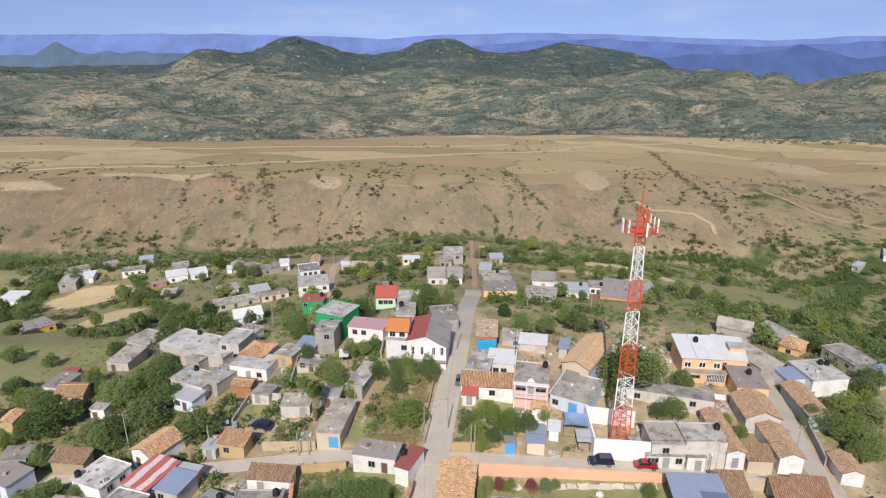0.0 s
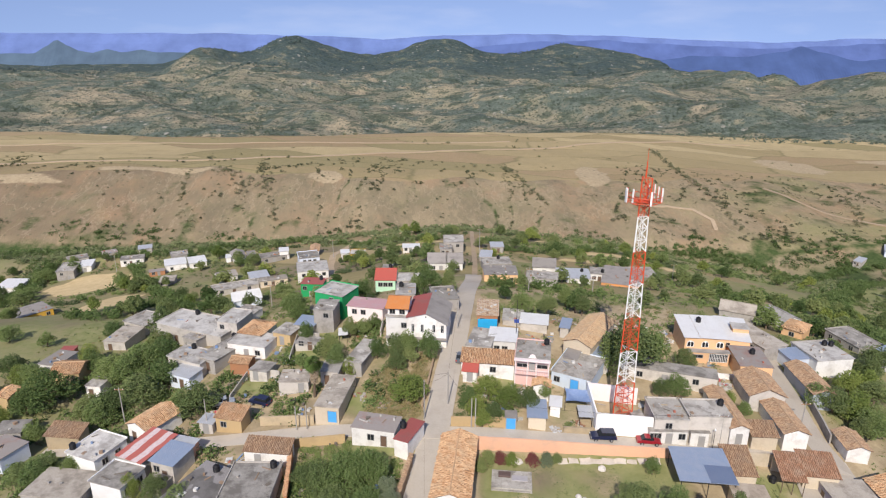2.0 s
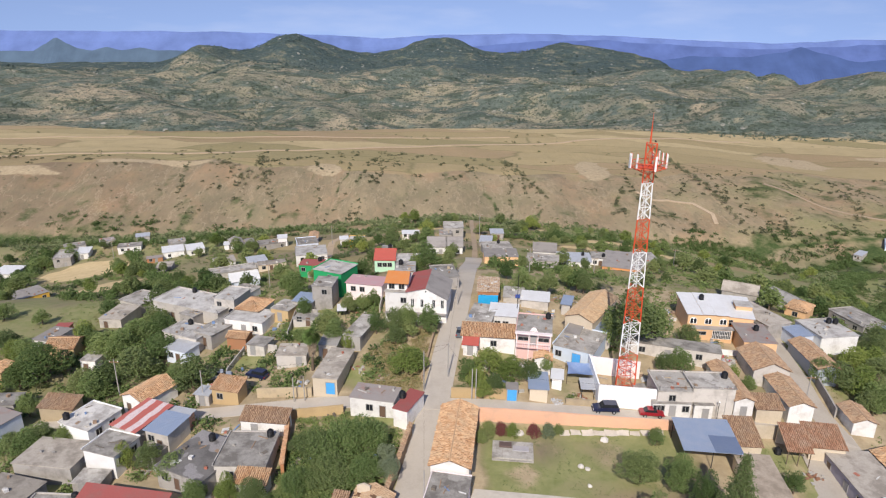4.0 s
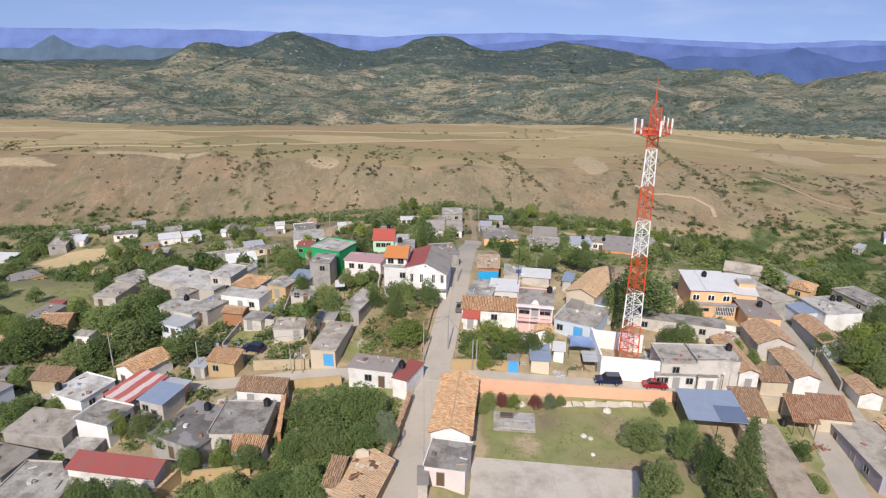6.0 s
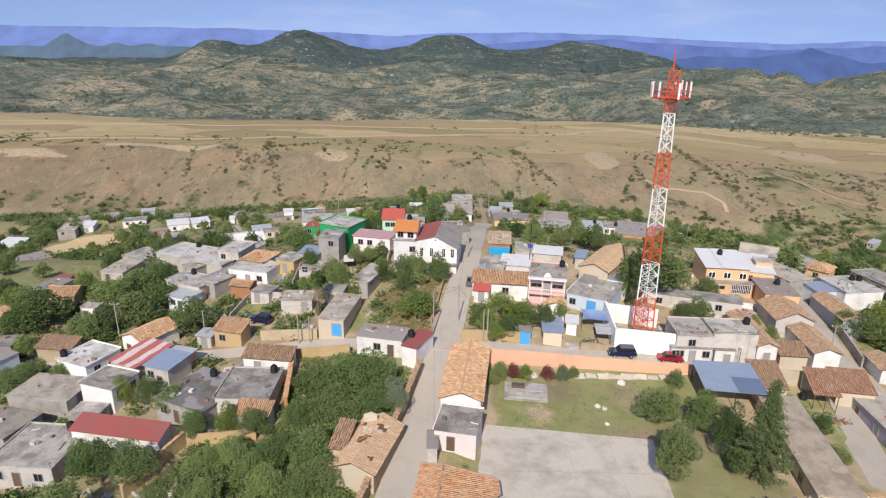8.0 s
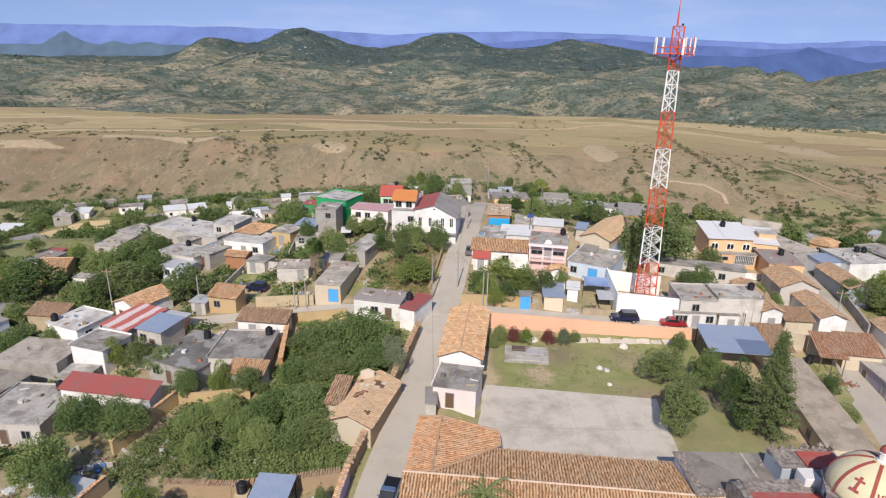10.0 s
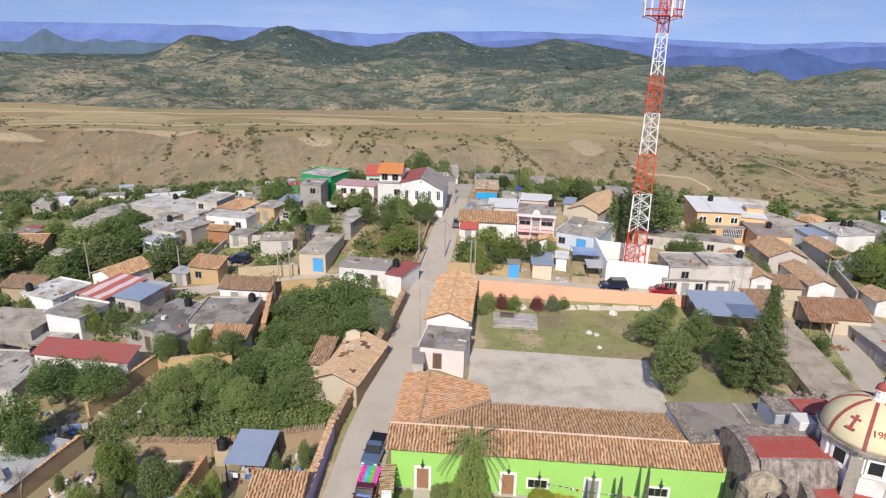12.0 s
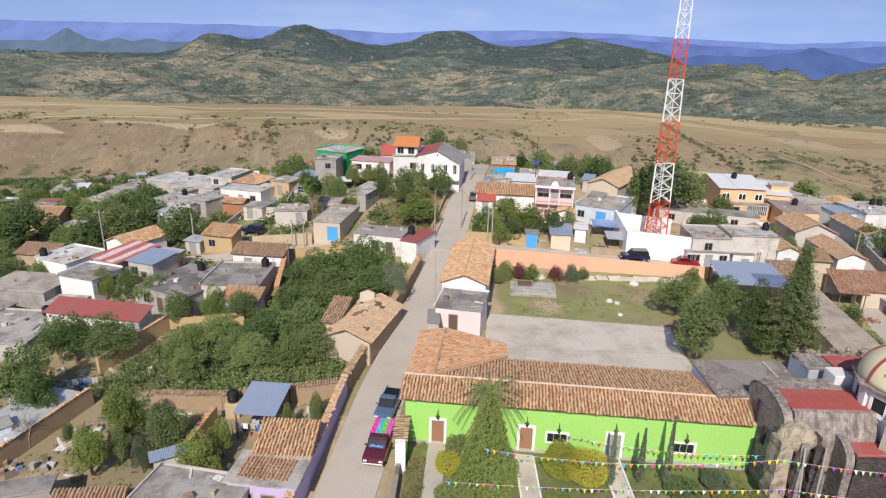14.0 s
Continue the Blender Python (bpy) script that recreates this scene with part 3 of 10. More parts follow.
def flat(x, y, turn, w, d, h, wall, roof, label, front="", right="", balcony=False):
    """A block house under a flat roof."""
    e = house_at(x, y, turn, w, d, label)
    front = usual(front, w, d)
    part("wall", box(-w / 2, w / 2, -d / 2, d / 2, -3.0, h - 0.14, 0.03), WALL[wall], e)
    over = 0.18 if roof in ("slab", "paleslab", "oldslab", "stainslab", "redslab", "rustslab", "asbestos") else 0.3
    if roof in ("tin", "bluetin", "whitesheet", "striped", "redsheet"):
        # sheets on a slight fall towards the front
        bm = bmesh.new()
        fall = 0.05 * d
        add_box(bm, -w / 2 - over, w / 2 + over, -d / 2 - over, d / 2 + over, h - 0.05, h)
        for v in bm.verts:
            v.co.z += fall * (v.co.y / d + 0.5)
        part("roof", bm, ROOF[roof], e)
        part("parapet", box(-w / 2, w / 2, d / 2 - 0.15, d / 2 - 0.002, h - 0.14, h + fall - 0.06), WALL[wall], e)
    else:
        part("roof", box(-w / 2 - over, w / 2 + over, -d / 2 - over, d / 2 + over, h - 0.14, h, 0.04), ROOF["slab" if roof == "tilepatch" else roof], e)
        if w > 4 and d > 4 and roof not in ("tilepatch", "sandslab"):
            ROOFTOPS.append((pose(x, y, land(x, y) + h, 0, 0, turn), w, d))
        if roof in ("slab", "paleslab") and w > 5 and d > 4.5:
            bm = bmesh.new()
            t, up = 0.14, 0.22
            add_box(bm, -w / 2 - over, w / 2 + over, d / 2 + over - t, d / 2 + over, h, h + up)
            add_box(bm, -w / 2 - over, -w / 2 - over + t, -d / 2 - over, d / 2 + over - t, h, h + up)
            part("parapet", bm, WALL["grey" if wall in ("grey", "white") else wall], e)
            if wall in ("grey", "pale"):
                for sx, sy in ((-1, -1), (1, -1), (1, 1), (-1, 1)):
                    bm = bmesh.new()
                    for dx, dy in ((-0.07, -0.07), (0.07, -0.07), (0.07, 0.07), (-0.07, 0.07)):
                        add_tube(bm, (sx * (w / 2 - 0.1) + dx, sy * (d / 2 - 0.1) + dy, h - 0.05), (sx * (w / 2 - 0.1) + 1.3 * dx, sy * (d / 2 - 0.1) + 1.3 * dy, h + 0.75), 0.012, sides=4)
                    part("rebar", bm, IRON, e, "rusty reinforcing bars left standing")
        if roof == "tilepatch":
            part("roof_tiles", tile_field([((-w / 2 + 0.5, -d / 2 + 0.4, h + 0.03), (1, 0, 0), (0, 1, 0), w - 1.2, d - 1.0, 0, 0)], seed=int(x * 10) % 97), ROOF[roof], e)
    openings(e, front, "front", w, d, h, wall)
    openings(e, right, "right", w, d, h, wall)
    if balcony:
        y0, z0 = -d / 2 - 1.0, h - 3.0
        deck = part("balcony", box(-w / 2, w / 2, y0, -d / 2 - 0.002, z0 - 0.16, z0), WALL[wall], e, "pink balcony")
        bm = bmesh.new()
        add_box(bm, -w / 2, w / 2, y0, y0 + 0.1, z0 + 0.85, z0 + 0.95)
        for k in range(21):
            bx = -w / 2 + (w - 0.08) * k / 20
            add_box(bm, bx, bx + 0.08, y0 + 0.01, y0 + 0.09, z0, z0 + 0.849)
        part("railing", bm, WALL["palepink"], deck)
        for bx in (-w / 2, -0.95, 0.75, w / 2 - 0.2):
            part("pillar", box(bx, bx + 0.2, y0, y0 + 0.2, z0 - 3.0, h - 0.15), WALL["palepink"], e)
        part("fascia", box(-w / 2 - 0.2, w / 2 + 0.2, y0 - 0.1, -d / 2 - 0.19, h - 0.3, h, 0.03), WALL["palepink"], e)
        arch = bmesh.new()
        add_prism(arch, [(-0.75, 0)] + [(-0.55 * math.cos(k * math.pi / 8), 0.3 + 0.5 * math.sin(k * math.pi / 8)) for k in range(9)] + [(0.75, 0)], -0.1, 0.1)
        part("parapet_arch", arch, WALL["palepink"], e, "pale arched parapet").matrix_local = pose(0, -d / 2 + 0.1, h)
    return e


def pitched_cover(e, roof, patches, deck, seed):
    """The roof deck and what lies on it."""
    tiled = roof in ("tile", "oldtile", "tilepatch", "tantile", "redtile")
    part("roof", deck, CLAYBED if tiled else ROOF[roof], e)
    if tiled:
        tagged(part("roof_tiles", tile_field(patches, seed=seed), ROOF[roof], e, "weathered clay barrel tiles"), kind="stuff")


def slope_deck(quads, t=0.06):
    """Roof planes as thin slabs, from corner loops."""
    bm = bmesh.new()
    for q in quads:
        q = [Vector(p) for p in q]
        n = (q[1] - q[0]).cross(q[-1] - q[0]).normalized()
        a, b = [bm.verts.new(p) for p in q], [bm.verts.new(p - n * t) for p in q]
        bm.faces.new(a)
        bm.faces.new(b[::-1])
        for i in range(len(q)):
            j = (i + 1) % len(q)
            bm.faces.new((a[j], a[i], b[i], b[j]))
    return bm


def gable(x, y, turn, w, d, h, wall, roof, label, ridge="d", front="", right="", pitch=0.40):
    """A house with a saddle roof whose ridge runs front to back (d) or side to side (w)."""
    e = house_at(x, y, turn, w, d, label)
    over = 0.3
    s = 1 / math.hypot(1, pitch)
    if ridge == "d":
        top = h + pitch * w / 2
        bm = bmesh.new()
        add_prism(bm, [(-w / 2, -3), (w / 2, -3), (w / 2, h - 0.1), (0, top - 0.1), (-w / 2, h - 0.1)], -d / 2, d / 2)
        run = w / 2 + over
        ew, el = h - pitch * over, -d / 2 - over
        quads = [[(-run, el, ew), (0, el, top), (0, -el, top), (-run, -el, ew)], [(run, -el, ew), (0, -el, top), (0, el, top), (run, el, ew)]]
        patches = [((-run, -el, ew), (0, -1, 0), (s, 0, s * pitch), 2 * -el, run / s, 0, 0), ((run, el, ew), (0, 1, 0), (-s, 0, s * pitch), 2 * -el, run / s, 0, 0)]
        cap = tube((0, el, top + 0.04), (0, -el, top + 0.04), 0.12)
    else:
        top = h + pitch * d / 2
        bm = bmesh.new()
        add_prism(bm, [(-d / 2, -3), (d / 2, -3), (d / 2, h - 0.1), (0, top - 0.1), (-d / 2, h - 0.1)], -w / 2, w / 2)
        bmesh.ops.rotate(bm, verts=bm.verts, cent=(0, 0, 0), matrix=Matrix.Rotation(radians(90), 3, "Z"))
        run = d / 2 + over
        ew, el = h - pitch * over, -w / 2 - over
        quads = [[(el, -run, ew), (-el, -run, ew), (-el, 0, top), (el, 0, top)], [(-el, run, ew), (el, run, ew), (el, 0, top), (-el, 0, top)]]
        patches = [((el, -run, ew), (1, 0, 0), (0, s, s * pitch), -2 * el, run / s, 0, 0), ((-el, run, ew), (-1, 0, 0), (0, -s, s * pitch), -2 * el, run / s, 0, 0)]
        cap = tube((el, 0, top + 0.04), (-el, 0, top + 0.04), 0.12)
    part("wall", bm, WALL[wall], e)
    pitched_cover(e, roof, patches, slope_deck(quads), int(abs(x) * 31 + abs(y)) % 997)
    part("ridge_cap", cap, ROOF[roof], e)
    openings(e, front, "front", w, d, h if ridge == "w" else max(h, 3.0), wall)
    openings(e, right, "right", w, d, h, wall)
    return e


def mono(x, y, turn, w, d, h, wall, roof, label, front="", right="", pitch=0.30):
    """A house with one roof plane that rises to the back."""
    e = house_at(x, y, turn, w, d, label)
    over = 0.3
    s = 1 / math.hypot(1, pitch)
    bm = bmesh.new()
    add_prism(bm, [(-d / 2, -3), (d / 2, -3), (d / 2, h + pitch * d - 0.1), (-d / 2, h - 0.1)], -w / 2, w / 2)
    bmesh.ops.rotate(bm, verts=bm.verts, cent=(0, 0, 0), matrix=Matrix.Rotation(radians(90), 3, "Z"))
    part("wall", bm, WALL[wall], e)
    z0, z1, ex = h - pitch * over, h + pitch * (d + over), w / 2 + over
    quads = [[(-ex, -d / 2 - over, z0), (ex, -d / 2 - over, z0), (ex, d / 2 + over, z1), (-ex, d / 2 + over, z1)]]
    patches = [((-ex, -d / 2 - over, z0), (1, 0, 0), (0, s, s * pitch), 2 * ex, (d + 2 * over) / s, 0, 0)]
    pitched_cover(e, roof, patches, slope_deck(quads), int(abs(x) * 17 + abs(y)) % 997)
    openings(e, front, "front", w, d, h, wall)
    openings(e, right, "right", w, d, h, wall)
    return e


def hip(x, y, turn, w, d, h, wall, roof, label, front="", right="", pitch=0.42):
    """A house under four tiled planes that meet in a short ridge."""
    e = house_at(x, y, turn, w, d, label)
    part("wall", box(-w / 2, w / 2, -d / 2, d / 2, -3, h - 0.1, 0.03), WALL[wall], e)
    over = 0.3
    a, b = w / 2 + over, d / 2 + over
    s = 1 / math.hypot(1, pitch)
    m = min(a, b)
    z0 = h - pitch * over
    top = z0 + pitch * m
    p = [Vector((-a, -b, z0)), Vector((a, -b, z0)), Vector((a, b, z0)), Vector((-a, b, z0))]
    r0, r1 = (Vector((-(a - m), 0, top)), Vector((a - m, 0, top))) if a >= b else (Vector((0, -(b - m), top)), Vector((0, b - m, top)))
    if a >= b:
        quads = [[p[0], p[1], r1, r0], [p[1], p[2], r1], [p[2], p[3], r0, r1], [p[3], p[0], r0]]
    else:
        quads = [[p[0], p[1], r0], [p[1], p[2], r1, r0], [p[2], p[3], r1], [p[3], p[0], r0, r1]]
    lean = s
    patches = [(p[0], (1, 0, 0), (0, s, s * pitch), 2 * a, m / s, lean, lean), (p[1], (0, 1, 0), (-s, 0, s * pitch), 2 * b, m / s, lean, lean),
               (p[2], (-1, 0, 0), (0, -s, s * pitch), 2 * a, m / s, lean, lean), (p[3], (0, -1, 0), (s, 0, s * pitch), 2 * b, m / s, lean, lean)]
    pitched_cover(e, roof, patches, slope_deck(quads), int(abs(x) * 13 + abs(y)) % 997)
    openings(e, front, "front", w, d, h, wall)
    return e


def canopy(x, y, turn, w, d, h, wall, roof, label):
    """A sheet roof on posts."""
    FOOT.append((x, y, 0.5 * max(w, d)))
    e = thing("shelter", pose(x, y, land(x, y), 0, 0, turn), label, "shelter")
    bm = box(-w / 2, w / 2, -d / 2, d / 2, h - 0.05, h)
    for v in bm.verts:
        v.co.z += 0.10 * (v.co.y + d / 2)
    part("roof", bm, ROOF[roof], e)
    for sx in (-1, 1):
        for sy in (-1, 1):
            part("post", tube((sx * (w / 2 - 0.2), sy * (d / 2 - 0.2), -1.5), (sx * (w / 2 - 0.2), sy * (d / 2 - 0.2), h - 0.03 + 0.10 * (sy + 1) * (d / 2 - 0.2)), 0.06), IRON, e)
    return e


def tarp_shelter(x, y, turn, w, d, h):
    """A sagging blue tarpaulin tied to four poles."""
    FOOT.append((x, y, 0.5 * max(w, d)))
    e = thing("shelter", pose(x, y, land(x, y), 0, 0, turn), "sagging blue tarpaulin tied over poles in a yard", "shelter")
    V, F, n = [], [], 12
    for side in (0, 0.02):
        for j in range(n + 1):
            for i in range(n + 1):
                u, v = i / n - 0.5, j / n - 0.5
                draw = 1 - 0.10 * (1 - 4 * v * v) * abs(2 * u) - 0.10 * (1 - 4 * u * u) * abs(2 * v)
                sag = -0.45 * (1 - 4 * u * u) * (1 - 4 * v * v) + 0.05 * math.sin(9 * u + 5 * v)
                V.append((u * w * draw, v * d * draw, h + 0.25 * v + sag - side))
    m = (n + 1) * (n + 1)
    for j in range(n):
        for i in range(n):
            a = j * (n + 1) + i
            F += [(a, a + 1, a + n + 2, a + n + 1), (m + a, m + a + n + 1, m + a + n + 2, m + a + 1)]
    part("tarpaulin", (V, F), surface("faded_blue_tarp", (0.20, 0.28, 0.46), (0.36, 0.42, 0.54), 0.7, 0.9, 5, 0.6), e, "faded blue plastic sheet")
    for sx in (-1, 1):
        for sy in (-1, 1):
            part("pole", tube((sx * w / 2, sy * d / 2, -1.5), (sx * w / 2, sy * d / 2, h + 0.125 * sy + 0.1), 0.045), BARK, e, "thin wooden pole")
    return e


def tiled_shelter(x, y, turn, w, d, h, label, pitch=0.30):
    """A tiled lean-to roof that rests on posts in front and a wall behind."""
    FOOT.append((x, y, 0.5 * max(w, d)))
    e = thing("shelter", pose(x, y, land(x, y), 0, 0, turn), label, "shelter")
    s = 1 / math.hypot(1, pitch)
    a, b = w / 2 + 0.25, d / 2 + 0.25
    z0, z1 = h, h + 2 * b * pitch
    patches = [((-a, -b, z0), (1, 0, 0), (0, s, s * pitch), 2 * a, 2 * b / s, 0, 0)]
    pitched_cover(e, "redtile", patches, slope_deck([[(-a, -b, z0), (a, -b, z0), (a, b, z1), (-a, b, z1)]]), 71)
    part("back_wall", box(-w / 2, w / 2, d / 2 - 0.25, d / 2, -2.0, z1 - 0.25), WALL["cream"], e)
    part("side_wall", box(w / 2 - 0.2, w / 2, 0.2, d / 2 - 0.252, -2.0, h + 0.5), WALL["cream"], e)
    for k in range(3):
        px = -w / 2 + 0.12 + (w - 0.24) * k / 2
        part("post", tube((px, -d / 2 + 0.1, -2.0), (px, -d / 2 + 0.1, h + 0.02), 0.07), BARK, e, "rough timber post")
    part("beam", box(-w / 2, w / 2, -d / 2 + 0.18, -d / 2 + 0.3, h - 0.16, h - 0.02), BARK, e)
    return e


TANK = {}


def water_tank(x, y, z, s=1.0):
    """A black plastic roof tank with ribs and a screw lid."""
    if not TANK:
        prof = [(0.45, 0), (0.55, 0.06)]
        for k in range(5):
            prof += [(0.55, 0.12 + k * 0.17), (0.52, 0.16 + k * 0.17), (0.52, 0.19 + k * 0.17), (0.55, 0.23 + k * 0.17)]
        prof += [(0.52, 1.02), (0.30, 1.18), (0.24, 1.22)]
        me = bpy.data.meshes.new("tank_body")
        bm = lathe(prof, 14)
        bm.to_mesh(me)
        bm.free()
        lid = bpy.data.meshes.new("tank_lid")
        bm = lathe([(0.26, 1.2), (0.26, 1.28), (0.2, 1.31)], 12)
        bm.to_mesh(lid)
        bm.free()
        TANK["body"], TANK["lid"] = me, lid
    e = thing("water_tank", pose(x, y, z), "black ribbed plastic water tank on a flat roof", "water tank", "roof water tanks")
    part("body", TANK["body"], DARK, e)
    part("lid", TANK["lid"], DARK, e)
    return e


# ---- plants ----
def cards(points, size, rng, droop=0.35):
    """Leaf tufts: a bent card at each point, turned at random."""
    n = len(points)
    a = rng.normal(size=(n, 3))
    a[:, 2] *= droop
    a /= np.linalg.norm(a, axis=1)[:, None]
    b = rng.normal(size=(n, 3))
    b -= (b * a).sum(1)[:, None] * a
    b /= np.linalg.norm(b, axis=1)[:, None]
    s = (size * rng.uniform(0.6, 1.35, n))[:, None] if np.isscalar(size) else (size * rng.uniform(0.6, 1.35, n))[:, None]
    c = np.cross(a, b) * s * 0.22
    V = np.empty((n, 4, 3))
    V[:, 0], V[:, 1], V[:, 2], V[:, 3] = points - a * s * 0.5, points + b * s * 0.33 + c, points + a * s * 0.55, points - b * s * 0.33 + c
    F = np.arange(4 * n).reshape(n, 4)
    return V.reshape(-1, 3), F


def crown_points(rng, n, lobes, flat_under=0.25):
    """Points on and in a heap of lobes: (x, y, z, radius)."""
    lobes = np.array(lobes)
    pick = rng.choice(len(lobes), n, p=lobes[:, 3] ** 2 / (lobes[:, 3] ** 2).sum())
    u = rng.normal(size=(n, 3))
    u /= np.linalg.norm(u, axis=1)[:, None]
    u[:, 2] = np.where(u[:, 2] < 0, u[:, 2] * (1 - flat_under), u[:, 2])
    r = lobes[pick, 3] * rng.uniform(0.55, 1.08, n) ** 0.6
    return lobes[pick, :3] + u * r[:, None]


CROWNS = {}


def crown_kind(seed, count, leaf):
    """Trunk and crown of a broad tree, 3 m in radius and 6 m high."""
    rng = np.random.default_rng(seed)
    lobes = []
    k = int(rng.integers(13, 19))
    for i in range(k):
        ang, rad = i * 2.4 + rng.uniform(-0.5, 0.5), 2.2 * math.sqrt((i + 0.3) / k) * rng.uniform(0.65, 1.2)
        lobes.append((rad * math.cos(ang), rad * math.sin(ang), 3.7 - 0.42 * rad + rng.uniform(-1.1, 1.0), rng.uniform(0.7, 1.45)))
    lobes.append((rng.uniform(-0.4, 0.4), rng.uniform(-0.4, 0.4), 4.6, 1.35))
    V, F = cards(crown_points(rng, count, lobes), leaf, rng)
    crown = bpy.data.meshes.new("crown")
    crown.from_pydata(V, [], F)
    bm = bmesh.new()
    fork = Vector((rng.uniform(-0.2, 0.2), rng.uniform(-0.2, 0.2), 1.4))
    add_tube(bm, (0, 0, -0.5), fork, 0.24, 0.16, 7)
    for lx, ly, lz, lr in lobes[::2]:
        mid = fork.lerp(Vector((lx, ly, lz)), 0.55) + Vector((0, 0, -0.15))
        add_tube(bm, fork, mid, 0.12, 0.07, 5)
        add_tube(bm, mid, (lx, ly, lz), 0.07, 0.025, 5)
    trunk = bpy.data.meshes.new("trunk")
    bm.to_mesh(trunk)
    bm.free()
    trunk.materials.append(BARK)
    crown.update()
    return trunk, crown


NEAR_KINDS = [crown_kind(s, 7000, 0.215) for s in (1, 2, 3, 4, 5)]
MID_KINDS = [crown_kind(s, 3600, 0.285) for s in (6, 7, 8, 9)]
FAR_KINDS = [crown_kind(s, 900, 0.60) for s in (11, 12, 13, 14)]
TREE_LABEL = {"a": "leafy green broad-crowned tree between houses", "b": "olive green broad-crowned tree in a garden", "y": "bright yellow-green leafy tree in a yard", "d": "dark green dense leafy tree", "s": "silvery grey-green shrub by a wall", "red": "red-leaved flowering shrub by a wall"}
tree_rng = random.Random(7)


def tree(x, y, r, h, kind="a", far=False):
    if kind == "a" and tree_rng.random() < 0.35:
        kind = "b"
    trunk, crown = tree_rng.choice(FAR_KINDS if far else (NEAR_KINDS if y < 84 else MID_KINDS))
    key = (crown.name, kind)
    if key not in CROWNS:
        CROWNS[key] = crown.copy()
        CROWNS[key].materials.append(LEAF[kind])
    low = h < 3.2
    e = thing("bush" if low else "tree", Matrix.LocRotScale((x, y, land(x, y) - (0.25 * h if low else 0.0)), Euler((0, 0, tree_rng.uniform(0, 6.28))), (r / 3.0, r / 3.0, h / 5.6 * (1.25 if low else 1))),
              TREE_LABEL[kind].replace("tree", "bush") if low else TREE_LABEL[kind], "bush" if low else "tree", "village trees")
    part("trunk", trunk, BARK, e)
    part("crown", CROWNS[key], None, e)
    return e


def thicket(name, spots, material, label, per, leaf, seed, squash=0.7):
    """Shrubs nobody could count, joined. spots: x, y, z, radius."""
    rng = np.random.default_rng(seed)
    spots = np.array(spots)
    pts = np.repeat(spots[:, :3], per, axis=0)
    u = rng.normal(size=pts.shape)
    u /= np.linalg.norm(u, axis=1)[:, None]
    u[:, 2] = np.abs(u[:, 2]) * squash
    rad = np.repeat(spots[:, 3], per)
    pts = pts + u * (rad * rng.uniform(0.35, 1.0, len(pts)))[:, None]
    V, F = cards(pts, leaf * rad, rng, 0.5)
    me = bpy.data.meshes.new(name)
    me.from_pydata(V, [], F)
    return tagged(part(name, me, material), label, "vegetation", kind="stuff")


# ---- the land ----
def steps(parts):
    """Grid lines: (end, spacing) from a start."""
    at = parts[0]
    line = [at]
    for end, gap0, gap1 in parts[1]:
        start = at
        while at < end - 1e-6:
            s = (at - start) / (end - start)
            at += gap0 + (gap1 - gap0) * s
            line.append(min(at, end))
    return line


half = steps((0, [(110, 2.6, 2.6), (420, 3.5, 14), (1500, 16, 30), (2400, 34, 46), (4300, 70, 260)]))
GX = [-v for v in half[:0:-1]] + half
GY = [-4000, -2500, -1500, -900, -500, -300, -180, -100, -50, -20] + steps((0, [(300, 2.6, 2.6), (880, 4.5, 7), (1900, 12, 20), (3700, 24, 40), (4600, 60, 120)]))


def ragged(x, y, s):
    return noise.noise(Vector((x / s, y / s, s * 0.37)))


def swell(x, y):
    return 1.5 * ragged(x, y, 45) * smooth(412, 416, y)


# straw fields and strips, then open grass: x, y, half-widths
STRAW = ((-157, 252, 19, 17), (-122, 206, 12, 16), (-21, 290, 20, 2.5), (-11, 254, 15, 2.5), (32, 276, 16, 2), (68, 250, 21, 5), (53, 232, 9, 2.5), (94, 242, 8, 3), (-93, 276, 9, 2.5))
GRASS = ((112, 228, 24, 20), (-127, 174, 13, 16), (-118, 154, 12, 10), (-100, 146, 16, 8), (-110, 160, 9, 5), (146, 255, 15, 14), (-100, 212, 10, 8), (30, 215, 14, 5), (-66, 272, 20, 4), (170, 300, 18, 12))


def unplanted(x, y):
    return all(math.hypot((x - cx) / rx, (y - cy) / ry) > 1.12 for cx, cy, rx, ry in STRAW + GRASS)


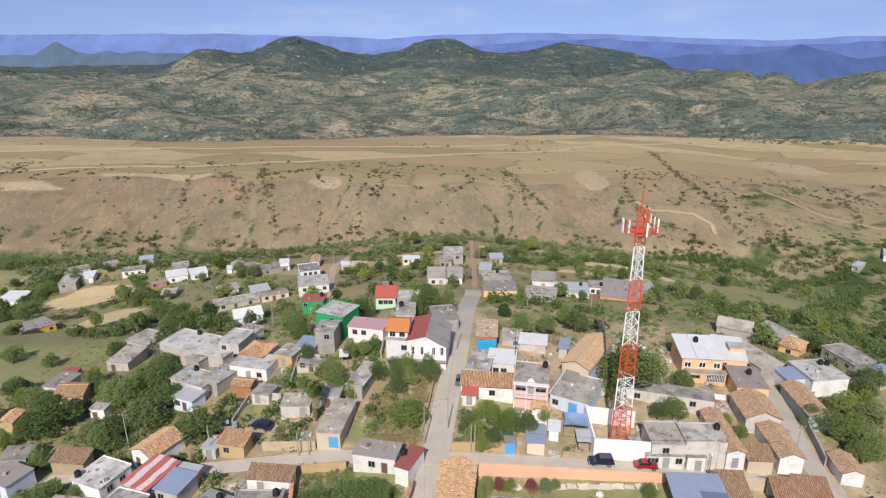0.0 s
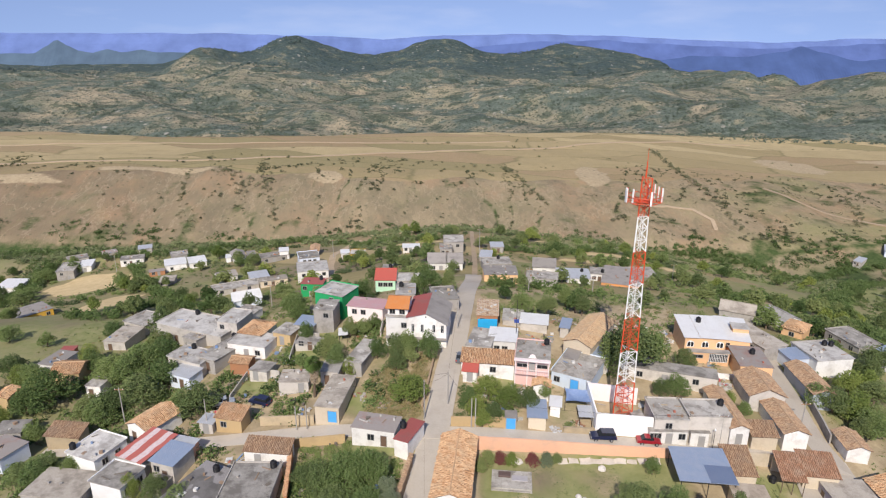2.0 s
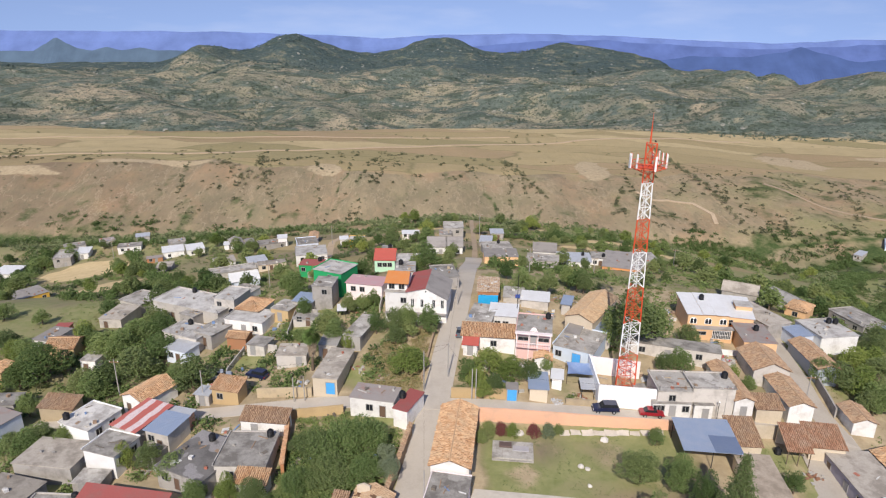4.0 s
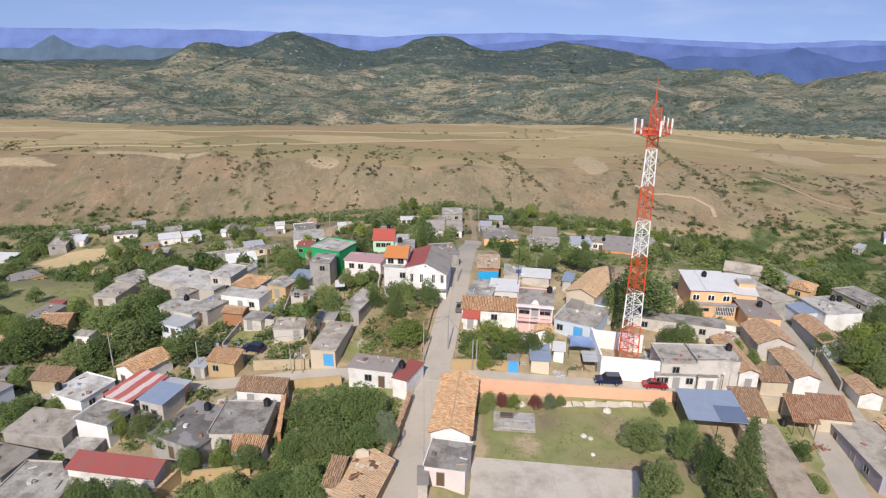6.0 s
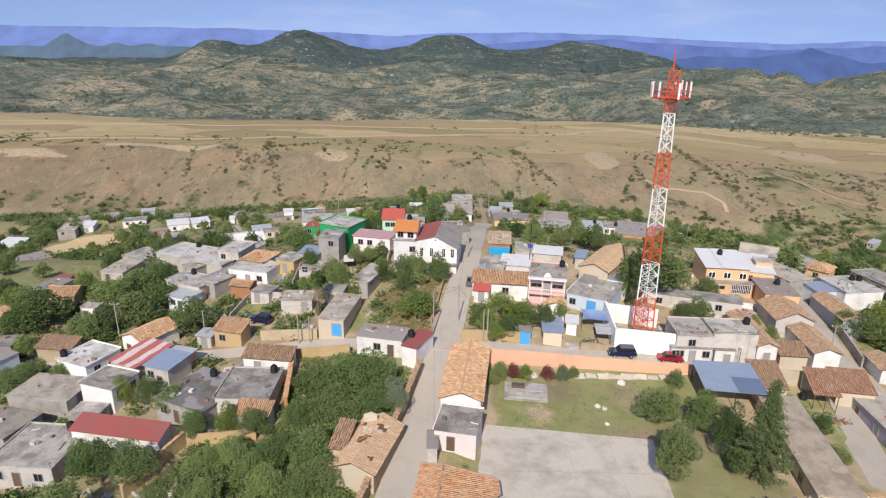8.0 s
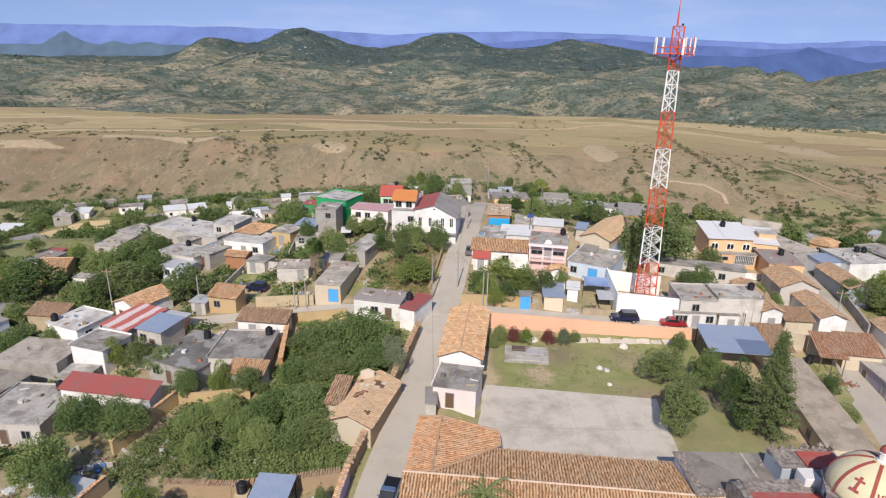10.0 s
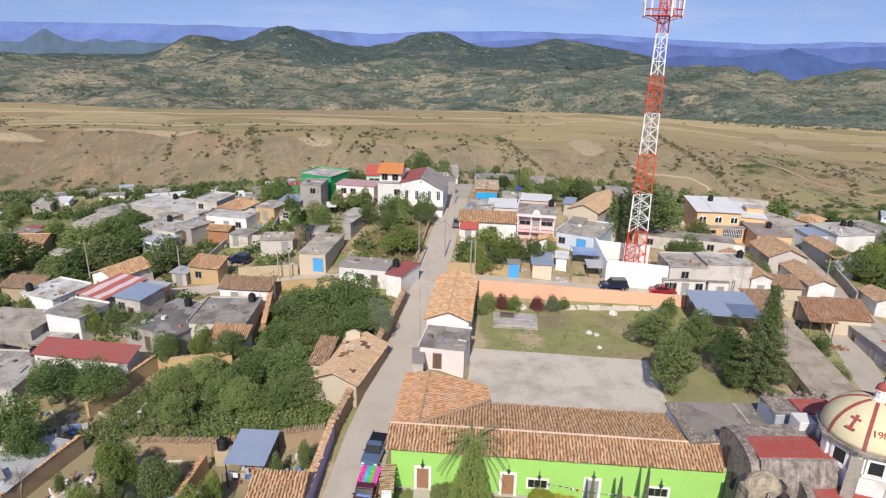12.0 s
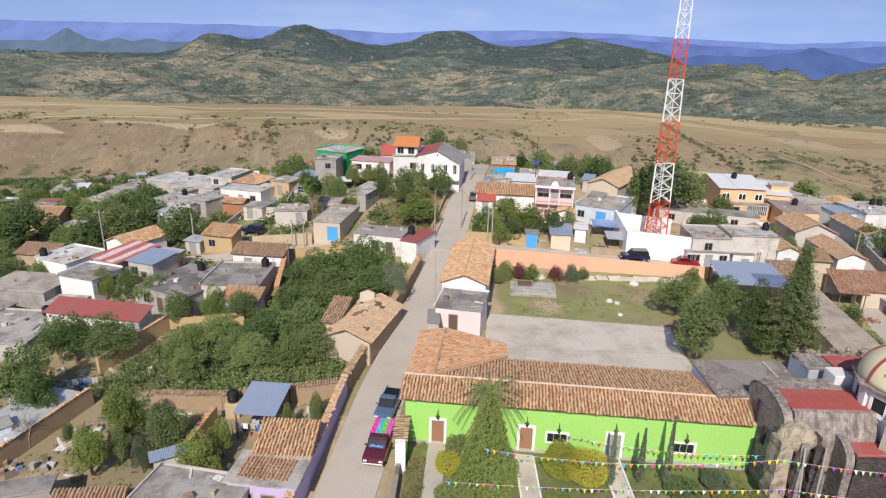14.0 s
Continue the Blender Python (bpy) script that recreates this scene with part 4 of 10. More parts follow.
def ground_zone(x, y):
    """Dryness, bare soil and scrub of the ground."""
    n1, n2 = ragged(x, y, 22), ragged(x, y, 7)
    if y < 330:
        crop = plot = 0.0
        heart = smooth(110, 40, abs(x - 5)) * smooth(5, 30, y) * (1 - smooth(140, 215, y))
        worn = heart * (0.62 + 0.38 * smooth(-28, -4, x))
        soil = min(1, max(0, 0.50 * worn + 0.75 * worn * (n2 + 0.25) + 0.25 * n1))
        dry = min(1, max(0, 0.52 + 0.8 * n1 + 0.4 * n2 + 0.15 * heart + 0.12 * smooth(130, 200, y) + 0.10 * ragged(x * 0.4, y * 1.8, 9)))
        bare = smooth(-60, -48, x) * (1 - smooth(-15, -11, x)) * smooth(25, 34, y) * (1 - smooth(54, 60, y))
        soil, dry = max(soil, bare * (0.45 + 0.5 * n2)), max(dry, bare * (0.8 + 0.3 * n1))
        for cx, cy, rx, ry in ((-38, 111, 5.5, 4.5), (-30.6, 121.5, 3, 4.5), (-16, 101.5, 5, 3.5)):
            green = 1 - smooth(0.7, 1.1, math.hypot((x - cx) / rx, (y - cy) / ry))
            dry, soil = dry * (1 - 0.85 * green), soil * (1 - green)
        # terraced strips below the village
        if y > 150:
            band = math.sin(0.14 * y + 0.02 * x + 2.2 * ragged(x, y, 50))
            crop = smooth(0.05, 0.3, band) * smooth(150, 175, y) * smooth(-0.45, -0.1, ragged(x + 300, y, 60)) * (1 - smooth(285, 310, y)) * (1 - smooth(90, 150, abs(x - 20)))
        for cx, cy, rx, ry in STRAW:
            plot = max(plot, 1 - smooth(0.9, 1.02, math.hypot((x - cx) / rx, (y - cy) / ry) + 0.12 * n2))
        lawn = smooth(5, 8, x) * (1 - smooth(38, 44, x)) * smooth(50, 54, y) * (1 - smooth(88, 91, y))
        dry, soil = dry * (1 - lawn) + lawn * (0.30 + 0.9 * n2 + 0.4 * n1), soil * (1 - lawn) + lawn * max(0, 1.1 * ragged(x, y, 5) + 0.02)
        lush = smooth(55, 100, x) * smooth(100, 130, y)
        lush = max(lush, 0.8 * smooth(20, 50, x) * smooth(138, 165, y))
        lush = max(lush, 0.8 * smooth(-55, -90, x) * smooth(60, 90, y))
        return max(plot, dry * (1 - 0.45 * lush)), soil * (1 - 0.85 * lush) * (1 - plot), (1 - plot) * max(0.35 * smooth(260, 320, y) * (1 - 0.7 * smooth(90, 150, x)), 0.15 * lush * smooth(-0.1, 0.4, n1 + n2)), max(crop * (1 - plot), 2.0 * plot)
    if y < 412:
        east = smooth(90, 160, x)
        return 0.35 + 0.4 * n1 + 0.3 * east, 0.0, 0.8 - 0.55 * east * smooth(-0.35, 0.1, n1)
    if y < 960:
        brow = 520 + 0.10 * max(0.0, x) + 60 * smooth(60, 400, x) + 12 * math.sin(x * 0.021) + 7 * math.sin(x * 0.057 + 1)
        edge = 800 + 120 * smooth(-100, 400, x) + 25 * math.sin(x * 0.012 + 2)
        on = smooth(brow - 14, brow + 10, y)
        tiers = 0.5 + 0.5 * math.sin(0.045 * (y - brow) + 0.011 * x + 2.2 * ragged(x, y, 160))
        strip = 0.5 + 0.5 * math.sin(0.031 * x + 3.0 * ragged(x, y, 110))
        soil = on * (0.40 + 0.65 * smooth(0.34, 0.52, tiers * strip + 0.20 * n1))
        soil = max(soil, (1 - on) * 0.25 * smooth(0.1, 0.6, ragged(x, y, 40)))
        bald = 0.0
        for cx, cy, rx, ry in ((-98, 514, 15, 15), (138, 566, 15, 36), (400, 700, 42, 42), (-345, 498, 26, 9), (-250, 528, 60, 6), (560, 745, 60, 14)):
            bald = max(bald, 1 - smooth(0.75, 1.1, math.hypot((x - cx) / rx, (y - cy) / ry) + 0.25 * n2))
        gully = (1 - on) * smooth(0.15, 0.5, abs(ragged(x, y * 0.35, 33)) * -1 + 0.42 + 0.3 * n1)
        line = 1 - smooth(0.015, 0.085, abs(ragged(x + 9 * ragged(x, y, 25), y * 0.2, 27)))
        wood = max(0.30 * gully, 0.6 * line * (1 - on) * smooth(-0.3, 0.2, ragged(x, y, 90)), 0.5 * smooth(150, 300, x) * (1 - on) * smooth(-0.1, 0.35, n1), smooth(430, 405, y), smooth(edge - 5, edge + 40, y))
        tilled = on * (1 - smooth(edge - 10, edge + 30, y))
        return 0.88 + 0.25 * n1 - 0.32 * smooth(110, 330, x) * smooth(-0.3, 0.3, ragged(x, y, 75)) * (1 - on), max(soil * (1 - on), bald), min(1, wood) * (1 - bald), tilled * (1 - bald)
    a, b, c = ragged(x, y, 260), ragged(x, y, 80), ragged(x, y, 32)
    open_land = smooth(-0.18, 0.30, 0.6 * a + 0.6 * b + 0.55 * c) * (1 - 0.85 * smooth(2050, 2450, y)) * (1 - 0.75 * smooth(1400, 1150, y) * smooth(-450, -50, x))
    return 0.55 + 0.6 * b + 0.5 * c, 0.75 * smooth(0.22, 0.6, b + 0.7 * c) * open_land, 1 - 0.9 * open_land


verts, zone = [], []
for y in GY:
    for x in GX:
        z = land(x, y)
        if y > 412:
            z += swell(x, y) + ((12 * ragged(x, y, 190) + 9 * abs(ragged(x, y, 95)) + 4 * ragged(x, y, 45)) * smooth(950, 1200, y) if y > 950 else 0)
        verts.append((x, y, z))
        q = ground_zone(x, y)
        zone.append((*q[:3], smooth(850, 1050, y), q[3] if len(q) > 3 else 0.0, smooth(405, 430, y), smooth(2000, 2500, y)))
nx = len(GX)
faces = [(j * nx + i, j * nx + i + 1, (j + 1) * nx + i + 1, (j + 1) * nx + i) for j in range(len(GY) - 1) for i in range(nx - 1)]
ground_mesh = bpy.data.meshes.new("ground")
ground_mesh.from_pydata(verts, [], faces)
ground_mesh.polygons.foreach_set("use_smooth", [True] * len(faces))
for k, key in enumerate(("dry", "soil", "wood", "hill", "field", "slope", "peak")):
    ground_mesh.attributes.new(key, "FLOAT", "POINT").data.foreach_set("value", [q[k] for q in zone])


def ground_material():
    m, n, l, p = shader("land")
    tc = n.new("ShaderNodeTexCoord")
    vec = tc.outputs["Object"]
    att = {}
    for key in ("dry", "soil", "wood", "hill", "field", "slope", "peak"):
        a = n.new("ShaderNodeAttribute")
        a.attribute_name = key
        att[key] = a.outputs["Fac"]

    def stretched(sx, sy):
        v = n.new("ShaderNodeMapping")
        v.inputs["Scale"].default_value = (sx, sy, 0.5 * sy)
        l.new(vec, v.inputs["Vector"])
        return v.outputs["Vector"]

    def plus(a, b, f, off):
        s = n.new("ShaderNodeMath")
        s.operation = "MULTIPLY_ADD"
        l.new(b, s.inputs[0])
        s.inputs[1].default_value = f
        o = n.new("ShaderNodeMath")
        o.operation = "ADD"
        l.new(a, o.inputs[0])
        o.inputs[1].default_value = off
        l.new(o.outputs[0], s.inputs[2])
        return s.outputs[0]

    def times(a, b):
        s = n.new("ShaderNodeMath")
        s.operation = "MULTIPLY"
        l.new(a, s.inputs[0])
        l.new(b, s.inputs[1])
        return s.outputs[0]
    g1, g2, g4 = grain(n, l, vec, 0.35, 6, 0.7), grain(n, l, vec, 0.06, 8, 0.7), grain(n, l, vec, 0.012, 9, 0.7)
    gs = grain(n, l, stretched(0.050, 0.030), 1.0, 8, 0.68)
    grass = blendc(n, l, span(n, l, g1, 0.3, 0.7), (0.190, 0.208, 0.080), (0.300, 0.292, 0.135))
    straw = blendc(n, l, span(n, l, gs, 0.36, 0.64), (0.226, 0.184, 0.118), (0.318, 0.254, 0.160))
    straw = blendc(n, l, span(n, l, g4, 0.50, 0.66, 0, 0.7), straw, (0.365, 0.240, 0.150))
    straw = blendc(n, l, span(n, l, g1, 0.5, 0.8, 0, 0.5), straw, (0.19, 0.17, 0.095))
    along = n.new("ShaderNodeSeparateXYZ")
    l.new(vec, along.inputs[0])
    west = times(span(n, l, along.outputs["X"], -60, -330), att["slope"])
    straw = blendc(n, l, times(west, span(n, l, g2, 0.3, 0.7, 0.35, 1.0)), straw, (0.192, 0.142, 0.094))
    east = times(span(n, l, along.outputs["X"], 40, 260), att["slope"])
    straw = blendc(n, l, times(east, span(n, l, g2, 0.35, 0.65, 0.1, 0.75)), straw, (0.360, 0.270, 0.165))
    # rain gullies down the dry slope
    run = grain(n, l, stretched(0.024, 0.0105), 1.0, 9, 0.72)
    line = times(span(n, l, run, 0.465, 0.495), span(n, l, run, 0.535, 0.505))
    straw = blendc(n, l, span(n, l, line, 0, 1, 0, 0.45), straw, (0.170, 0.148, 0.096))
    # rusty soil showing through, and pale rills
    rust = times(span(n, l, grain(n, l, stretched(0.022, 0.013), 1.0, 8, 0.66), 0.52, 0.64, 0, 0.45), att["slope"])
    straw = blendc(n, l, rust, straw, (0.385, 0.240, 0.140))
    olive = times(span(n, l, grain(n, l, stretched(0.015, 0.019), 1.0, 8, 0.66), 0.53, 0.66, 0, 0.5), att["slope"])
    straw = blendc(n, l, olive, straw, (0.200, 0.185, 0.105))
    rill = grain(n, l, stretched(0.036, 0.015), 1.0, 7, 0.62)
    thread = times(span(n, l, rill, 0.488, 0.498), span(n, l, rill, 0.512, 0.502))
    straw = blendc(n, l, times(span(n, l, thread, 0, 1, 0, 0.32), att["slope"]), straw, (0.43, 0.345, 0.235))
    earth = blendc(n, l, span(n, l, g1, 0.35, 0.65), (0.34, 0.265, 0.165), (0.46, 0.37, 0.24))
    # the hills carry a thinner scrub, greyed and blued: distance haze put into the colours
    patchy = blendc(n, l, span(n, l, g1, 0.35, 0.65), (0.040, 0.066, 0.022), (0.085, 0.112, 0.042))
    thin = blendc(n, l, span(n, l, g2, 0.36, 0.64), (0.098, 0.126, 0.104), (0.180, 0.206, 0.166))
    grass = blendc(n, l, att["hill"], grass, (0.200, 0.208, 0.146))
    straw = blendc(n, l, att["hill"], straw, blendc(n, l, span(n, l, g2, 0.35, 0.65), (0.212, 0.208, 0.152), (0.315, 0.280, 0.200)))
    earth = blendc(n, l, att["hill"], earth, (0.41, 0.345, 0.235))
    # the peaks get their haze as a stronger blue tint
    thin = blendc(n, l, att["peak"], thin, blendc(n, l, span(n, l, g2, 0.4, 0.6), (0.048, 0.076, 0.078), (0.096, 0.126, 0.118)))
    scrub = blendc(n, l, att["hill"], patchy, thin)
    c = blendc(n, l, span(n, l, plus(att["dry"], g1, 0.7, -0.35), 0.2, 0.8), grass, straw)
    c = blendc(n, l, span(n, l, plus(att["soil"], g1, 0.5, -0.25), 0.3, 0.65), c, earth)
    # parcels of cut straw, ploughed and fallow land on the plateau, with weedy edges
    bent = n.new("ShaderNodeVectorMath")
    bent.operation = "MULTIPLY_ADD"
    wob = n.new("ShaderNodeTexNoise")
    wob.inputs["Scale"].default_value, wob.inputs["Detail"].default_value = 0.02, 5
    l.new(vec, wob.inputs["Vector"])
    l.new(wob.outputs["Color"], bent.inputs[0])
    bent.inputs[1].default_value = (60, 26, 0)
    l.new(vec, bent.inputs[2])
    lay = n.new("ShaderNodeMapping")
    lay.inputs["Scale"].default_value, lay.inputs["Rotation"].default_value = (0.0062, 0.021, 0), (0, 0, 0.12)
    l.new(bent.outputs[0], lay.inputs["Vector"])
    parcel, verge = n.new("ShaderNodeTexVoronoi"), n.new("ShaderNodeTexVoronoi")
    verge.feature = "DISTANCE_TO_EDGE"
    for v in (parcel, verge):
        v.voronoi_dimensions = "2D"
        v.inputs["Scale"].default_value = 1.0
        l.new(lay.outputs["Vector"], v.inputs["Vector"])
    tone = n.new("ShaderNodeSeparateColor")
    l.new(parcel.outputs["Color"], tone.inputs["Color"])
    crop = blendc(n, l, span(n, l, tone.outputs["Red"], 0.0, 1.0), (0.315, 0.248, 0.132), (0.455, 0.362, 0.205))
    crop = blendc(n, l, span(n, l, tone.outputs["Green"], 0.68, 0.72, 0, 0.75), crop, (0.245, 0.212, 0.105))
    crop = blendc(n, l, span(n, l, tone.outputs["Blue"], 0.74, 0.78, 0, 0.7), crop, (0.30, 0.212, 0.128))
    crop = blendc(n, l, span(n, l, g2, 0.42, 0.68, 0, 0.45), crop, (0.27, 0.225, 0.115))
    crop = blendc(n, l, span(n, l, g1, 0.5, 0.8, 0, 0.4), crop, (0.48, 0.39, 0.23))
    crop = blendc(n, l, span(n, l, verge.outputs["Distance"], 0.0, 0.03, 0.75, 0), crop, (0.19, 0.17, 0.085))
    c = blendc(n, l, span(n, l, plus(att["field"], g2, 0.5, -0.25), 0.42, 0.58), c, crop)
    stubble = blendc(n, l, span(n, l, g1, 0.3, 0.7), (0.50, 0.375, 0.20), (0.64, 0.50, 0.285))
    c = blendc(n, l, span(n, l, plus(att["field"], g2, 0.5, -0.25), 1.2, 1.4), c, stubble)
    patch = times(span(n, l, g4, 0.3, 0.7, -0.9, 0.9), att["hill"])
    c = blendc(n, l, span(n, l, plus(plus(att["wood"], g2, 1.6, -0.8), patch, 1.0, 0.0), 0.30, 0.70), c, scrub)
    # pale meadows with ragged edges among the woods, and bare rock on the peaks
    lea = grain(n, l, stretched(0.0075, 0.0125), 1.0, 9, 0.66)
    open_lea = times(span(n, l, lea, 0.545, 0.585, 0, 0.8), times(att["hill"], span(n, l, att["peak"], 0.0, 0.6, 1.0, 0.08)))
    c = blendc(n, l, open_lea, c, blendc(n, l, span(n, l, g2, 0.35, 0.65), (0.285, 0.262, 0.170), (0.405, 0.352, 0.240)))
    copse = grain(n, l, stretched(0.016, 0.024), 1.0, 9, 0.7)
    c = blendc(n, l, times(span(n, l, copse, 0.53, 0.57, 0, 0.75), times(att["hill"], span(n, l, att["peak"], 0.1, 0.9, 1.0, 0.4))), c, (0.074, 0.098, 0.070))
    rock = n.new("ShaderNodeTexVoronoi")
    rock.inputs["Scale"].default_value = 0.055
    l.new(vec, rock.inputs["Vector"])
    chosen = n.new("ShaderNodeSeparateColor")
    l.new(rock.outputs["Color"], chosen.inputs["Color"])
    crag = times(times(span(n, l, rock.outputs["Distance"], 0.22, 0.36, 0.9, 0), span(n, l, chosen.outputs["Red"], 0.66, 0.70)), span(n, l, g4, 0.50, 0.58))
    c = blendc(n, l, times(crag, att["hill"]), c, (0.44, 0.41, 0.345))
    # single trees and bushes, too far to build, dot the open land of the hills
    for scale, share in ((0.075, 0.34), (0.13, 0.42), (0.21, 0.50)):
        spot = n.new("ShaderNodeTexVoronoi")
        spot.inputs["Scale"].default_value = scale
        l.new(vec, spot.inputs["Vector"])
        pick = n.new("ShaderNodeSeparateColor")
        l.new(spot.outputs["Color"], pick.inputs["Color"])
        size = times(span(n, l, spot.outputs["Distance"], 0.22, 0.36, 0.85, 0), span(n, l, pick.outputs["Red"], share, share + 0.05))
        c = blendc(n, l, times(size, att["hill"]), c, (0.066, 0.084, 0.062))
    tuft = n.new("ShaderNodeTexVoronoi")
    tuft.inputs["Scale"].default_value = 0.22
    l.new(vec, tuft.inputs["Vector"])
    lot = n.new("ShaderNodeSeparateColor")
    l.new(tuft.outputs["Color"], lot.inputs["Color"])
    tufts = times(times(span(n, l, tuft.outputs["Distance"], 0.14, 0.30, 0.7, 0), span(n, l, lot.outputs["Red"], 0.70, 0.74)), times(att["slope"], span(n, l, att["field"], 0.2, 0.5, 1, 0)))
    c = blendc(n, l, times(tufts, span(n, l, att["hill"], 0.0, 0.4, 1, 0)), c, (0.135, 0.128, 0.078))
    l.new(c, p.inputs["Base Color"])
    p.inputs["Roughness"].default_value = 1.0
    p.inputs["Specular IOR Level"].default_value = 0.1
    # relief: clods near by, gullies on the slope, spurs and tree tops on the hills
    low = n.new("ShaderNodeBump")
    low.inputs["Strength"].default_value, low.inputs["Distance"].default_value = 0.5, 0.4
    l.new(g1, low.inputs["Height"])
    mid = n.new("ShaderNodeBump")
    mid.inputs["Strength"].default_value, mid.inputs["Distance"].default_value = 0.45, 9.0
    l.new(times(run, att["slope"]), mid.inputs["Height"])
    l.new(low.outputs["Normal"], mid.inputs["Normal"])
    high = n.new("ShaderNodeBump")
    high.inputs["Strength"].default_value, high.inputs["Distance"].default_value = 0.8, 38.0
    l.new(times(g4, att["hill"]), high.inputs["Height"])
    l.new(mid.outputs["Normal"], high.inputs["Normal"])
    l.new(high.outputs["Normal"], p.inputs["Normal"])
    return m


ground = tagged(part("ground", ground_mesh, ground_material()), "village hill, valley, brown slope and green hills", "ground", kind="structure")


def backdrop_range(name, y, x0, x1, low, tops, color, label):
    """A far mountain chain, distance haze put into its colour: tops are (x, height) along it."""
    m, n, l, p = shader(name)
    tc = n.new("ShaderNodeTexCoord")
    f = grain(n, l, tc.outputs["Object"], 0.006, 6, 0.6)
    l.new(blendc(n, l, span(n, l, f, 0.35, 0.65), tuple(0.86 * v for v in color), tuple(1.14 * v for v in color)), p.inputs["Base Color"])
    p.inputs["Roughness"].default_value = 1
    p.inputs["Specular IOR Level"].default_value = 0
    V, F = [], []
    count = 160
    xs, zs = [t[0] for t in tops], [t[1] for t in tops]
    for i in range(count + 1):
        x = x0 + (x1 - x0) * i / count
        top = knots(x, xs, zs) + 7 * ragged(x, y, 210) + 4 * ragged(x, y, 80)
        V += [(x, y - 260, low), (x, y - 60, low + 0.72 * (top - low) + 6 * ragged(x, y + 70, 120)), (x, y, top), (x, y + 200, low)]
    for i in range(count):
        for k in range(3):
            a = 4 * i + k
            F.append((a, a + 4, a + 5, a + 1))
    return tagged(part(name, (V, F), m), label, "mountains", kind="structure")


backdrop_range("backdrop_far", 4600, -4300, 4300, -160, ((-4300, 86), (-2400, 92), (-1300, 90), (-900, 80), (-420, 60), (0, 86), (284, 92), (556, 100), (868, 95), (1191, 88), (1575, 72), (1961, 58), (2344, 50), (2646, 62), (2977, 82), (4300, 84)), (0.125, 0.178, 0.37), "far haze-blue mountain chain under the sky")
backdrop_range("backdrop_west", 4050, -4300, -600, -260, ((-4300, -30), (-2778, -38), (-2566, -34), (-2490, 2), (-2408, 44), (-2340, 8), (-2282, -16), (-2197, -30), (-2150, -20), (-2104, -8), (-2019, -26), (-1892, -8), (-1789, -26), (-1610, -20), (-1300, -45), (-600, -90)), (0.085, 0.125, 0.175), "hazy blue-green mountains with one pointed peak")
backdrop_range("backdrop_middle", 4400, 200, 4300, -220, ((200, 10), (700, 52), (1100, 58), (1450, 38), (1800, 22), (2150, 8), (2500, 22), (3000, 46), (4300, 52)), (0.088, 0.128, 0.290), "haze-blue mountain chain in the middle distance")
backdrop_range("backdrop_near", 4150, 900, 3900, -260, ((900, -200), (1250, -75), (1600, -30), (1950, -35), (2180, -5), (2290, 28), (2420, -8), (2700, -60), (3000, -30), (3900, -20)), (0.062, 0.098, 0.222), "haze-blue mountain ridge beyond the hills")


def ribbon(name, line, width, material, label, lift=0.10, crown_z=None, category="road"):
    """A road laid over the land along a few knots."""
    pts = []
    for (xa, ya), (xb, yb) in zip(line, line[1:]):
        k = max(1, int(math.hypot(xb - xa, yb - ya) / 2.0))
        pts += [(xa + (xb - xa) * i / k, ya + (yb - ya) * i / k) for i in range(k)]
    pts.append(line[-1])
    V, F = [], []
    cross = 4
    for i, (x, y) in enumerate(pts):
        a, b = pts[max(0, i - 1)], pts[min(len(pts) - 1, i + 1)]
        s = math.hypot(b[0] - a[0], b[1] - a[1])
        ux, uy = (b[1] - a[1]) / s, -(b[0] - a[0]) / s
        for j in range(cross + 1):
            o = (j / cross - 0.5) * width
            px, py = x + ux * o, y + uy * o
            z = land(px, py) * 0.5 + land(x, y) * 0.5 + swell(x, y) if crown_z is None else crown_z
            V.append((px, py, z + lift))
        V += [(x - ux * width / 2, y - uy * width / 2, land(x, y) + swell(x, y) - 0.6), (x + ux * width / 2, y + uy * width / 2, land(x, y) + swell(x, y) - 0.6)]
    m = cross + 3
    for i in range(len(pts) - 1):
        a, b = i * m, (i + 1) * m
        for j in range(cross):
            F.append((a + j, a + j + 1, b + j + 1, b + j))
        F.append((a + cross + 1, a, b, b + cross + 1))
        F.append((a + cross, a + cross + 2, b + cross + 2, b + cross))
    for i in range(len(pts)):
        FOOT.append((pts[i][0], pts[i][1], width / 2))
    return tagged(part(name, (V, F), material), label, category, kind="structure")


ribbon("road_main", [(-10.6, 20), (-9.2, 40), (-7.6, 54), (-5.4, 67), (-3.2, 80), (-1.0, 95), (1.2, 111), (3.4, 126), (6.0, 150), (9.2, 174), (9.5, 182)], 5.0, CONCRETE, "grey concrete village street running uphill", 0.12)
ribbon("road_cross", [(-75, 96.5), (-58, 94.5), (-43, 94), (-22, 94), (-3, 91.6), (10, 91.2), (26, 91.4), (45, 91.4), (60, 90.6), (71, 89)], 3.4, CONCRETE, "narrow concrete cross street", 0.10)
ribbon("road_lane", [(68.8, 86), (68.9, 91), (68.7, 96), (69.2, 101), (69.9, 105), (70.9, 112), (71.9, 119), (74, 128)], 4.0, CONCRETE, "concrete lane between tiled houses", 0.11)
ribbon("pavement_yard", [(61.2, 85.0), (60.2, 80), (58.4, 74), (56.6, 66)], 5.2, CONCRETE, "pale concrete courtyard between houses", 0.09, category="yard")
ribbon("track_side", [(-37, 190), (-40, 205), (-44, 225), (-47, 250), (-40, 280)], 3.4, DIRT, "earth track leading out of the village", 0.08)
ribbon("track_down", [(10, 183), (11, 200), (12, 225), (13, 260), (14, 290)], 1.8, DIRT, "grassy track down the hill", 0.05)
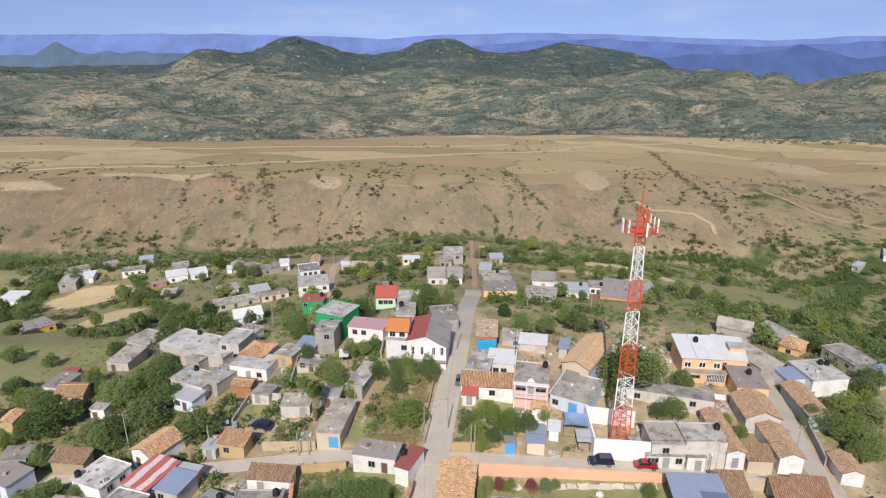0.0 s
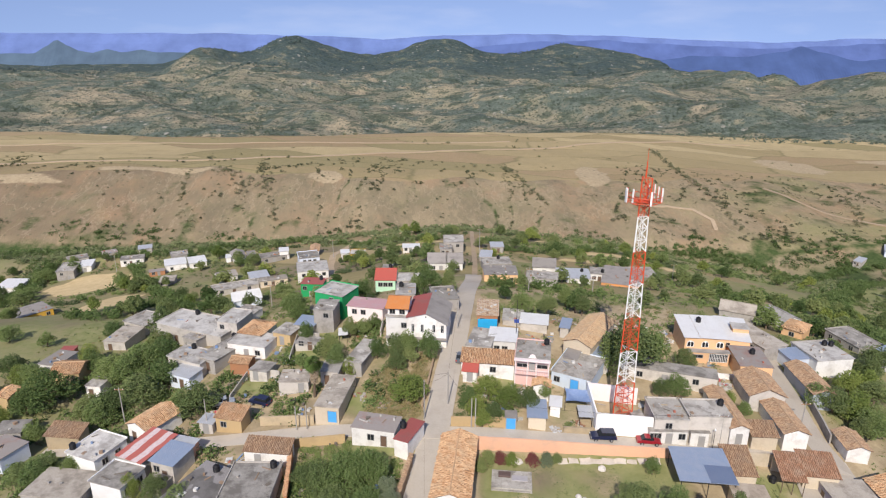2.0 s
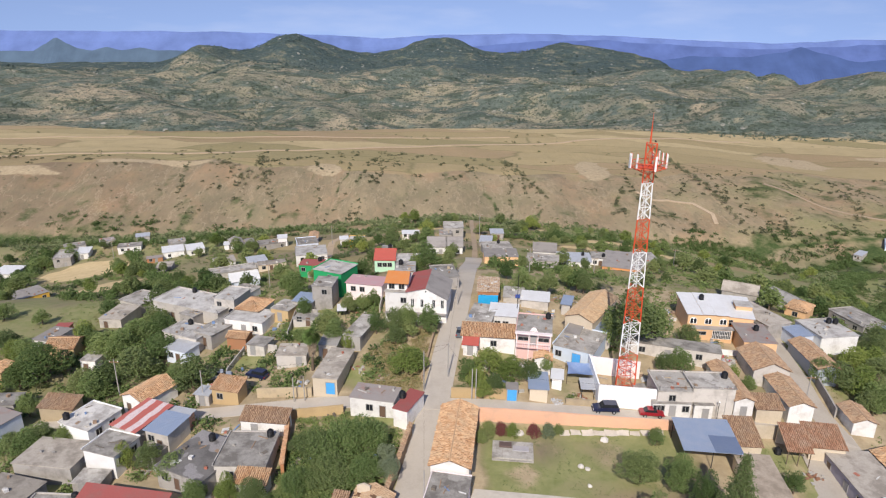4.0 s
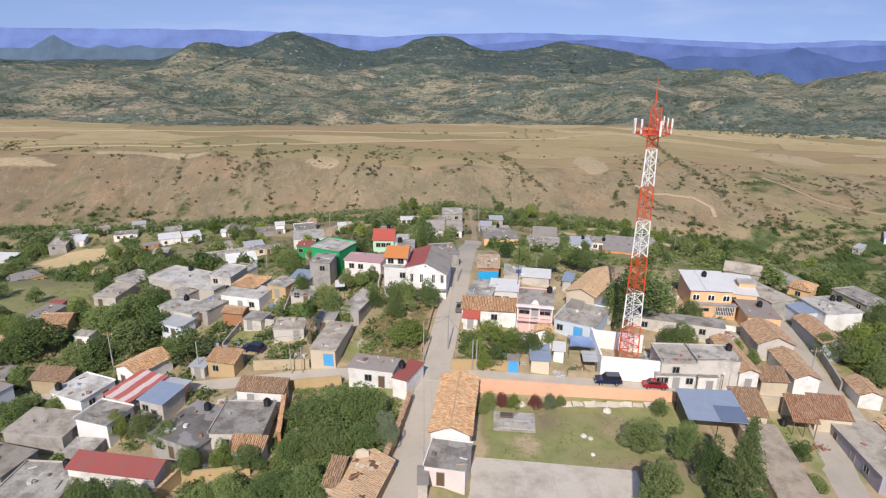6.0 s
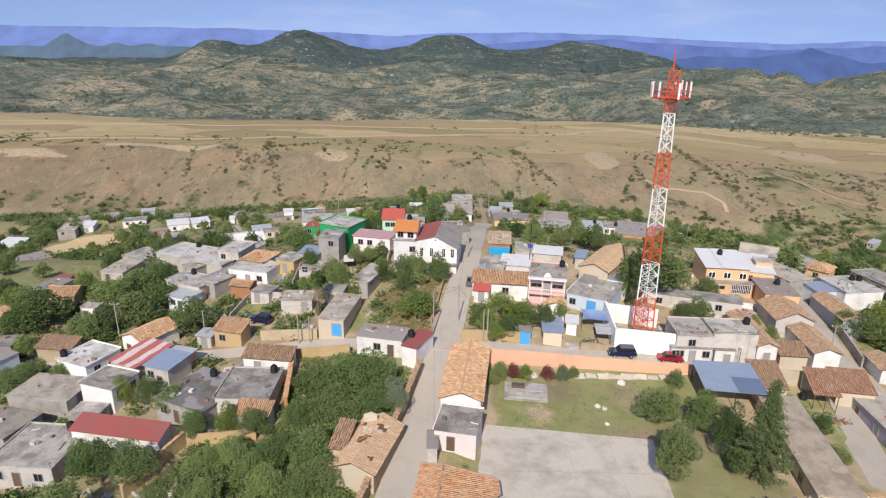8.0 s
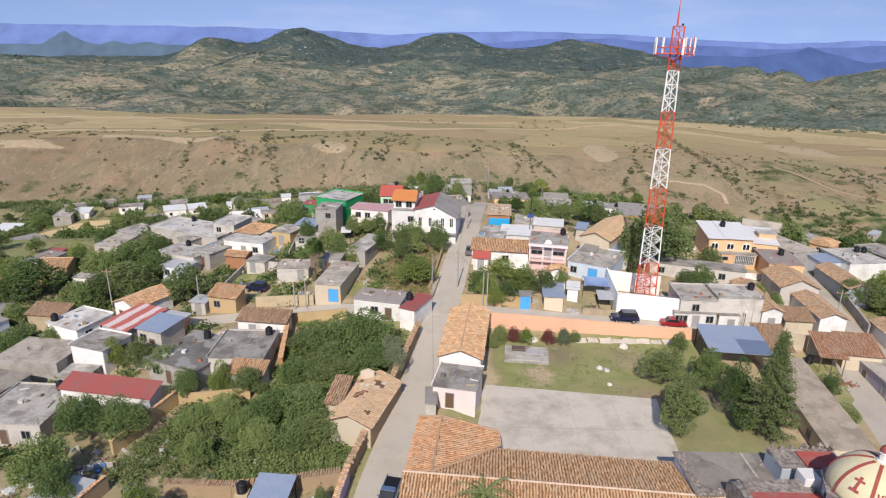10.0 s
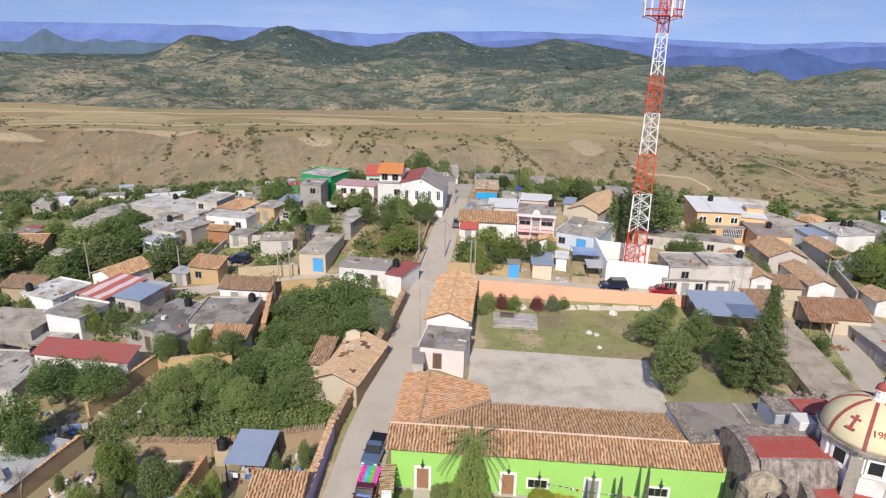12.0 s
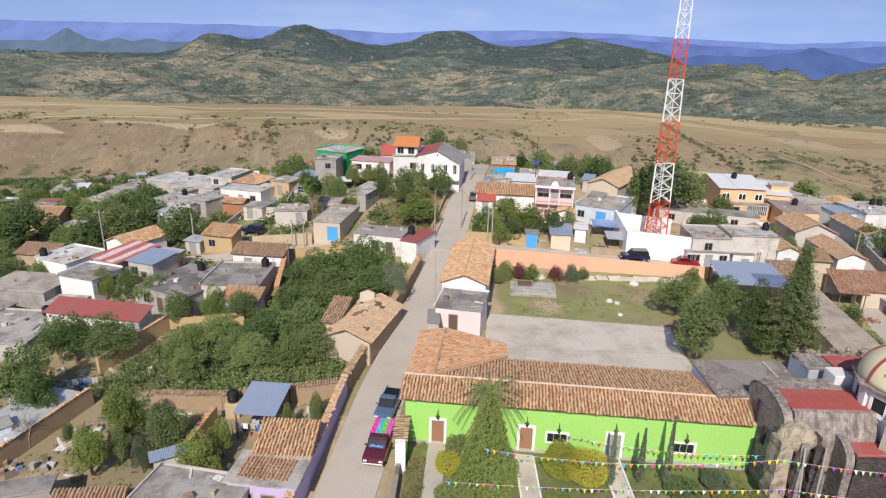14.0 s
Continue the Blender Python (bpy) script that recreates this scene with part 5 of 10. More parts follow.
ribbon("track_plateau", [(-560, 560), (-400, 549), (-204, 574), (10, 664), (150, 720), (307, 806), (420, 850)], 5, DIRT, "pale earth road across the plateau", 0.5)
ribbon("track_upper", [(-600, 650), (-350, 690), (-120, 700), (80, 745)], 4, DIRT, "pale farm track across the plateau", 0.5)
ribbon("track_slope", [(160, 500), (172, 488), (185, 492), (202, 483), (210, 462), (207, 446)], 3.0, DIRT, "pale footpath winding down the dry slope", 0.45)
ribbon("track_bank", [(291, 548), (301, 517), (327, 493), (350, 462)], 2.6, DIRT, "pale footpath across the eastern slope", 0.45)


# ---- houses ----
flat(283.1, 393.2, -50, 4.7, 11.1, 3.0, "pale", "tin", "small pale hut on the far slope")
flat(186.7, 376.3, -53, 22.0, 8.0, 3.0, "bluewhite", "tin", "long pale greenhouse on the slope")
flat(-194.6, 257.9, 1, 9.9, 9.7, 3.0, "white", "whitesheet", "white house under a pale metal roof", front="d.5")
flat(-144.4, 196.2, 53, 11.5, 9.3, 3.5, "mustard", "asbestos", "mustard yellow house with a worn grey roof", front="w.15 d.4 d.6 w.85")
flat(-175.1, 269.5, 15, 7.2, 12.3, 4.5, "grey", "slab", "unfinished grey block house with a balcony", front="w.3 d.7")
flat(-170.1, 275.9, 16, 5.3, 8.4, 3.0, "white", "whitesheet", "small white block house beside a bare field", front="d.5")
flat(-179.2, 284.2, 35, 8.9, 5.7, 3.0, "pale", "slab", "low pale block house among trees")
flat(-165.7, 289.0, 37, 6.3, 5.7, 2.8, "pale", "rustslab", "low pale house with a reddish roof")
flat(-149.1, 278.2, 19, 10.1, 5.7, 3.0, "white", "slab", "long white house with a flat concrete roof", front="w.2 d.45 w.75")
flat(-149.8, 293.1, 24, 6.0, 5.4, 3.0, "pale", "tin", "pale block house with a metal roof")
flat(-122.1, 263.6, 25, 8.8, 8.1, 3.2, "white", "whitesheet", "white block house with pale metal roof", front="w.3")
flat(-126.1, 277.5, 26, 7.5, 6.4, 3.2, "grey", "slab", "grey unplastered block house")
flat(-112.3, 264.1, 28, 7.2, 7.8, 3.0, "white", "whitesheet", "white house with a bright metal roof", front="w.3 d.7")
flat(-126.8, 255.0, 25, 6.4, 3.5, 2.4, "brick", "rustslab", "low brick shed with a reddish roof")
flat(-113.3, 235.6, 13, 5.8, 7.1, 2.4, "grey", "oldslab", "low dark-roofed shed on a terrace")
gable(-85.6, 226.2, 35, 7.2, 6.3, 3.0, "white", "asbestos", "white house with a grey sheet gable roof", ridge="w", front="d.4")
flat(-72.5, 198.8, 27, 15.2, 5.4, 2.5, "pale", "slab", "long low pale block shed")
flat(-59.6, 201.2, 22, 9.2, 4.1, 2.6, "cream", "oldslab", "low tan block house")
flat(-68.4, 212.7, 27, 6.5, 6.3, 3.0, "pale", "tin", "pale house with a grey sheet roof")
gable(-58.5, 168.1, 26, 7.8, 6.9, 3.4, "bluewhite", "whitesheet", "bluish white house with a white metal roof", ridge="w", front="d.4")
gable(-94.5, 267.6, 28, 5.7, 8.2, 3.0, "white", "asbestos", "white house with a grey gable roof", ridge="d", front="w.5")
flat(-98.4, 266.0, 16, 2.1, 4.3, 2.6, "limewash", "whitesheet", "small bright white hut beside a yard")
flat(-87.8, 266.2, 28, 3.7, 6.2, 3.0, "grey", "asbestos", "dark grey sheet-roofed shed in a yard")
flat(-74.8, 257.2, 25, 12.3, 5.8, 3.0, "grey", "slab", "long low grey house")
flat(-70.8, 258.6, 15, 3.8, 4.6, 4.4, "limewash", "whitesheet", "bright white sheet-roofed block over a long house")
flat(-46.1, 203.1, 14, 10.5, 9.4, 4.6, "white", "paleslab", "large white house with grey flat roof", front="w.2 w.35 d.6 w.85")
flat(-54.0, 232.4, 19, 7.9, 7.9, 5.6, "bluewhite", "slab", "two-storey bluish white house with balcony", front="w.25 w.5 w.75")
gable(-56.9, 258.7, 8, 3.6, 9.0, 3.2, "white", "oldtile", "narrow white house with a brown tiled roof")
flat(-34.5, 234.9, 3, 5.9, 5.2, 3.4, "mustard", "paleslab", "mustard yellow house with a pale flat roof", front="w.3 d.7")
flat(-40.6, 240.6, 10, 3.2, 4.0, 3.0, "white", "whitesheet", "plain white sheet-roofed lean-to beside a yard")
flat(-13.0, 236.1, 3, 6.5, 4.1, 2.4, "white", "whitesheet", "long low white shed below the village")
flat(-79.9, 93.6, -21, 6.1, 5.4, 3.4, "bluewhite", "rustslab", "pale bluish house with a rust-stained roof")
flat(-83.2, 100.9, 6, 5.3, 4.3, 3.2, "grey", "slab", "grey house with a dark flat roof")
gable(-83.8, 122.2, 3, 6.2, 5.7, 3.0, "ochre", "tile", "ochre hut with an orange tiled roof", ridge="w")
flat(-89.2, 126.5, -11, 4.8, 6.7, 2.8, "white", "asbestos", "white-walled house with a long grey roof", front="d.5")
flat(-89.5, 131.4, 5, 3.1, 2.0, 2.6, "brick", "redslab", "low brick shed with a rusty red roof")
flat(-79.8, 149.6, -24, 7.4, 7.2, 3.2, "pale", "slab", "long pale block house with a stained roof")
flat(-80.2, 139.2, -6, 5.6, 8.5, 2.8, "pale", "oldslab", "low block shed hung with blue tarpaulins", front="d.3")
gable(-92.7, 113.4, 3, 2.7, 4.3, 2.8, "ochre", "tile", "ochre hut with orange roof tiles", ridge="d")
gable(78.0, 149.1, -28, 8.3, 7.1, 3.0, "grey", "oldslab", "grey block house with a stained grey roof", ridge="w")
gable(91.2, 151.3, -73, 8.2, 5.4, 3.0, "white", "paleslab", "white house with a pale grey roof", ridge="w", front="w.5")
hip(88.9, 140.1, -46, 4.7, 6.5, 2.8, "apricot", "tile", "small house with an orange hipped tile roof", front="w.5")
flat(99.8, 134.6, -78, 10.2, 6.5, 2.8, "grey", "slab", "long grey flat-roofed house")
flat(71.5, 129.3, -72, 15.4, 6.3, 3.0, "grey", "oldslab", "long grey house with a dark flat roof")
flat(99.8, 123.8, -64, 3.8, 7.4, 3.0, "pale", "bluetin", "pale house with a blue metal roof")
flat(311.1, 402.4, -32, 10.2, 14.7, 3.0, "bluewhite", "tin", "blue-roofed hut on the far slope")
gable(63.2, 97.8, -4, 4.2, 10.6, 3.4, "white", "oldtile", "long white-gabled house with old tiled roof", ridge="d")
gable(63.0, 107.2, -5, 6.6, 8.6, 3.3, "pale", "oldtile", "house with a broad old brown tiled roof", ridge="d", pitch=0.45)
gable(52.9, 99.2, -2, 3.3, 13.2, 3.4, "white", "oldtile", "white gabled house with a double door", ridge="d", front="d.5")
mono(57.3, 93.9, -4, 4.4, 3.2, 2.9, "cream", "oldtile", "cream house with brown tiled roof")
gable(75.4, 111.0, -3, 4.3, 12.0, 3.2, "bluegrey", "oldtile", "blue-grey house with brown tiled roof", ridge="d")
gable(73.6, 93.6, -6, 3.8, 5.6, 2.6, "white", "oldtile", "white house with a brown tiled roof", ridge="d")
flat(65.4, 116.6, -8, 6.4, 9.0, 4.0, "apricot", "rustslab", "apricot house with a rust-stained flat roof", right="w.3 w.7")
flat(83.8, 121.4, 8, 8.7, 8.4, 4.0, "white", "paleslab", "large white block house with a wide flat roof", front=" ")
flat(77.2, 120.6, 8, 4.4, 4.4, 3.1, "bluewhite", "bluetin", "lean-to with a blue metal roof")
flat(66.2, 127.6, -16, 6.2, 11.0, 4.0, "apricot", "whitesheet", "side wing with a white metal roof")
flat(67.6, 127.0, -12, 3.4, 3.0, 5.4, "apricot", "paleslab", "small apricot rooftop room", front="d.5")
flat(46.4, 111.3, -17, 18.0, 3.8, 3.0, "pale", "slab", "long grey flat-roofed house behind the mast")
flat(40.5, 95.9, -2, 5.9, 6.6, 4.6, "pale", "slab", "grey upper storey over a white ground floor", front="w.42")
flat(39.9, 92.6, -2, 6.6, 0.9, 2.7, "white", "slab", "white plastered ground floor with small windows", front="w.1 w.22 d.52 w.86")
water_tank(57.9, 126.8, land(57.7, 125.0) + 5.72, 1.0)
water_tank(66.3, 117.6, 4.31, 1.0)
water_tank(85.6, 123.8, land(83.8, 121.4) + 4.0, 1.0)
water_tank(86.9, 123.5, land(83.8, 121.4) + 4.0, 1.0)
water_tank(50.3, 96.4, 5.28, 1.0)
gable(-16.0, 162.1, 0, 5.5, 8.7, 4.5, "mint", "redsheet", "green-trimmed house with bright red roof", ridge='w', front='w.25 w.5 w.75')
flat(-15.9, 164.3, 0, 2.6, 3.4, 6.5, "emerald", "slab", "small green rooftop room")
flat(-9.4, 159.6, -0, 6.6, 5.2, 3.0, "grey", "paleslab", "long grey house with flat roof")
gable(-2.0, 196.7, 0, 6.2, 9.6, 3.2, "white", "asbestos", "white house with a grey sheet gable roof", ridge='w', front='w.3 d.7')
gable(3.8, 196.7, 0, 5.3, 9.6, 3.2, "white", "asbestos", "white house with grey sheet gable roof", ridge='w', front='w.3 w.7')
flat(4.1, 234.8, -0, 7.8, 9.0, 5.0, "grey", "slab", "grey two-storey block house", front='w.3 w.7')
flat(1.1, 228.6, 0, 4.8, 6.6, 3.0, "grey", "slab", "low grey house with a flat roof")
flat(17.3, 175.2, 0, 10.0, 7.7, 3.2, "apricot", "asbestos", "apricot house with grey flat roof", front='w.8')
flat(18.1, 197.6, 6, 9.7, 6.3, 3.0, "grey", "slab", "grey house with a flat roof")
gable(34.9, 199.9, -8, 7.6, 8.6, 3.2, "white", "asbestos", "white house with grey gable roof", ridge='w', front='d.5')
flat(30.0, 173.9, -11, 9.3, 5.4, 3.0, "grey", "slab", "grey house with clutter in front", front='w.3 w.7')
flat(42.1, 186.2, -5, 10.2, 7.7, 3.0, "white", "tin", "long white house with a sheet roof", front='w.2 w.5 w.8')
flat(52.4, 195.0, -11, 5.0, 6.6, 3.0, "white", "slab", "white house with a flat roof")
flat(59.4, 191.0, -18, 12.0, 16.6, 3.0, "orange", "asbestos", "long orange house with dark roof", front='d.3 w.6')
flat(68.5, 197.5, -0, 8.6, 10.2, 3.0, "grey", "slab", "grey house with flat roof")
flat(15.8, 214.2, -8, 4.1, 6.6, 2.6, "pale", "tin", "plain pale sheet-roofed shed beside a yard")
flat(21.9, 239.0, 0, 5.1, 5.5, 2.8, "grey", "tin", "plain grey sheet-roofed hut beside a yard")
flat(-59.6, 136.9, -22, 19.6, 8.5, 4.4, "pale", "paleslab", "large pale block house with flat roof", front='w.6 d.3')
flat(-50.8, 136.5, -14, 5.3, 7.3, 5.0, "pale", "paleslab", "grey two-storey block house with flat roof")
flat(-58.5, 131.2, -27, 4.3, 4.2, 3.2, "grey", "slab", "small grey flat-roofed room", front='d.5')
flat(-43.1, 125.1, -14, 9.2, 6.2, 3.2, "white", "paleslab", "white-walled house with grey flat roof", front='d.5 w.8')
flat(-55.4, 121.1, -23, 9.1, 5.6, 3.6, "pale", "paleslab", "pale grey house with stained flat roof", front='w.5')
flat(-49.2, 123.1, -27, 5.0, 10.4, 3.0, "grey", "slab", "narrow dark-roofed block house")
flat(-54.9, 115.6, -23, 5.3, 3.9, 3.0, "bluewhite", "tin", "pale blue lean-to with metal roof")
hip(-43.5, 130.2, -15, 5.8, 7.0, 3.4, "white", "tile", "white house with an orange tiled roof")
flat(-51.0, 146.1, -21, 5.2, 5.7, 3.0, "white", "slab", "plain white flat-roofed house beside a yard")
flat(-35.8, 128.2, -20, 4.5, 5.4, 3.0, "ochre", "slab", "ochre adobe house with flat roof", front='d.5')
gable(-43.4, 117.9, -10, 4.3, 3.1, 2.6, "brick", "tile", "small brick hut with tiled roof", ridge='w')
flat(-29.7, 108.7, 2, 5.8, 4.7, 2.6, "pale", "oldslab", "low pale house with a parapet round its dark roof", front='d.75')
flat(-20.3, 101.2, -8, 4.5, 11.2, 3.2, "cream", "oldslab", "cream house with a long stained roof and blue door", front='D.72')
flat(-16.8, 114.3, -16, 3.6, 10.0, 3.0, "grey", "slab", "long grey house with dark stained roof")
flat(-22.5, 109.9, -4, 3.6, 4.6, 3.0, "pale", "slab", "small pale flat-roofed room between yards")
canopy(-22.5, 124.6, 8, 2.1, 3.2, 2.1, "pale", "whitesheet", "small open shelter with a white sheet roof")
flat(-27.4, 132.2, -5, 4.6, 6.0, 6.0, "grey", "slab", "tall grey two-storey block house", front='w.62')
flat(-31.7, 130.8, -12, 4.5, 4.5, 3.0, "grey", "bluetin", "small shed with a blue sheet roof")
flat(-26.5, 141.4, -24, 7.9, 7.4, 7.0, "emerald", "paleslab", "bright green two-storey building with flat roof", front='d.3 w.6')
flat(-38.7, 170.7, -3, 6.5, 5.0, 4.5, "emerald", "redslab", "green house with a flat red roof")
flat(-18.0, 135.3, -12, 8.7, 5.2, 4.0, "palepink", "pinkslab", "pale house with a pink flat roof", front='w.2 w.45')
flat(0.2, 139.7, 11, 5.8, 7.9, 3.6, "grey", "slab", "dark grey flat-roofed house by the street")
flat(-9.2, 139.6, 2, 4.6, 6.8, 5.0, "pale", "paleslab", "pale house with a flat roof")
flat(10.3, 130.0, -5, 4.6, 8.6, 3.6, "brick", "brickroof", "house with bare brick roof and blue tarpaulin")
flat(16.4, 131.6, -8, 4.6, 6.4, 1.6, "pale", "paleslab", "low pale concrete platform beside a brick roof", front=" ")
flat(8.2, 117.2, -15, 5.0, 8.5, 3.2, "pale", "slab", "house with a dark stained flat roof")
flat(12.8, 118.4, -9, 5.6, 5.6, 3.4, "white", "whitesheet", "house with a bright white metal roof", front='w.3 w.6')
mono(9.0, 109.3, -7, 10.4, 3.5, 3.0, "white", "tile", "long white house with brown tiled roof", front='w.2 w.6')
mono(5.4, 107.0, -9, 2.7, 2.8, 2.4, "white", "redsheet", "small lean-to with red roof", front='d.5')
flat(17.9, 109.2, -10, 6.6, 7.6, 5.9, "pink", "slab", "pink two-storey house with arched parapet", front='l.22 u.5 l.78', balcony=True)
gable(18.8, 102.8, -12, 3.0, 2.4, 2.9, "white", "tile", "small white room with tiled roof", ridge='d')
flat(27.2, 109.4, -29, 7.9, 9.7, 3.2, "paleblue", "slab", "pale blue house with stained grey roof", front='w.15 D.6')
gable(32.0, 121.1, -33, 5.9, 15.2, 4.6, "cream", "tantile", "house with a brown tiled gable roof", ridge='d')
flat(27.0, 113.7, -23, 2.7, 5.7, 3.4, "grey", "asbestos", "shed with dark sheet roof")
flat(32.7, 114.6, -21, 4.4, 4.9, 3.0, "pale", "bluetin", "shed with a blue metal roof")
tarp_shelter(25.5, 100.8, -8, 4.9, 4.1, 2.3)
canopy(26.0, 96.8, -4, 2.6, 3.4, 1.9, "pale", "tin", "low shelter with a ribbed pale metal roof")
flat(47.3, 95.5, -2, 7.4, 5.2, 5.6, "pale", "slab", "pale grey block upper storey over white house", front='d.4')
mono(48.9, 85.0, -4, 4.3, 5.4, 2.7, "cream", "oldtile", "cream house with worn tiled roof")
tiled_shelter(57.6, 84.8, -9, 3.6, 5.2, 2.5, "open kitchen shed with a tiled roof on posts")
mono(62.9, 85.9, -9, 5.4, 4.6, 2.6, "cream", "redtile", "cream house with a pale tiled roof")
flat(65.6, 77.4, -92, 13.2, 7.0, 3.0, "lilacgrey", "oldslab", "lilac-grey courtyard house with a flat roof", front="d.14 d.5 w.75")
mono(72.4, 81.6, -92, 5.2, 4.6, 3.0, "bluegrey", "tile", "blue-grey house with tiled roof")
mono(-39.1, 97.9, -13, 5.2, 3.1, 3.0, "ochre", "tile", "small ochre house with an orange tiled roof", front='w.3')
flat(-43.6, 98.0, -12, 2.7, 2.5, 2.4, "pale", "tin", "small pale hut beside the lane", front='d.5')
gable(-54.4, 99.2, -27, 5.5, 7.4, 3.4, "white", "tile", "white gabled house with orange tiled roof", ridge='d', front='d.3')
mono(-70.8, 98.2, -6, 6.6, 3.0, 3.0, "sandy", "oldtile", "ochre house with an old tiled roof")
flat(-61.0, 91.1, -21, 6.4, 6.8, 3.7, "limewash", "paleslab", "white two-storey house with grey flat roof", front=" ", right='w.3 w.7')
flat(-53.3, 83.1, -17, 6.0, 5.4, 4.0, "limewash", "slab", "white flat-roofed house with a plain front and side windows", front=" ", right='w.25 d.5 w.75')
flat(-62.6, 83.1, -7, 9.9, 6.7, 3.2, "grey", "oldslab", "low grey block house with a stained roof", front=" ", right='d.4 w.7')
flat(-51.3, 89.7, -23, 5.4, 7.7, 3.6, "pale", "striped", "house with a red and white striped metal roof")
flat(-45.9, 87.1, -18, 4.5, 5.1, 3.6, "pale", "bluetin", "pale house with blue and white metal roof", front='')
flat(-37.4, 79.6, -24, 9.0, 9.6, 3.2, "grey", "stainslab", "grey house with a stained concrete roof")
flat(-30.4, 80.1, 0, 7.7, 8.2, 3.2, "pale", "slab", "pale house with wide concrete roof", front='w.3 w.8')
mono(-29.5, 87.5, -6, 7.7, 2.7, 2.8, "white", "oldtile", "white house with a ruined tiled roof", front='d.3')
mono(-28.1, 74.3, -5, 4.8, 2.3, 2.6, "white", "tile", "small white shed with brick-red tiled roof")
mono(-45.6, 71.0, -9, 13.0, 2.6, 3.4, "white", "redslab", "long white house with a sun-faded red roof", front='w.3')
flat(-55.6, 69.1, -3, 9.0, 8.8, 3.2, "pale", "slab", "large pale concrete-roofed house", right='d.3')
flat(-65.3, 74.9, -14, 8.2, 6.2, 3.6, "grey", "oldslab", "grey house with a stained flat roof", front=" ")
flat(-45.7, 90.9, -15, 4.7, 2.4, 2.8, "salmon", "tin", "low salmon shed with a sheet roof")
flat(-54.2, 78.1, -4, 4.3, 3.3, 2.3, "grey", "slab", "low dark-roofed room between two houses")
flat(-46.7, 83.0, -19, 2.6, 3.3, 2.0, "pale", "slab", "low broken room beside the striped roof")
flat(-11.5, 90.8, -12, 7.6, 4.5, 3.2, "white", "rustslab", "white house with rust-stained grey roof", front='w.45 d.75')
flat(-5.7, 88.3, -24, 2.5, 6.3, 3.2, "white", "redslab", "white corner house with a red painted roof")
gable(1.9, 81.2, -7, 5.6, 15.6, 3.2, "white", "tile", "long white hall with an orange tiled roof", ridge='d')
flat(0.7, 69.7, -11, 5.5, 5.8, 3.0, "palepink", "slab", "peach porch with a dark flat roof", front='d.4')
flat(-2.7, 66.5, 1, 1.2, 3.6, 2.4, "pale", "asbestos", "small dark-roofed gate shelter")
canopy(-18.5, 50.5, -4, 4.0, 4.9, 2.6, "pale", "bluetin", "open shelter with a pale blue metal roof")
mono(-14.5, 43.7, -2, 4.5, 3.2, 3.0, "pale", "tile", "lilac-walled house with orange tiled roof")
flat(-15.1, 40.4, -6, 5.4, 3.5, 3.2, "lilac", "tilepatch", "lilac flat-roofed house with tile cladding")
flat(-20.5, 37.9, -10, 7.9, 5.0, 3.2, "pale", "slab", "plain grey flat-roofed house")
flat(-24.8, 43.7, 30, 2.4, 0.9, 2.6, "pale", "bluetin", "narrow blue sheet roof")
flat(-35.2, 39.8, 17, 4.9, 1.8, 3.0, "grey", "slab", "low house with a flat concrete terrace")
mono(-28.8, 38.2, 5, 5.1, 1.6, 2.4, "ochre", "oldtile", "low shed with old brown roof tiles")
flat(-43.2, 48.1, 45, 2.6, 1.8, 3.2, "bluewhite", "slab", "pale blue house corner")
flat(-42.3, 51.6, -14, 4.4, 7.2, 2.1, "bluewhite", "tin", "lean-to with a blue and white sheet roof")
mono(-14.2, 66.3, -11, 1.8, 4.1, 3.0, "cream", "oldtile", "side wing with a sagging tiled roof")
flat(12.1, 94.0, -5, 1.9, 2.1, 2.4, "pale", "asbestos", "small gate room with a blue door", front='D.5')
flat(17.0, 96.0, -6, 3.1, 5.2, 2.4, "cream", "bluetin", "cream shed with a blue sheet roof")
flat(20.9, 98.7, -12, 1.8, 3.0, 2.2, "limewash", "whitesheet", "small white kiosk with a metal roof")
flat(-74.5, 116.2, -7, 3.4, 3.7, 3.0, "white", "slab", "white-walled hut with a grey roof")
flat(-38.0, 114.4, -14, 4.0, 4.0, 2.4, "pale", "slab", "pale flat-roofed yard room")
flat(-29.9, 123.9, -8, 5.7, 3.5, 1.6, "pale", "slab", "low pale block yard room")
flat(21.0, 128.9, -11, 6.0, 4.8, 2.0, "pale", "whitesheet", "low shed with a long white sheet roof", front=" ")
flat(27.9, 126.9, -19, 1.9, 4.5, 2.6, "pale", "bluetin", "hut with a blue metal roof")
flat(45.4, 92.25, -2, 3.2, 0.5, 3.0, "white", "slab", "white plastered shop front with a door", front="d.62")
flat(46.5, 69.2, -98, 21.5, 5.0, 3.2, "cream", "sandslab", "long low block with a stained concrete roof")
water_tank(-61.9, 141.4, 1.85, 1.0)
water_tank(-56.1, 123.8, 1.65, 1.0)
water_tank(-48.4, 128.0, 2.19, 1.0)
water_tank(-64.5, 90.0, 0.01, 1.0)
water_tank(-37.0, 83.2, 0.92, 1.0)
water_tank(-27.6, 83.2, 1.78, 1.0)
water_tank(-53.4, 72.6, -1.74, 1.0)
water_tank(-6.8, 88.9, 5.47, 1.0)
water_tank(20.9, 111.3, land(17.9, 109.2) + 5.9, 1.0)
water_tank(55.2, 84.8, -2.06, 1.0)
water_tank(-14.9, 163.0, 6.41, 1.0)
water_tank(-36.6, 171.6, -0.60, 1.0)
water_tank(45.2, 187.6, -3.96, 1.0)
water_tank(53.5, 193.2, -6.18, 1.0)
water_tank(18.9, 199.4, -3.73, 1.0)
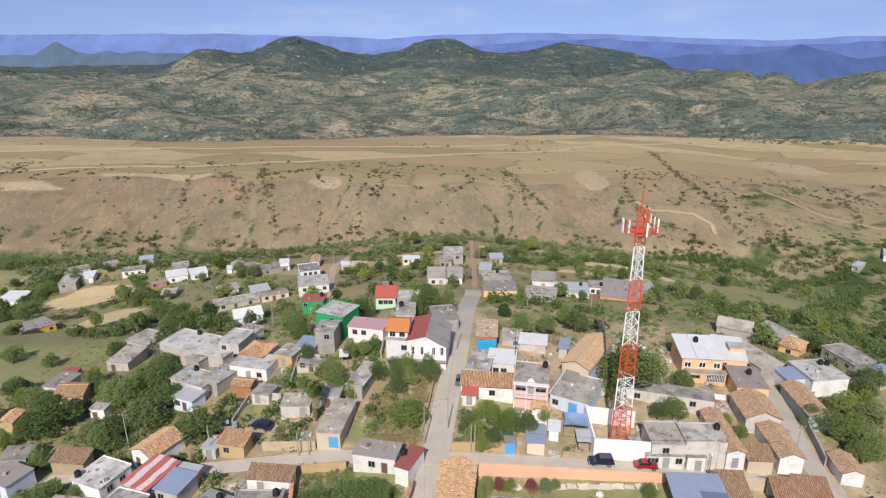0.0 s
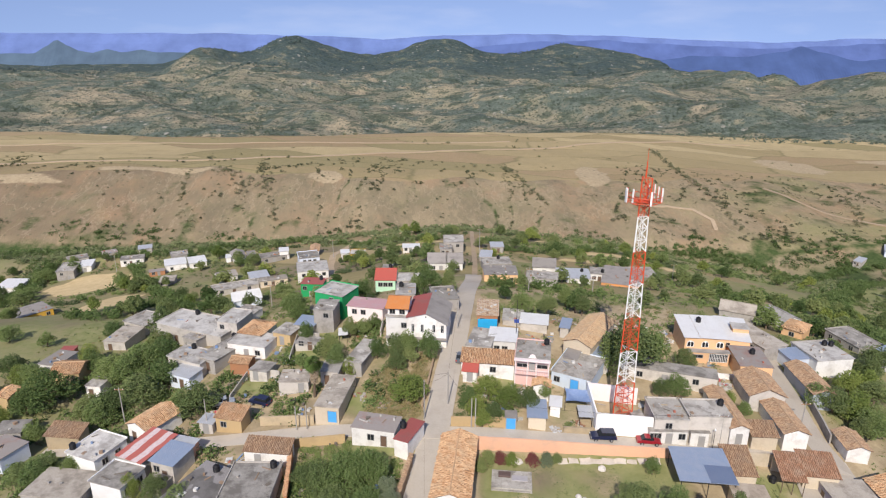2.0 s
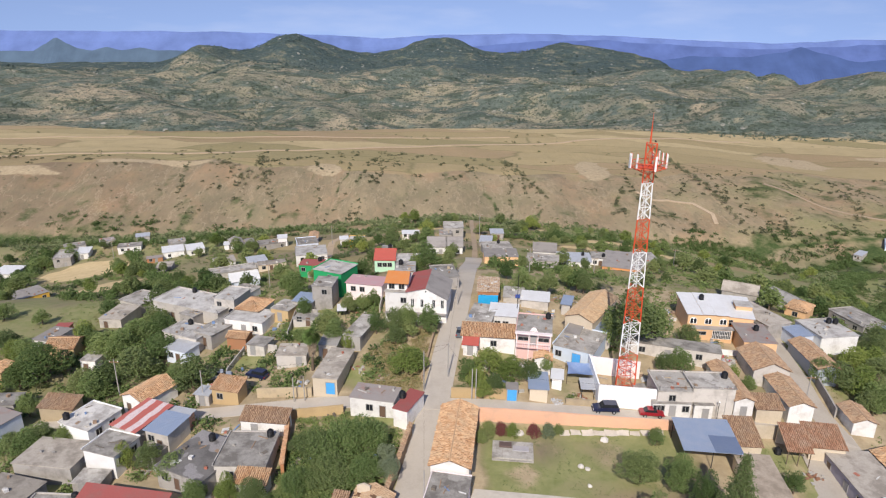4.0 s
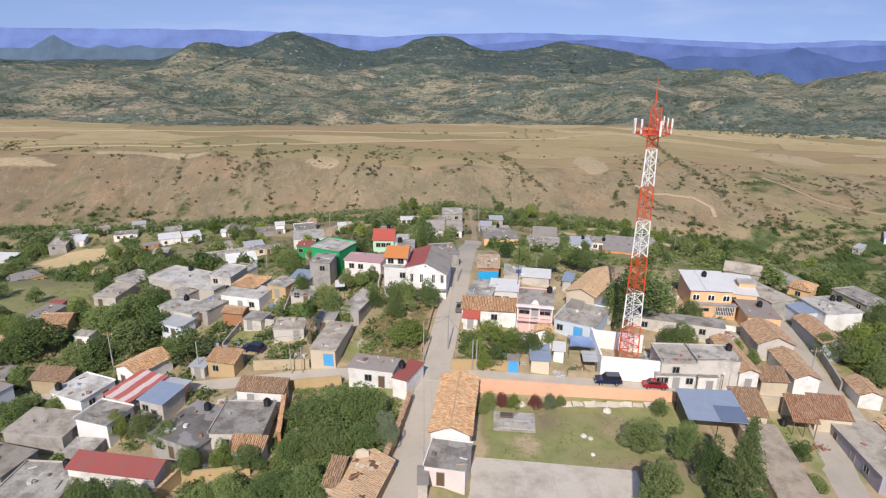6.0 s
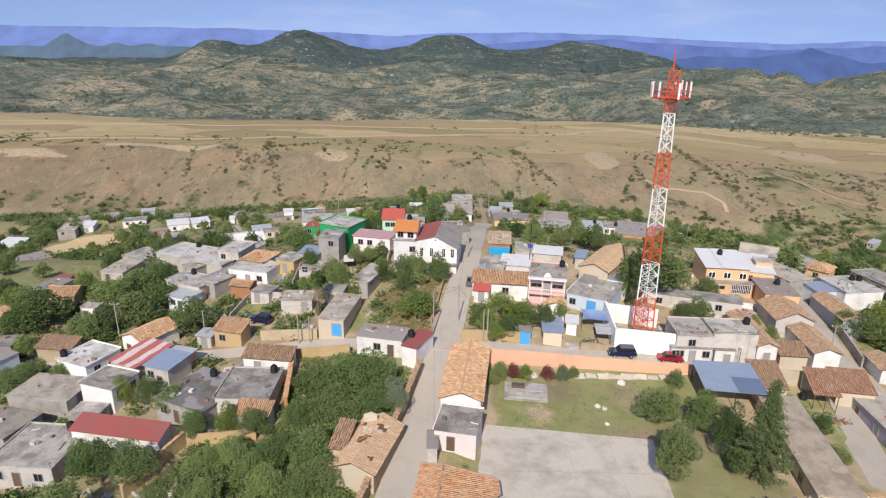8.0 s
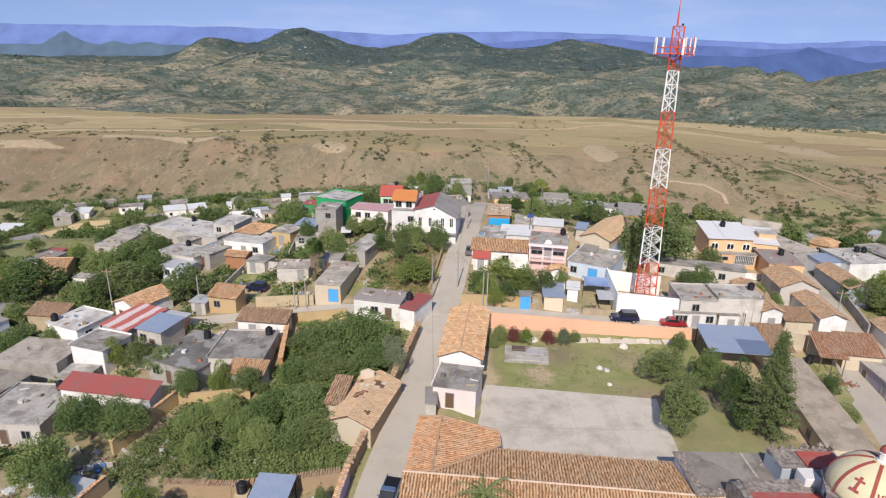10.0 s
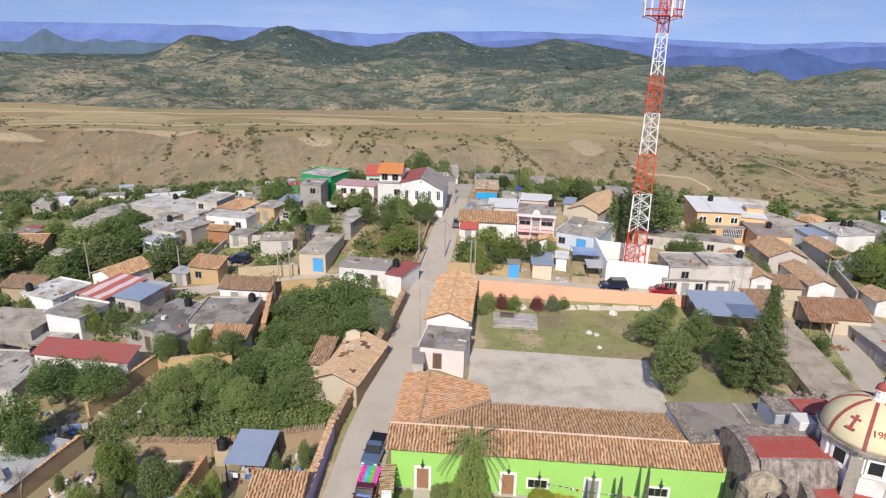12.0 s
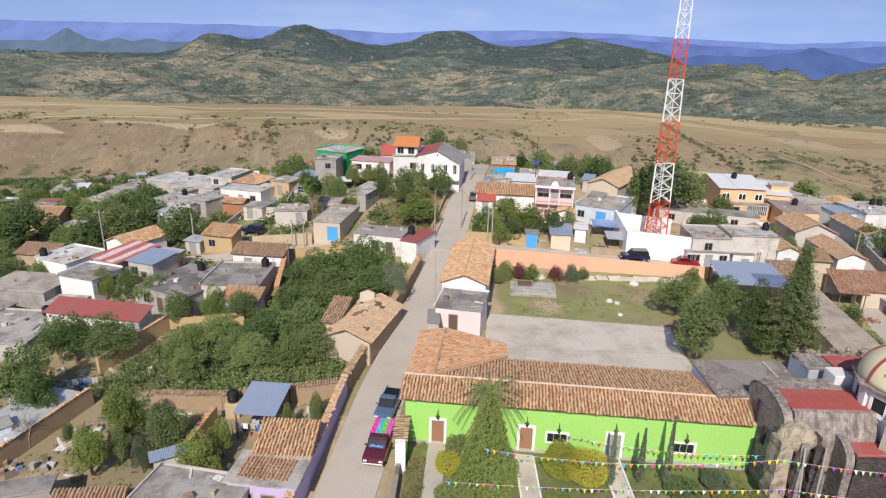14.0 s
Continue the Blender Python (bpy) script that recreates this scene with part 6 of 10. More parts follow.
water_tank(-10.4, 140.8, 9.96, 1.0)
water_tank(-22.0, 52.1, land(-22.0, 52.1) + 1.6, 1.0)
base = thing("masonry_base", pose(-22.0, 52.1, land(-22.0, 52.1)), "rough block base under a water tank", "masonry")
part("base_block", box(-0.7, 0.7, -0.6, 0.6, -0.6, 1.6, 0.04), WALL["sandy"], base)

# ---- the apricot house with the arched windows ----
def apricot_house():
    w, d, h = 8.6, 9.4, 5.1
    e = house_at(57.7, 125.0, -6, w, d, "two-storey apricot house with arched windows and white roof")
    part("wall", box(-w / 2, w / 2, -d / 2, d / 2, -3, h - 0.1, 0.03), WALL["apricot"], e)
    part("porch_wall", box(-w / 2 + 0.8, w / 2 + 0.6, -d / 2 - 1.5, -d / 2 - 0.002, -3, 2.2, 0.03), WALL["apricot"], e)
    # the sheet roof: two shallow planes and a raised middle strip
    for k, (x0, x1, y0, z0, rise) in enumerate(((-w / 2 - 0.4, -1.3, -d / 2 - 0.5, h, 0.9), (-1.25, 1.35, -d / 2 - 0.5, h + 0.05, 0.9), (1.4, w / 2 + 0.3, -d / 2 - 0.5, h, 0.9))):
        bm = box(x0, x1, y0, d / 2 + 0.3, z0 - 0.05, z0)
        for v in bm.verts:
            v.co.z += rise * (v.co.y - y0) / (d + 0.8)
        part("roof_sheet", bm, ROOF["whitesheet"], e)
    for sx in (-1, 1):
        bm = bmesh.new()
        add_prism(bm, [(-d / 2, h - 0.11), (d / 2, h - 0.11), (d / 2, h + 0.85), (-d / 2, h - 0.06)], -0.1, 0.1)
        bmesh.ops.rotate(bm, verts=bm.verts, cent=(0, 0, 0), matrix=Matrix.Rotation(radians(90), 3, "Z"))
        bmesh.ops.translate(bm, verts=bm.verts, vec=(sx * (w / 2 - 0.12), 0, 0))
        part("gable_wall", bm, WALL["apricot"], e)
    # three arched windows above
    for wx in (-3.1, 0.0, 3.1):
        bm = bmesh.new()
        arch = [(-0.75, 0)] + [(-0.75 * math.cos(k * math.pi / 10), 0.85 + 0.6 * math.sin(k * math.pi / 10)) for k in range(11)] + [(0.75, 0)]
        add_prism(bm, arch, -0.09, 0.03)
        win = part("window", bm, WHITE, e, "white arched window frame")
        win.matrix_local = pose(wx, -d / 2, 2.75)
        for px in (-0.34, 0.34):
            bm = bmesh.new()
            add_prism(bm, [(px - 0.28, 0.1), (px - 0.28, 1.0), (px - 0.1, 1.22), (px + 0.1, 1.22), (px + 0.28, 1.0), (px + 0.28, 0.1)], -0.11, -0.07)
            part("pane", bm, GLASS, win, "dark window glass")
    # ground floor: a window, a dark panel for the porch opening's shade, its white grille
    fy = -d / 2 - 1.5
    opening(e, fy, "l", -1.7, 0.9, "front", "apricot")
    part("porch_opening", box(0.7, 4.6, fy - 0.03, fy + 0.04, 0.05, 2.0), GLASS, e, "dark panel standing for the shaded porch opening")
    bm = bmesh.new()
    for k in range(12):
        add_box(bm, 0.72 + 0.345 * k, 0.80 + 0.345 * k, fy - 0.10, fy - 0.04, 0.05, 2.0)
    for z in (0.08, 0.95, 1.95):
        add_box(bm, 0.7, 4.6, fy - 0.115, fy - 0.10, z, z + 0.07)
    part("grille", bm, WHITE, e, "white painted steel grille")
    part("terrace_roof", box(-w / 2 + 0.6, w / 2 + 0.8, fy - 0.2, -d / 2 - 0.01, 2.2, 2.34), ROOF["paleslab"], e)


apricot_house()


# ---- the white gabled house by the street ----
def white_house():
    e = thing("house", pose(-5.9, 118.6, 5.1, 0, 0, -6), "large white gabled house with red and grey roof", "house")
    FOOT.append((-5.9, 124, 8))
    bm = bmesh.new()
    add_prism(bm, [(-1.8, -3), (6.6, -3), (6.6, 5.6), (2.2, 7.9), (-1.8, 6.9)], 0, 11)
    part("wall", bm, WALL["white"], e)
    part("side_wall", box(-6.5, -1.803, 0.4, 9, -3, 6.6, 0.03), WALL["white"], e)
    part("upper_room", box(-6.2, -1.9, 1.2, 7, 6.603, 8.5, 0.03), WALL["white"], e)
    part("roof_slope", slope_deck([[(2.2, -0.35, 8.05), (2.2, 11.3, 8.05), (-2.1, 11.3, 6.95), (-2.1, -0.35, 6.95)]], 0.1), ROOF["redslab"], e, "faded red roof plane")
    part("roof_slope", slope_deck([[(6.95, -0.35, 5.55), (6.95, 11.3, 5.55), (2.203, 11.3, 8.05), (2.203, -0.35, 8.05)]], 0.1), ROOF["asbestos"], e, "grey sheet roof plane")
    part("upper_roof", slope_deck([[(-6.7, 0.5, 8.45), (-1.5, 0.5, 8.45), (-1.7, 4.2, 9.9), (-6.5, 4.2, 9.9)], [(-1.5, 7.6, 8.6), (-6.7, 7.6, 8.6), (-6.5, 4.203, 9.9), (-1.7, 4.203, 9.9)]], 0.12), tiles("bright_orange_tile", (0.60, 0.225, 0.06), (0.46, 0.16, 0.05), (0.50, 0.24, 0.10)), e, "bright orange tiled roof")
    part("terrace", box(-6.7, -1.9, 0.15, 1.19, 6.603, 6.75), ROOF["slab"], e)
    for x in (-5.2, -3.1):
        opening(e, 1.2, "w", x, 7.0, "front", "white")
    opening(e, 0.4, "w", -2.6, 4.2, "front", "white")
    for x in (-0.6, 1.4, 3.9, 5.7):
        ww = part("window", box(x - 0.28, x + 0.28, -0.03, 0.05, 3.6, 5.3), GLASS, e, "tall narrow dark window")
        part("window_frame", box(x - 0.03, x + 0.03, -0.05, -0.032, 3.6, 5.3), WHITE, ww)
        part("window_sill", box(x - 0.38, x + 0.38, -0.12, -0.001, 3.48, 3.6), WHITE, ww)
    # solid dark discs stand in for the shade inside vent and arches
    part("vent", lathe([(0.16, 0), (0.16, 0.04)], 10), GLASS, e).matrix_local = pose(2.2, -0.01, 7.1, 90)
    for k in range(4):
        part("arch", lathe([(0.9, 0), (0.9, 0.05)], 16), IRON, e, "dark disc in place of a shaded arched opening").matrix_local = pose(-5.3 + k * 2.3, -0.012 if k > 1 else 0.39, 0.9, 90)
    part("canopy", box(-6.5, 6.6, -0.9, -0.04, 2.2, 2.32), ROOF["asbestos"], e)


white_house()


# ---- the long green hall and its garden ----
def green_hall():
    """Local x runs along the front from the street corner, y to the back; z from the garden floor."""
    e = thing("green_hall", pose(-4.7, 47.3, -1.3, 0, 0, -5.2), "long lime green hall with clay tiled roof", "building")
    FOOT.append((3, 50, 6)), FOOT.append((10, 49, 6)), FOOT.append((17, 49, 6)), FOOT.append((23, 48, 6)), FOOT.append((0, 56, 6))
    L, h, ridge_y, back_y, top = 30.0, 4.75, 2.15, 7.95, 5.75
    bm = bmesh.new()
    add_prism(bm, [(0, -3), (back_y, -3), (back_y, 4.3), (ridge_y, top - 0.12), (0, h)], 0, L)
    bmesh.ops.rotate(bm, verts=bm.verts, cent=(0, 0, 0), matrix=Matrix.Rotation(radians(90), 3, "Z"))
    for v in bm.verts:
        v.co.x += L
        if v.co.z > 5.5:
            v.co.x = min(max(v.co.x, 2.4), L - 0.1)
    part("wall", bm, WALL["lime"], e)
    part("plinth", box(0.2, L, -0.06, -0.002, -3, 0.35), surface("grey_plinth", (0.42, 0.40, 0.34), (0.3, 0.3, 0.22), 0.6), e)
    fy, fz = -0.55, h + 0.05
    part("roof", slope_deck([[(-0.5, fy, fz), (L - 0.3, fy, fz), (L + 0.1, ridge_y, top), (-0.5, ridge_y, top)], [(27.1, back_y + 0.5, 4.5), (6.3, back_y + 0.5, 4.5), (2.0, ridge_y, top), (27.1, ridge_y, top)]]), CLAYBED, e)
    su, rise = ridge_y - fy, top - fz
    s = math.hypot(su, rise)
    sb, db = back_y + 0.5 - ridge_y, top - 4.5
    r = math.hypot(sb, db)
    tagged(part("roof_tiles", tile_field([((-0.5, fy, fz), (1, 0, 0), (0, su / s, rise / s), L + 0.2, s, 0.0, -0.14), ((27.1, back_y + 0.5, 4.5), (-1, 0, 0), (0, -sb / r, db / r), 24.9, r, 0, 0)], 0.30, 0.42, 5), ROOF["tile"], e, "orange-brown clay barrel tiles in straight columns"), kind="stuff")
    part("ridge_cap", tube((-0.5, ridge_y, top + 0.08), (L + 0.1, ridge_y, top + 0.07), 0.11, sides=8), surface("ridge_mortar", (0.60, 0.46, 0.35), (0.44, 0.29, 0.19), 0.8, 2), e, "pale mortared ridge")
    # wing along the street
    ez, wt = 4.7, top + 0.05
    r0, r1, low_r, far_r, far_l = Vector((2.3, 2.3, wt)), Vector((2.4, 11.7, wt)), Vector((9.0, 9.1, 4.5)), Vector((8.7, 11.4, 4.6)), Vector((-0.4, 12.95, ez))
    near_l = Vector((-0.5, 0.2, ez + 0.05))
    part("wing_wall", box(0.05, 6.3, back_y - 1, 11.9, -3, 4.5, 0.02), WALL["peach"], e)
    faces3 = [[far_l, near_l, r0, r1], [low_r, far_r, r1, r0], [far_r, far_l, r1]]
    part("wing_roof", slope_deck(faces3), CLAYBED, e)
    tagged(part("wing_tiles", tile_polys([[Vector(q) + Vector((0, 0, 0.02)) for q in f] for f in faces3], 0.30, 0.42, 8), ROOF["tilepatch"], e, "orange clay tiles on the street wing"), kind="stuff")
    for p0, p1 in ((r0, r1), (r1, far_l), (r1, far_r), (r0, low_r)):
        part("hip_cap", tube(p0 + Vector((0, 0, 0.09)), p1 + Vector((0, 0, 0.09)), 0.13), ROOF["oldtile"], e)
    for x in (2.95, 10.85, 18.5):
        d = part("door", box(x - 0.55, x + 0.55, -0.02, 0.02, 0.25, 2.55, 0.0), WOOD if x < 12 else GREYDOOR, e, "brown wooden door" if x < 12 else "weathered grey door")
        bm = bmesh.new()
        add_box(bm, x - 0.8, x - 0.551, -0.07, -0.003, 0.2, 2.8)
        add_box(bm, x + 0.551, x + 0.8, -0.07, -0.003, 0.2, 2.8)
        add_box(bm, x - 0.8, x + 0.8, -0.072, -0.003, 2.551, 2.82)
        part("door_frame", bm, WHITE, d)
        lamp(e, x, 3.15)
    for x in (13.55, 24.4):
        bm = bmesh.new()
        for x0, x1, z0, z1 in ((-1.05, 1.05, 1.15, 1.32), (-1.05, 1.05, 2.18, 2.36), (-1.05, -0.86, 1.321, 2.179), (0.86, 1.05, 1.321, 2.179)):
            add_box(bm, x + x0, x + x1, -0.08, -0.003, z0, z1)
        w = part("window", bm, WHITE, e, "wide white framed window")
        for k in range(3):
            part("pane", box(x - 0.84 + k * 0.57, x - 0.32 + k * 0.57, -0.02, 0.01, 1.33, 2.17), GLASS, w)
        part("grille", grille(x - 0.86, x + 0.86, 1.321, 2.179, -0.05), IRON, w)
        lamp(e, x + 0.1, 2.75)


def grille(x0, x1, z0, z1, y):
    bm = bmesh.new()
    n = 6
    for k in range(n):
        x = x0 + (k + 0.5) * (x1 - x0) / n
        add_tube(bm, (x, y, z0), (x, y, z1), 0.018, sides=4)
    add_tube(bm, (x0, y, (z0 + z1) / 2), (x1, y, (z0 + z1) / 2), 0.018, sides=4)
    return bm


def lamp(parent, x, z):
    a = part("wall_lamp", tube((x, 0, z + 0.5), (x, -0.35, z + 0.3), 0.025), IRON, parent, "black iron wall lantern")
    bm = lathe([(0.06, -0.28), (0.17, 0.0), (0.19, 0.03), (0.05, 0.2), (0.02, 0.55)], 8)
    part("lantern", bm, IRON, a).matrix_local = pose(x, -0.35, z)


green_hall()


def rough_edge(w, d, t, seed):
    """A slab with a broken outline."""
    rng = random.Random(seed)
    bm = bmesh.new()
    rim = [(-w / 2, -d / 2), (0, -d / 2), (w / 2, -d / 2), (w / 2, 0), (w / 2, d / 2), (0, d / 2), (-w / 2, d / 2), (-w / 2, 0)]
    rim = [(x + rng.uniform(-0.14, 0.14), y + rng.uniform(-0.14, 0.14)) for x, y in rim]
    a, b = [bm.verts.new((x, y, t)) for x, y in rim], [bm.verts.new((x, y, 0)) for x, y in rim]
    bm.faces.new(a)
    bm.faces.new(b[::-1])
    for i in range(len(rim)):
        j = (i + 1) % len(rim)
        bm.faces.new((a[j], a[i], b[i], b[j]))
    return bm


def pad(name, corners, z, thick, material, label, category):
    bm = bmesh.new()
    a = [bm.verts.new((x, y, z)) for x, y in corners]
    b = [bm.verts.new((x, y, z - thick)) for x, y in corners]
    bm.faces.new(a)
    bm.faces.new(b[::-1])
    for i in range(len(a)):
        j = (i + 1) % len(a)
        bm.faces.new((a[j], a[i], b[i], b[j]))
    return tagged(part(name, bm, material), label, category, kind="structure")


pad("pavement_court", ((4.7, 74.3), (27.35, 71.6), (26.4, 60), (25.4, 52.0), (3.4, 55.0), (3.0, 69.5)), -0.72, 1.5, COURT, "bare concrete court beside the lawn", "court")
for k in range(3):
    tagged(part("pavement_joint", box(9.5 + 5.8 * k, 9.54 + 5.8 * k, 56.5, 71.6, -0.75, -0.714), plain("joint_tar", (0.36, 0.33, 0.30))), "dark joint in the court", "joint", kind="structure")
tagged(part("pavement_joint", box(5.0, 27.0, 64.5, 64.54, -0.75, -0.713), plain("joint_fill", (0.36, 0.33, 0.30))), "dark joint in the court", "joint", kind="structure")
pad("ground_garden", ((-4.6, 47.2), (25, 44.5), (30, 30), (-4.5, 30)), -1.25, 1.5, surface("garden_soil_grass", (0.165, 0.185, 0.07), (0.34, 0.285, 0.18), 0.9, 0.5, 5, 1.0, 0.05), "patchy grass garden in front of the hall", "garden")
for x0, x1 in ((5.1, 6.7), (12.6, 14.2)):
    pad("pavement_path", ((x0, 46.3 - 0.09 * x0), (x1, 46.3 - 0.09 * x1), (x1 + 0.2, 30), (x0 + 0.2, 30)), -1.18, 0.3, COURT, "pale concrete garden path", "path")
    for xe in (x0, x1):
        tagged(part("kerb", box(xe - 0.07, xe + 0.07, 33, 45.3, -1.25, -0.98), WHITE), "white painted path edging", "kerb", kind="structure")
pad("pavement_side", ((-2.6, 47.0), (-1.0, 46.9), (-1.6, 33), (-3.2, 33)), -1.19, 0.3, COURT, "narrow concrete path by the hall", "path")


# ---- pale broken slabs along the foot of the garden wall ----
slab_rng = random.Random(61)
for k in range(9):
    x = 20.5 + 2.0 * k
    e = thing("concrete_slab", pose(x, 88.2, land(x, 88.0) + 0.12, slab_rng.uniform(14, 26), slab_rng.uniform(-4, 4), slab_rng.uniform(-6, 6)), "pale broken concrete slab leaning on a wall", "slab", "slabs along the garden wall")
    part("slab", rough_edge(slab_rng.uniform(1.5, 2.1), slab_rng.uniform(0.9, 1.4), 0.14, 70 + k), COURT, e)


# ---- walls ----
def garden_wall(name, line, h, material, label, thick=0.35, coping=None, drop=1.6, base=None):
    """A wall that steps along the land; coping: clay tiles on top."""
    e = tagged(new(name), label, "wall", kind="structure")
    bm, tops = bmesh.new(), []
    for (xa, ya), (xb, yb) in zip(line, line[1:]):
        run = math.hypot(xb - xa, yb - ya)
        k = max(1, int(run / 4))
        for i in range(k):
            p = [(xa + (xb - xa) * (i + s) / k, ya + (yb - ya) * (i + s) / k) for s in (0, 1)]
            z = [(land(*q) if base is None else base) for q in p]
            ux, uy = (yb - ya) / run * thick / 2, -(xb - xa) / run * thick / 2
            lo = [bm.verts.new((q[0] + s * ux, q[1] + s * uy, zz - drop)) for q, zz in zip(p, z) for s in (-1, 1)]
            hi = [bm.verts.new((q[0] + s * ux, q[1] + s * uy, zz + h)) for q, zz in zip(p, z) for s in (-1, 1)]
            bm.faces.new((hi[0], hi[1], hi[3], hi[2]))
            for a, b in ((0, 1), (1, 3), (3, 2), (2, 0)):
                bm.faces.new((lo[a], lo[b], hi[b], hi[a]))
            tops.append((p, z))
            FOOT.append((p[0][0], p[0][1], 0.6))
    bmesh.ops.recalc_face_normals(bm, faces=bm.faces)
    part("wall_body", bm, material, e)
    if coping:
        patches = []
        for p, z in tops:
            u = Vector((p[1][0] - p[0][0], p[1][1] - p[0][1], z[1] - z[0]))
            n = u.length
            u.normalize()
            side = Vector((u.y, -u.x, 0)).normalized()
            v = (-side + Vector((0, 0, 0.35))).normalized()
            o = Vector((p[0][0], p[0][1], z[0] + h - 0.02)) + side * (thick / 2 + 0.12)
            patches.append((o, u, v, n, thick + 0.24, 0, 0))
        tagged(part("coping_tiles", tile_field(patches, 0.28, 0.3, 3), coping, e, "clay tiles along the wall top"), kind="stuff")
    return e


garden_wall("wall_street", [(-11.2, 54.5), (-9.6, 62.5), (-7.3, 73.5), (-5.2, 84)], 2.3, WALL["adobe"], "brown adobe wall along the street", 0.45, ROOF["oldtile"])
garden_wall("wall_lilac", [(-13.2, 36), (-12.5, 42), (-11.3, 54.4)], 2.3, WALL["lilac"], "lilac painted wall with tile coping", 0.4, ROOF["tile"])
garden_wall("wall_lot_north", [(-26.2, 90.2), (-17, 90.2)], 1.7, WALL["ochre"], "ochre adobe lot wall")
garden_wall("wall_lot_west", [(-26.2, 90), (-25.3, 84), (-24.4, 77.2)], 2.0, WALL["brick"], "crumbling brick lot wall", 0.5, ROOF["tilepatch"])
garden_wall("wall_lot_south", [(-31.2, 54.2), (-23.5, 53.2), (-17.5, 53.6), (-12, 54.3)], 1.7, WALL["adobe"], "brown adobe wall with rounded top", 0.4, ROOF["oldtile"])
garden_wall("wall_lot_side", [(-36.9, 71.2), (-39, 66), (-40.8, 61.4)], 2.0, WALL["ochre"], "low ochre wall with tile coping", 0.4, ROOF["tile"])
garden_wall("wall_lot_back", [(-36.6, 71), (-27, 71.2)], 1.6, WALL["ochre"], "ochre adobe wall between gardens", 0.4)
garden_wall("wall_yard", [(-38.2, 55.4), (-40.2, 50), (-42.6, 43.5)], 1.9, WALL["adobe"], "brown brick yard wall with clay tile coping", 0.4, ROOF["tile"])
garden_wall("wall_yard_east", [(-23.4, 51), (-24.2, 45.6)], 1.8, WALL["ochre"], "adobe yard wall with tile coping", 0.4, ROOF["tilepatch"])
garden_wall("wall_corner", [(1.4, 93.5), (6.5, 93.4), (12.4, 93.6)], 1.9, WALL["ochre"], "ochre wall round a planted lot", 0.35)
garden_wall("wall_ochre_lane", [(-34, 97.6), (-23.6, 96.2)], 1.9, WALL["sandy"], "weathered sandy wall beside the lane", 0.3)
garden_wall("wall_block", [(-41, 115.5), (-34, 112.4)], 1.9, WALL["pale"], "pale concrete block wall", 0.2)
garden_wall("wall_plot", [(-41.6, 115), (-42.7, 106.8)], 1.3, WALL["pale"], "low pale block wall of a grass plot", 0.2)
garden_wall("wall_plot_side", [(-33.6, 127.5), (-33.2, 118)], 1.6, WALL["grey"], "grey block wall between yards", 0.2)
garden_wall("wall_plot_back", [(-34, 128.2), (-28.2, 126)], 1.8, WALL["pale"], "pale grey block wall behind a grass plot", 0.2)
garden_wall("wall_lot_street", [(-1.6, 116), (-2.9, 105), (-3.9, 98)], 1.0, WALL["adobe"], "low crumbling wall along the vacant lot", 0.35)
garden_wall("wall_porch", [(-13.9, 128.4), (-14.0, 124)], 1.8, WALL["pale"], "short grey wall beside the white house", 0.2)
garden_wall("wall_terracotta", [(5.6, 89.6), (20, 89.5), (39.6, 89.2)], 1.8, WALL["terracotta"], "long terracotta painted garden wall", 0.3)
garden_wall("wall_dirt_yard", [(21.6, 93.4), (27.1, 93.5)], 1.1, WALL["sandy"], "low crumbling adobe wall before a dirt yard", 0.35)
garden_wall("wall_mast", [(27.4, 93.6), (37.4, 93.4)], 4.3, WALL["limewash"], "tall white compound wall round the mast", 0.25)
garden_wall("wall_mast_side", [(27.4, 93.7), (27.6, 103)], 4.0, WALL["limewash"], "white compound side wall", 0.25)
garden_wall("wall_mast_back", [(27.6, 103), (37.2, 102.4)], 3.6, WALL["palepink"], "pale back wall of the mast compound", 0.25)
garden_wall("wall_lane_east", [(71.1, 95.4), (71.9, 99.2), (72.5, 103), (73.1, 105.4)], 2.0, WALL["grey"], "dark block wall along the lane", 0.3)
garden_wall("wall_terrace", [(52.6, 113.6), (61.0, 113.4)], 1.2, WALL["white"], "white terrace wall with clutter before the apricot house", 0.25)
garden_wall("wall_cream", [(50, 88.2), (57.8, 88.4)], 2.6, WALL["cream"], "cream courtyard wall", 0.3)
garden_wall("wall_yellow", [(50, 62), (64, 63)], 2.0, WALL["cream"], "yellow wall with tile coping", 0.3, ROOF["tile"])
garden_wall("wall_ditch", [(-5.2, 36), (-4.9, 46)], 0.9, WALL["stone"], "low rough stone wall by the street", 0.4, base=-1.3)
# white gate pillar with its tiled top
gate = thing("gate_wall", pose(-4.75, 46.3, -1.3, 0, 0, 0), "white and green gate wall with tiled top", "wall")
part("pillar", box(-0.5, 0.35, -3.2, -2.9, -0.5, 3.1), WHITE, gate)
part("wall_body", box(-0.45, 0.3, -2.899, 0.5, -0.5, 2.9), WALL["lime"], gate)
tagged(part("coping_tiles", tile_field([((-0.75, -3.3, 3.12), (0, 1, 0), (0.96, 0, 0.0), 3.9, 1.3, 0, 0)], 0.25, 0.42, 4), ROOF["oldtile"], gate), kind="stuff")


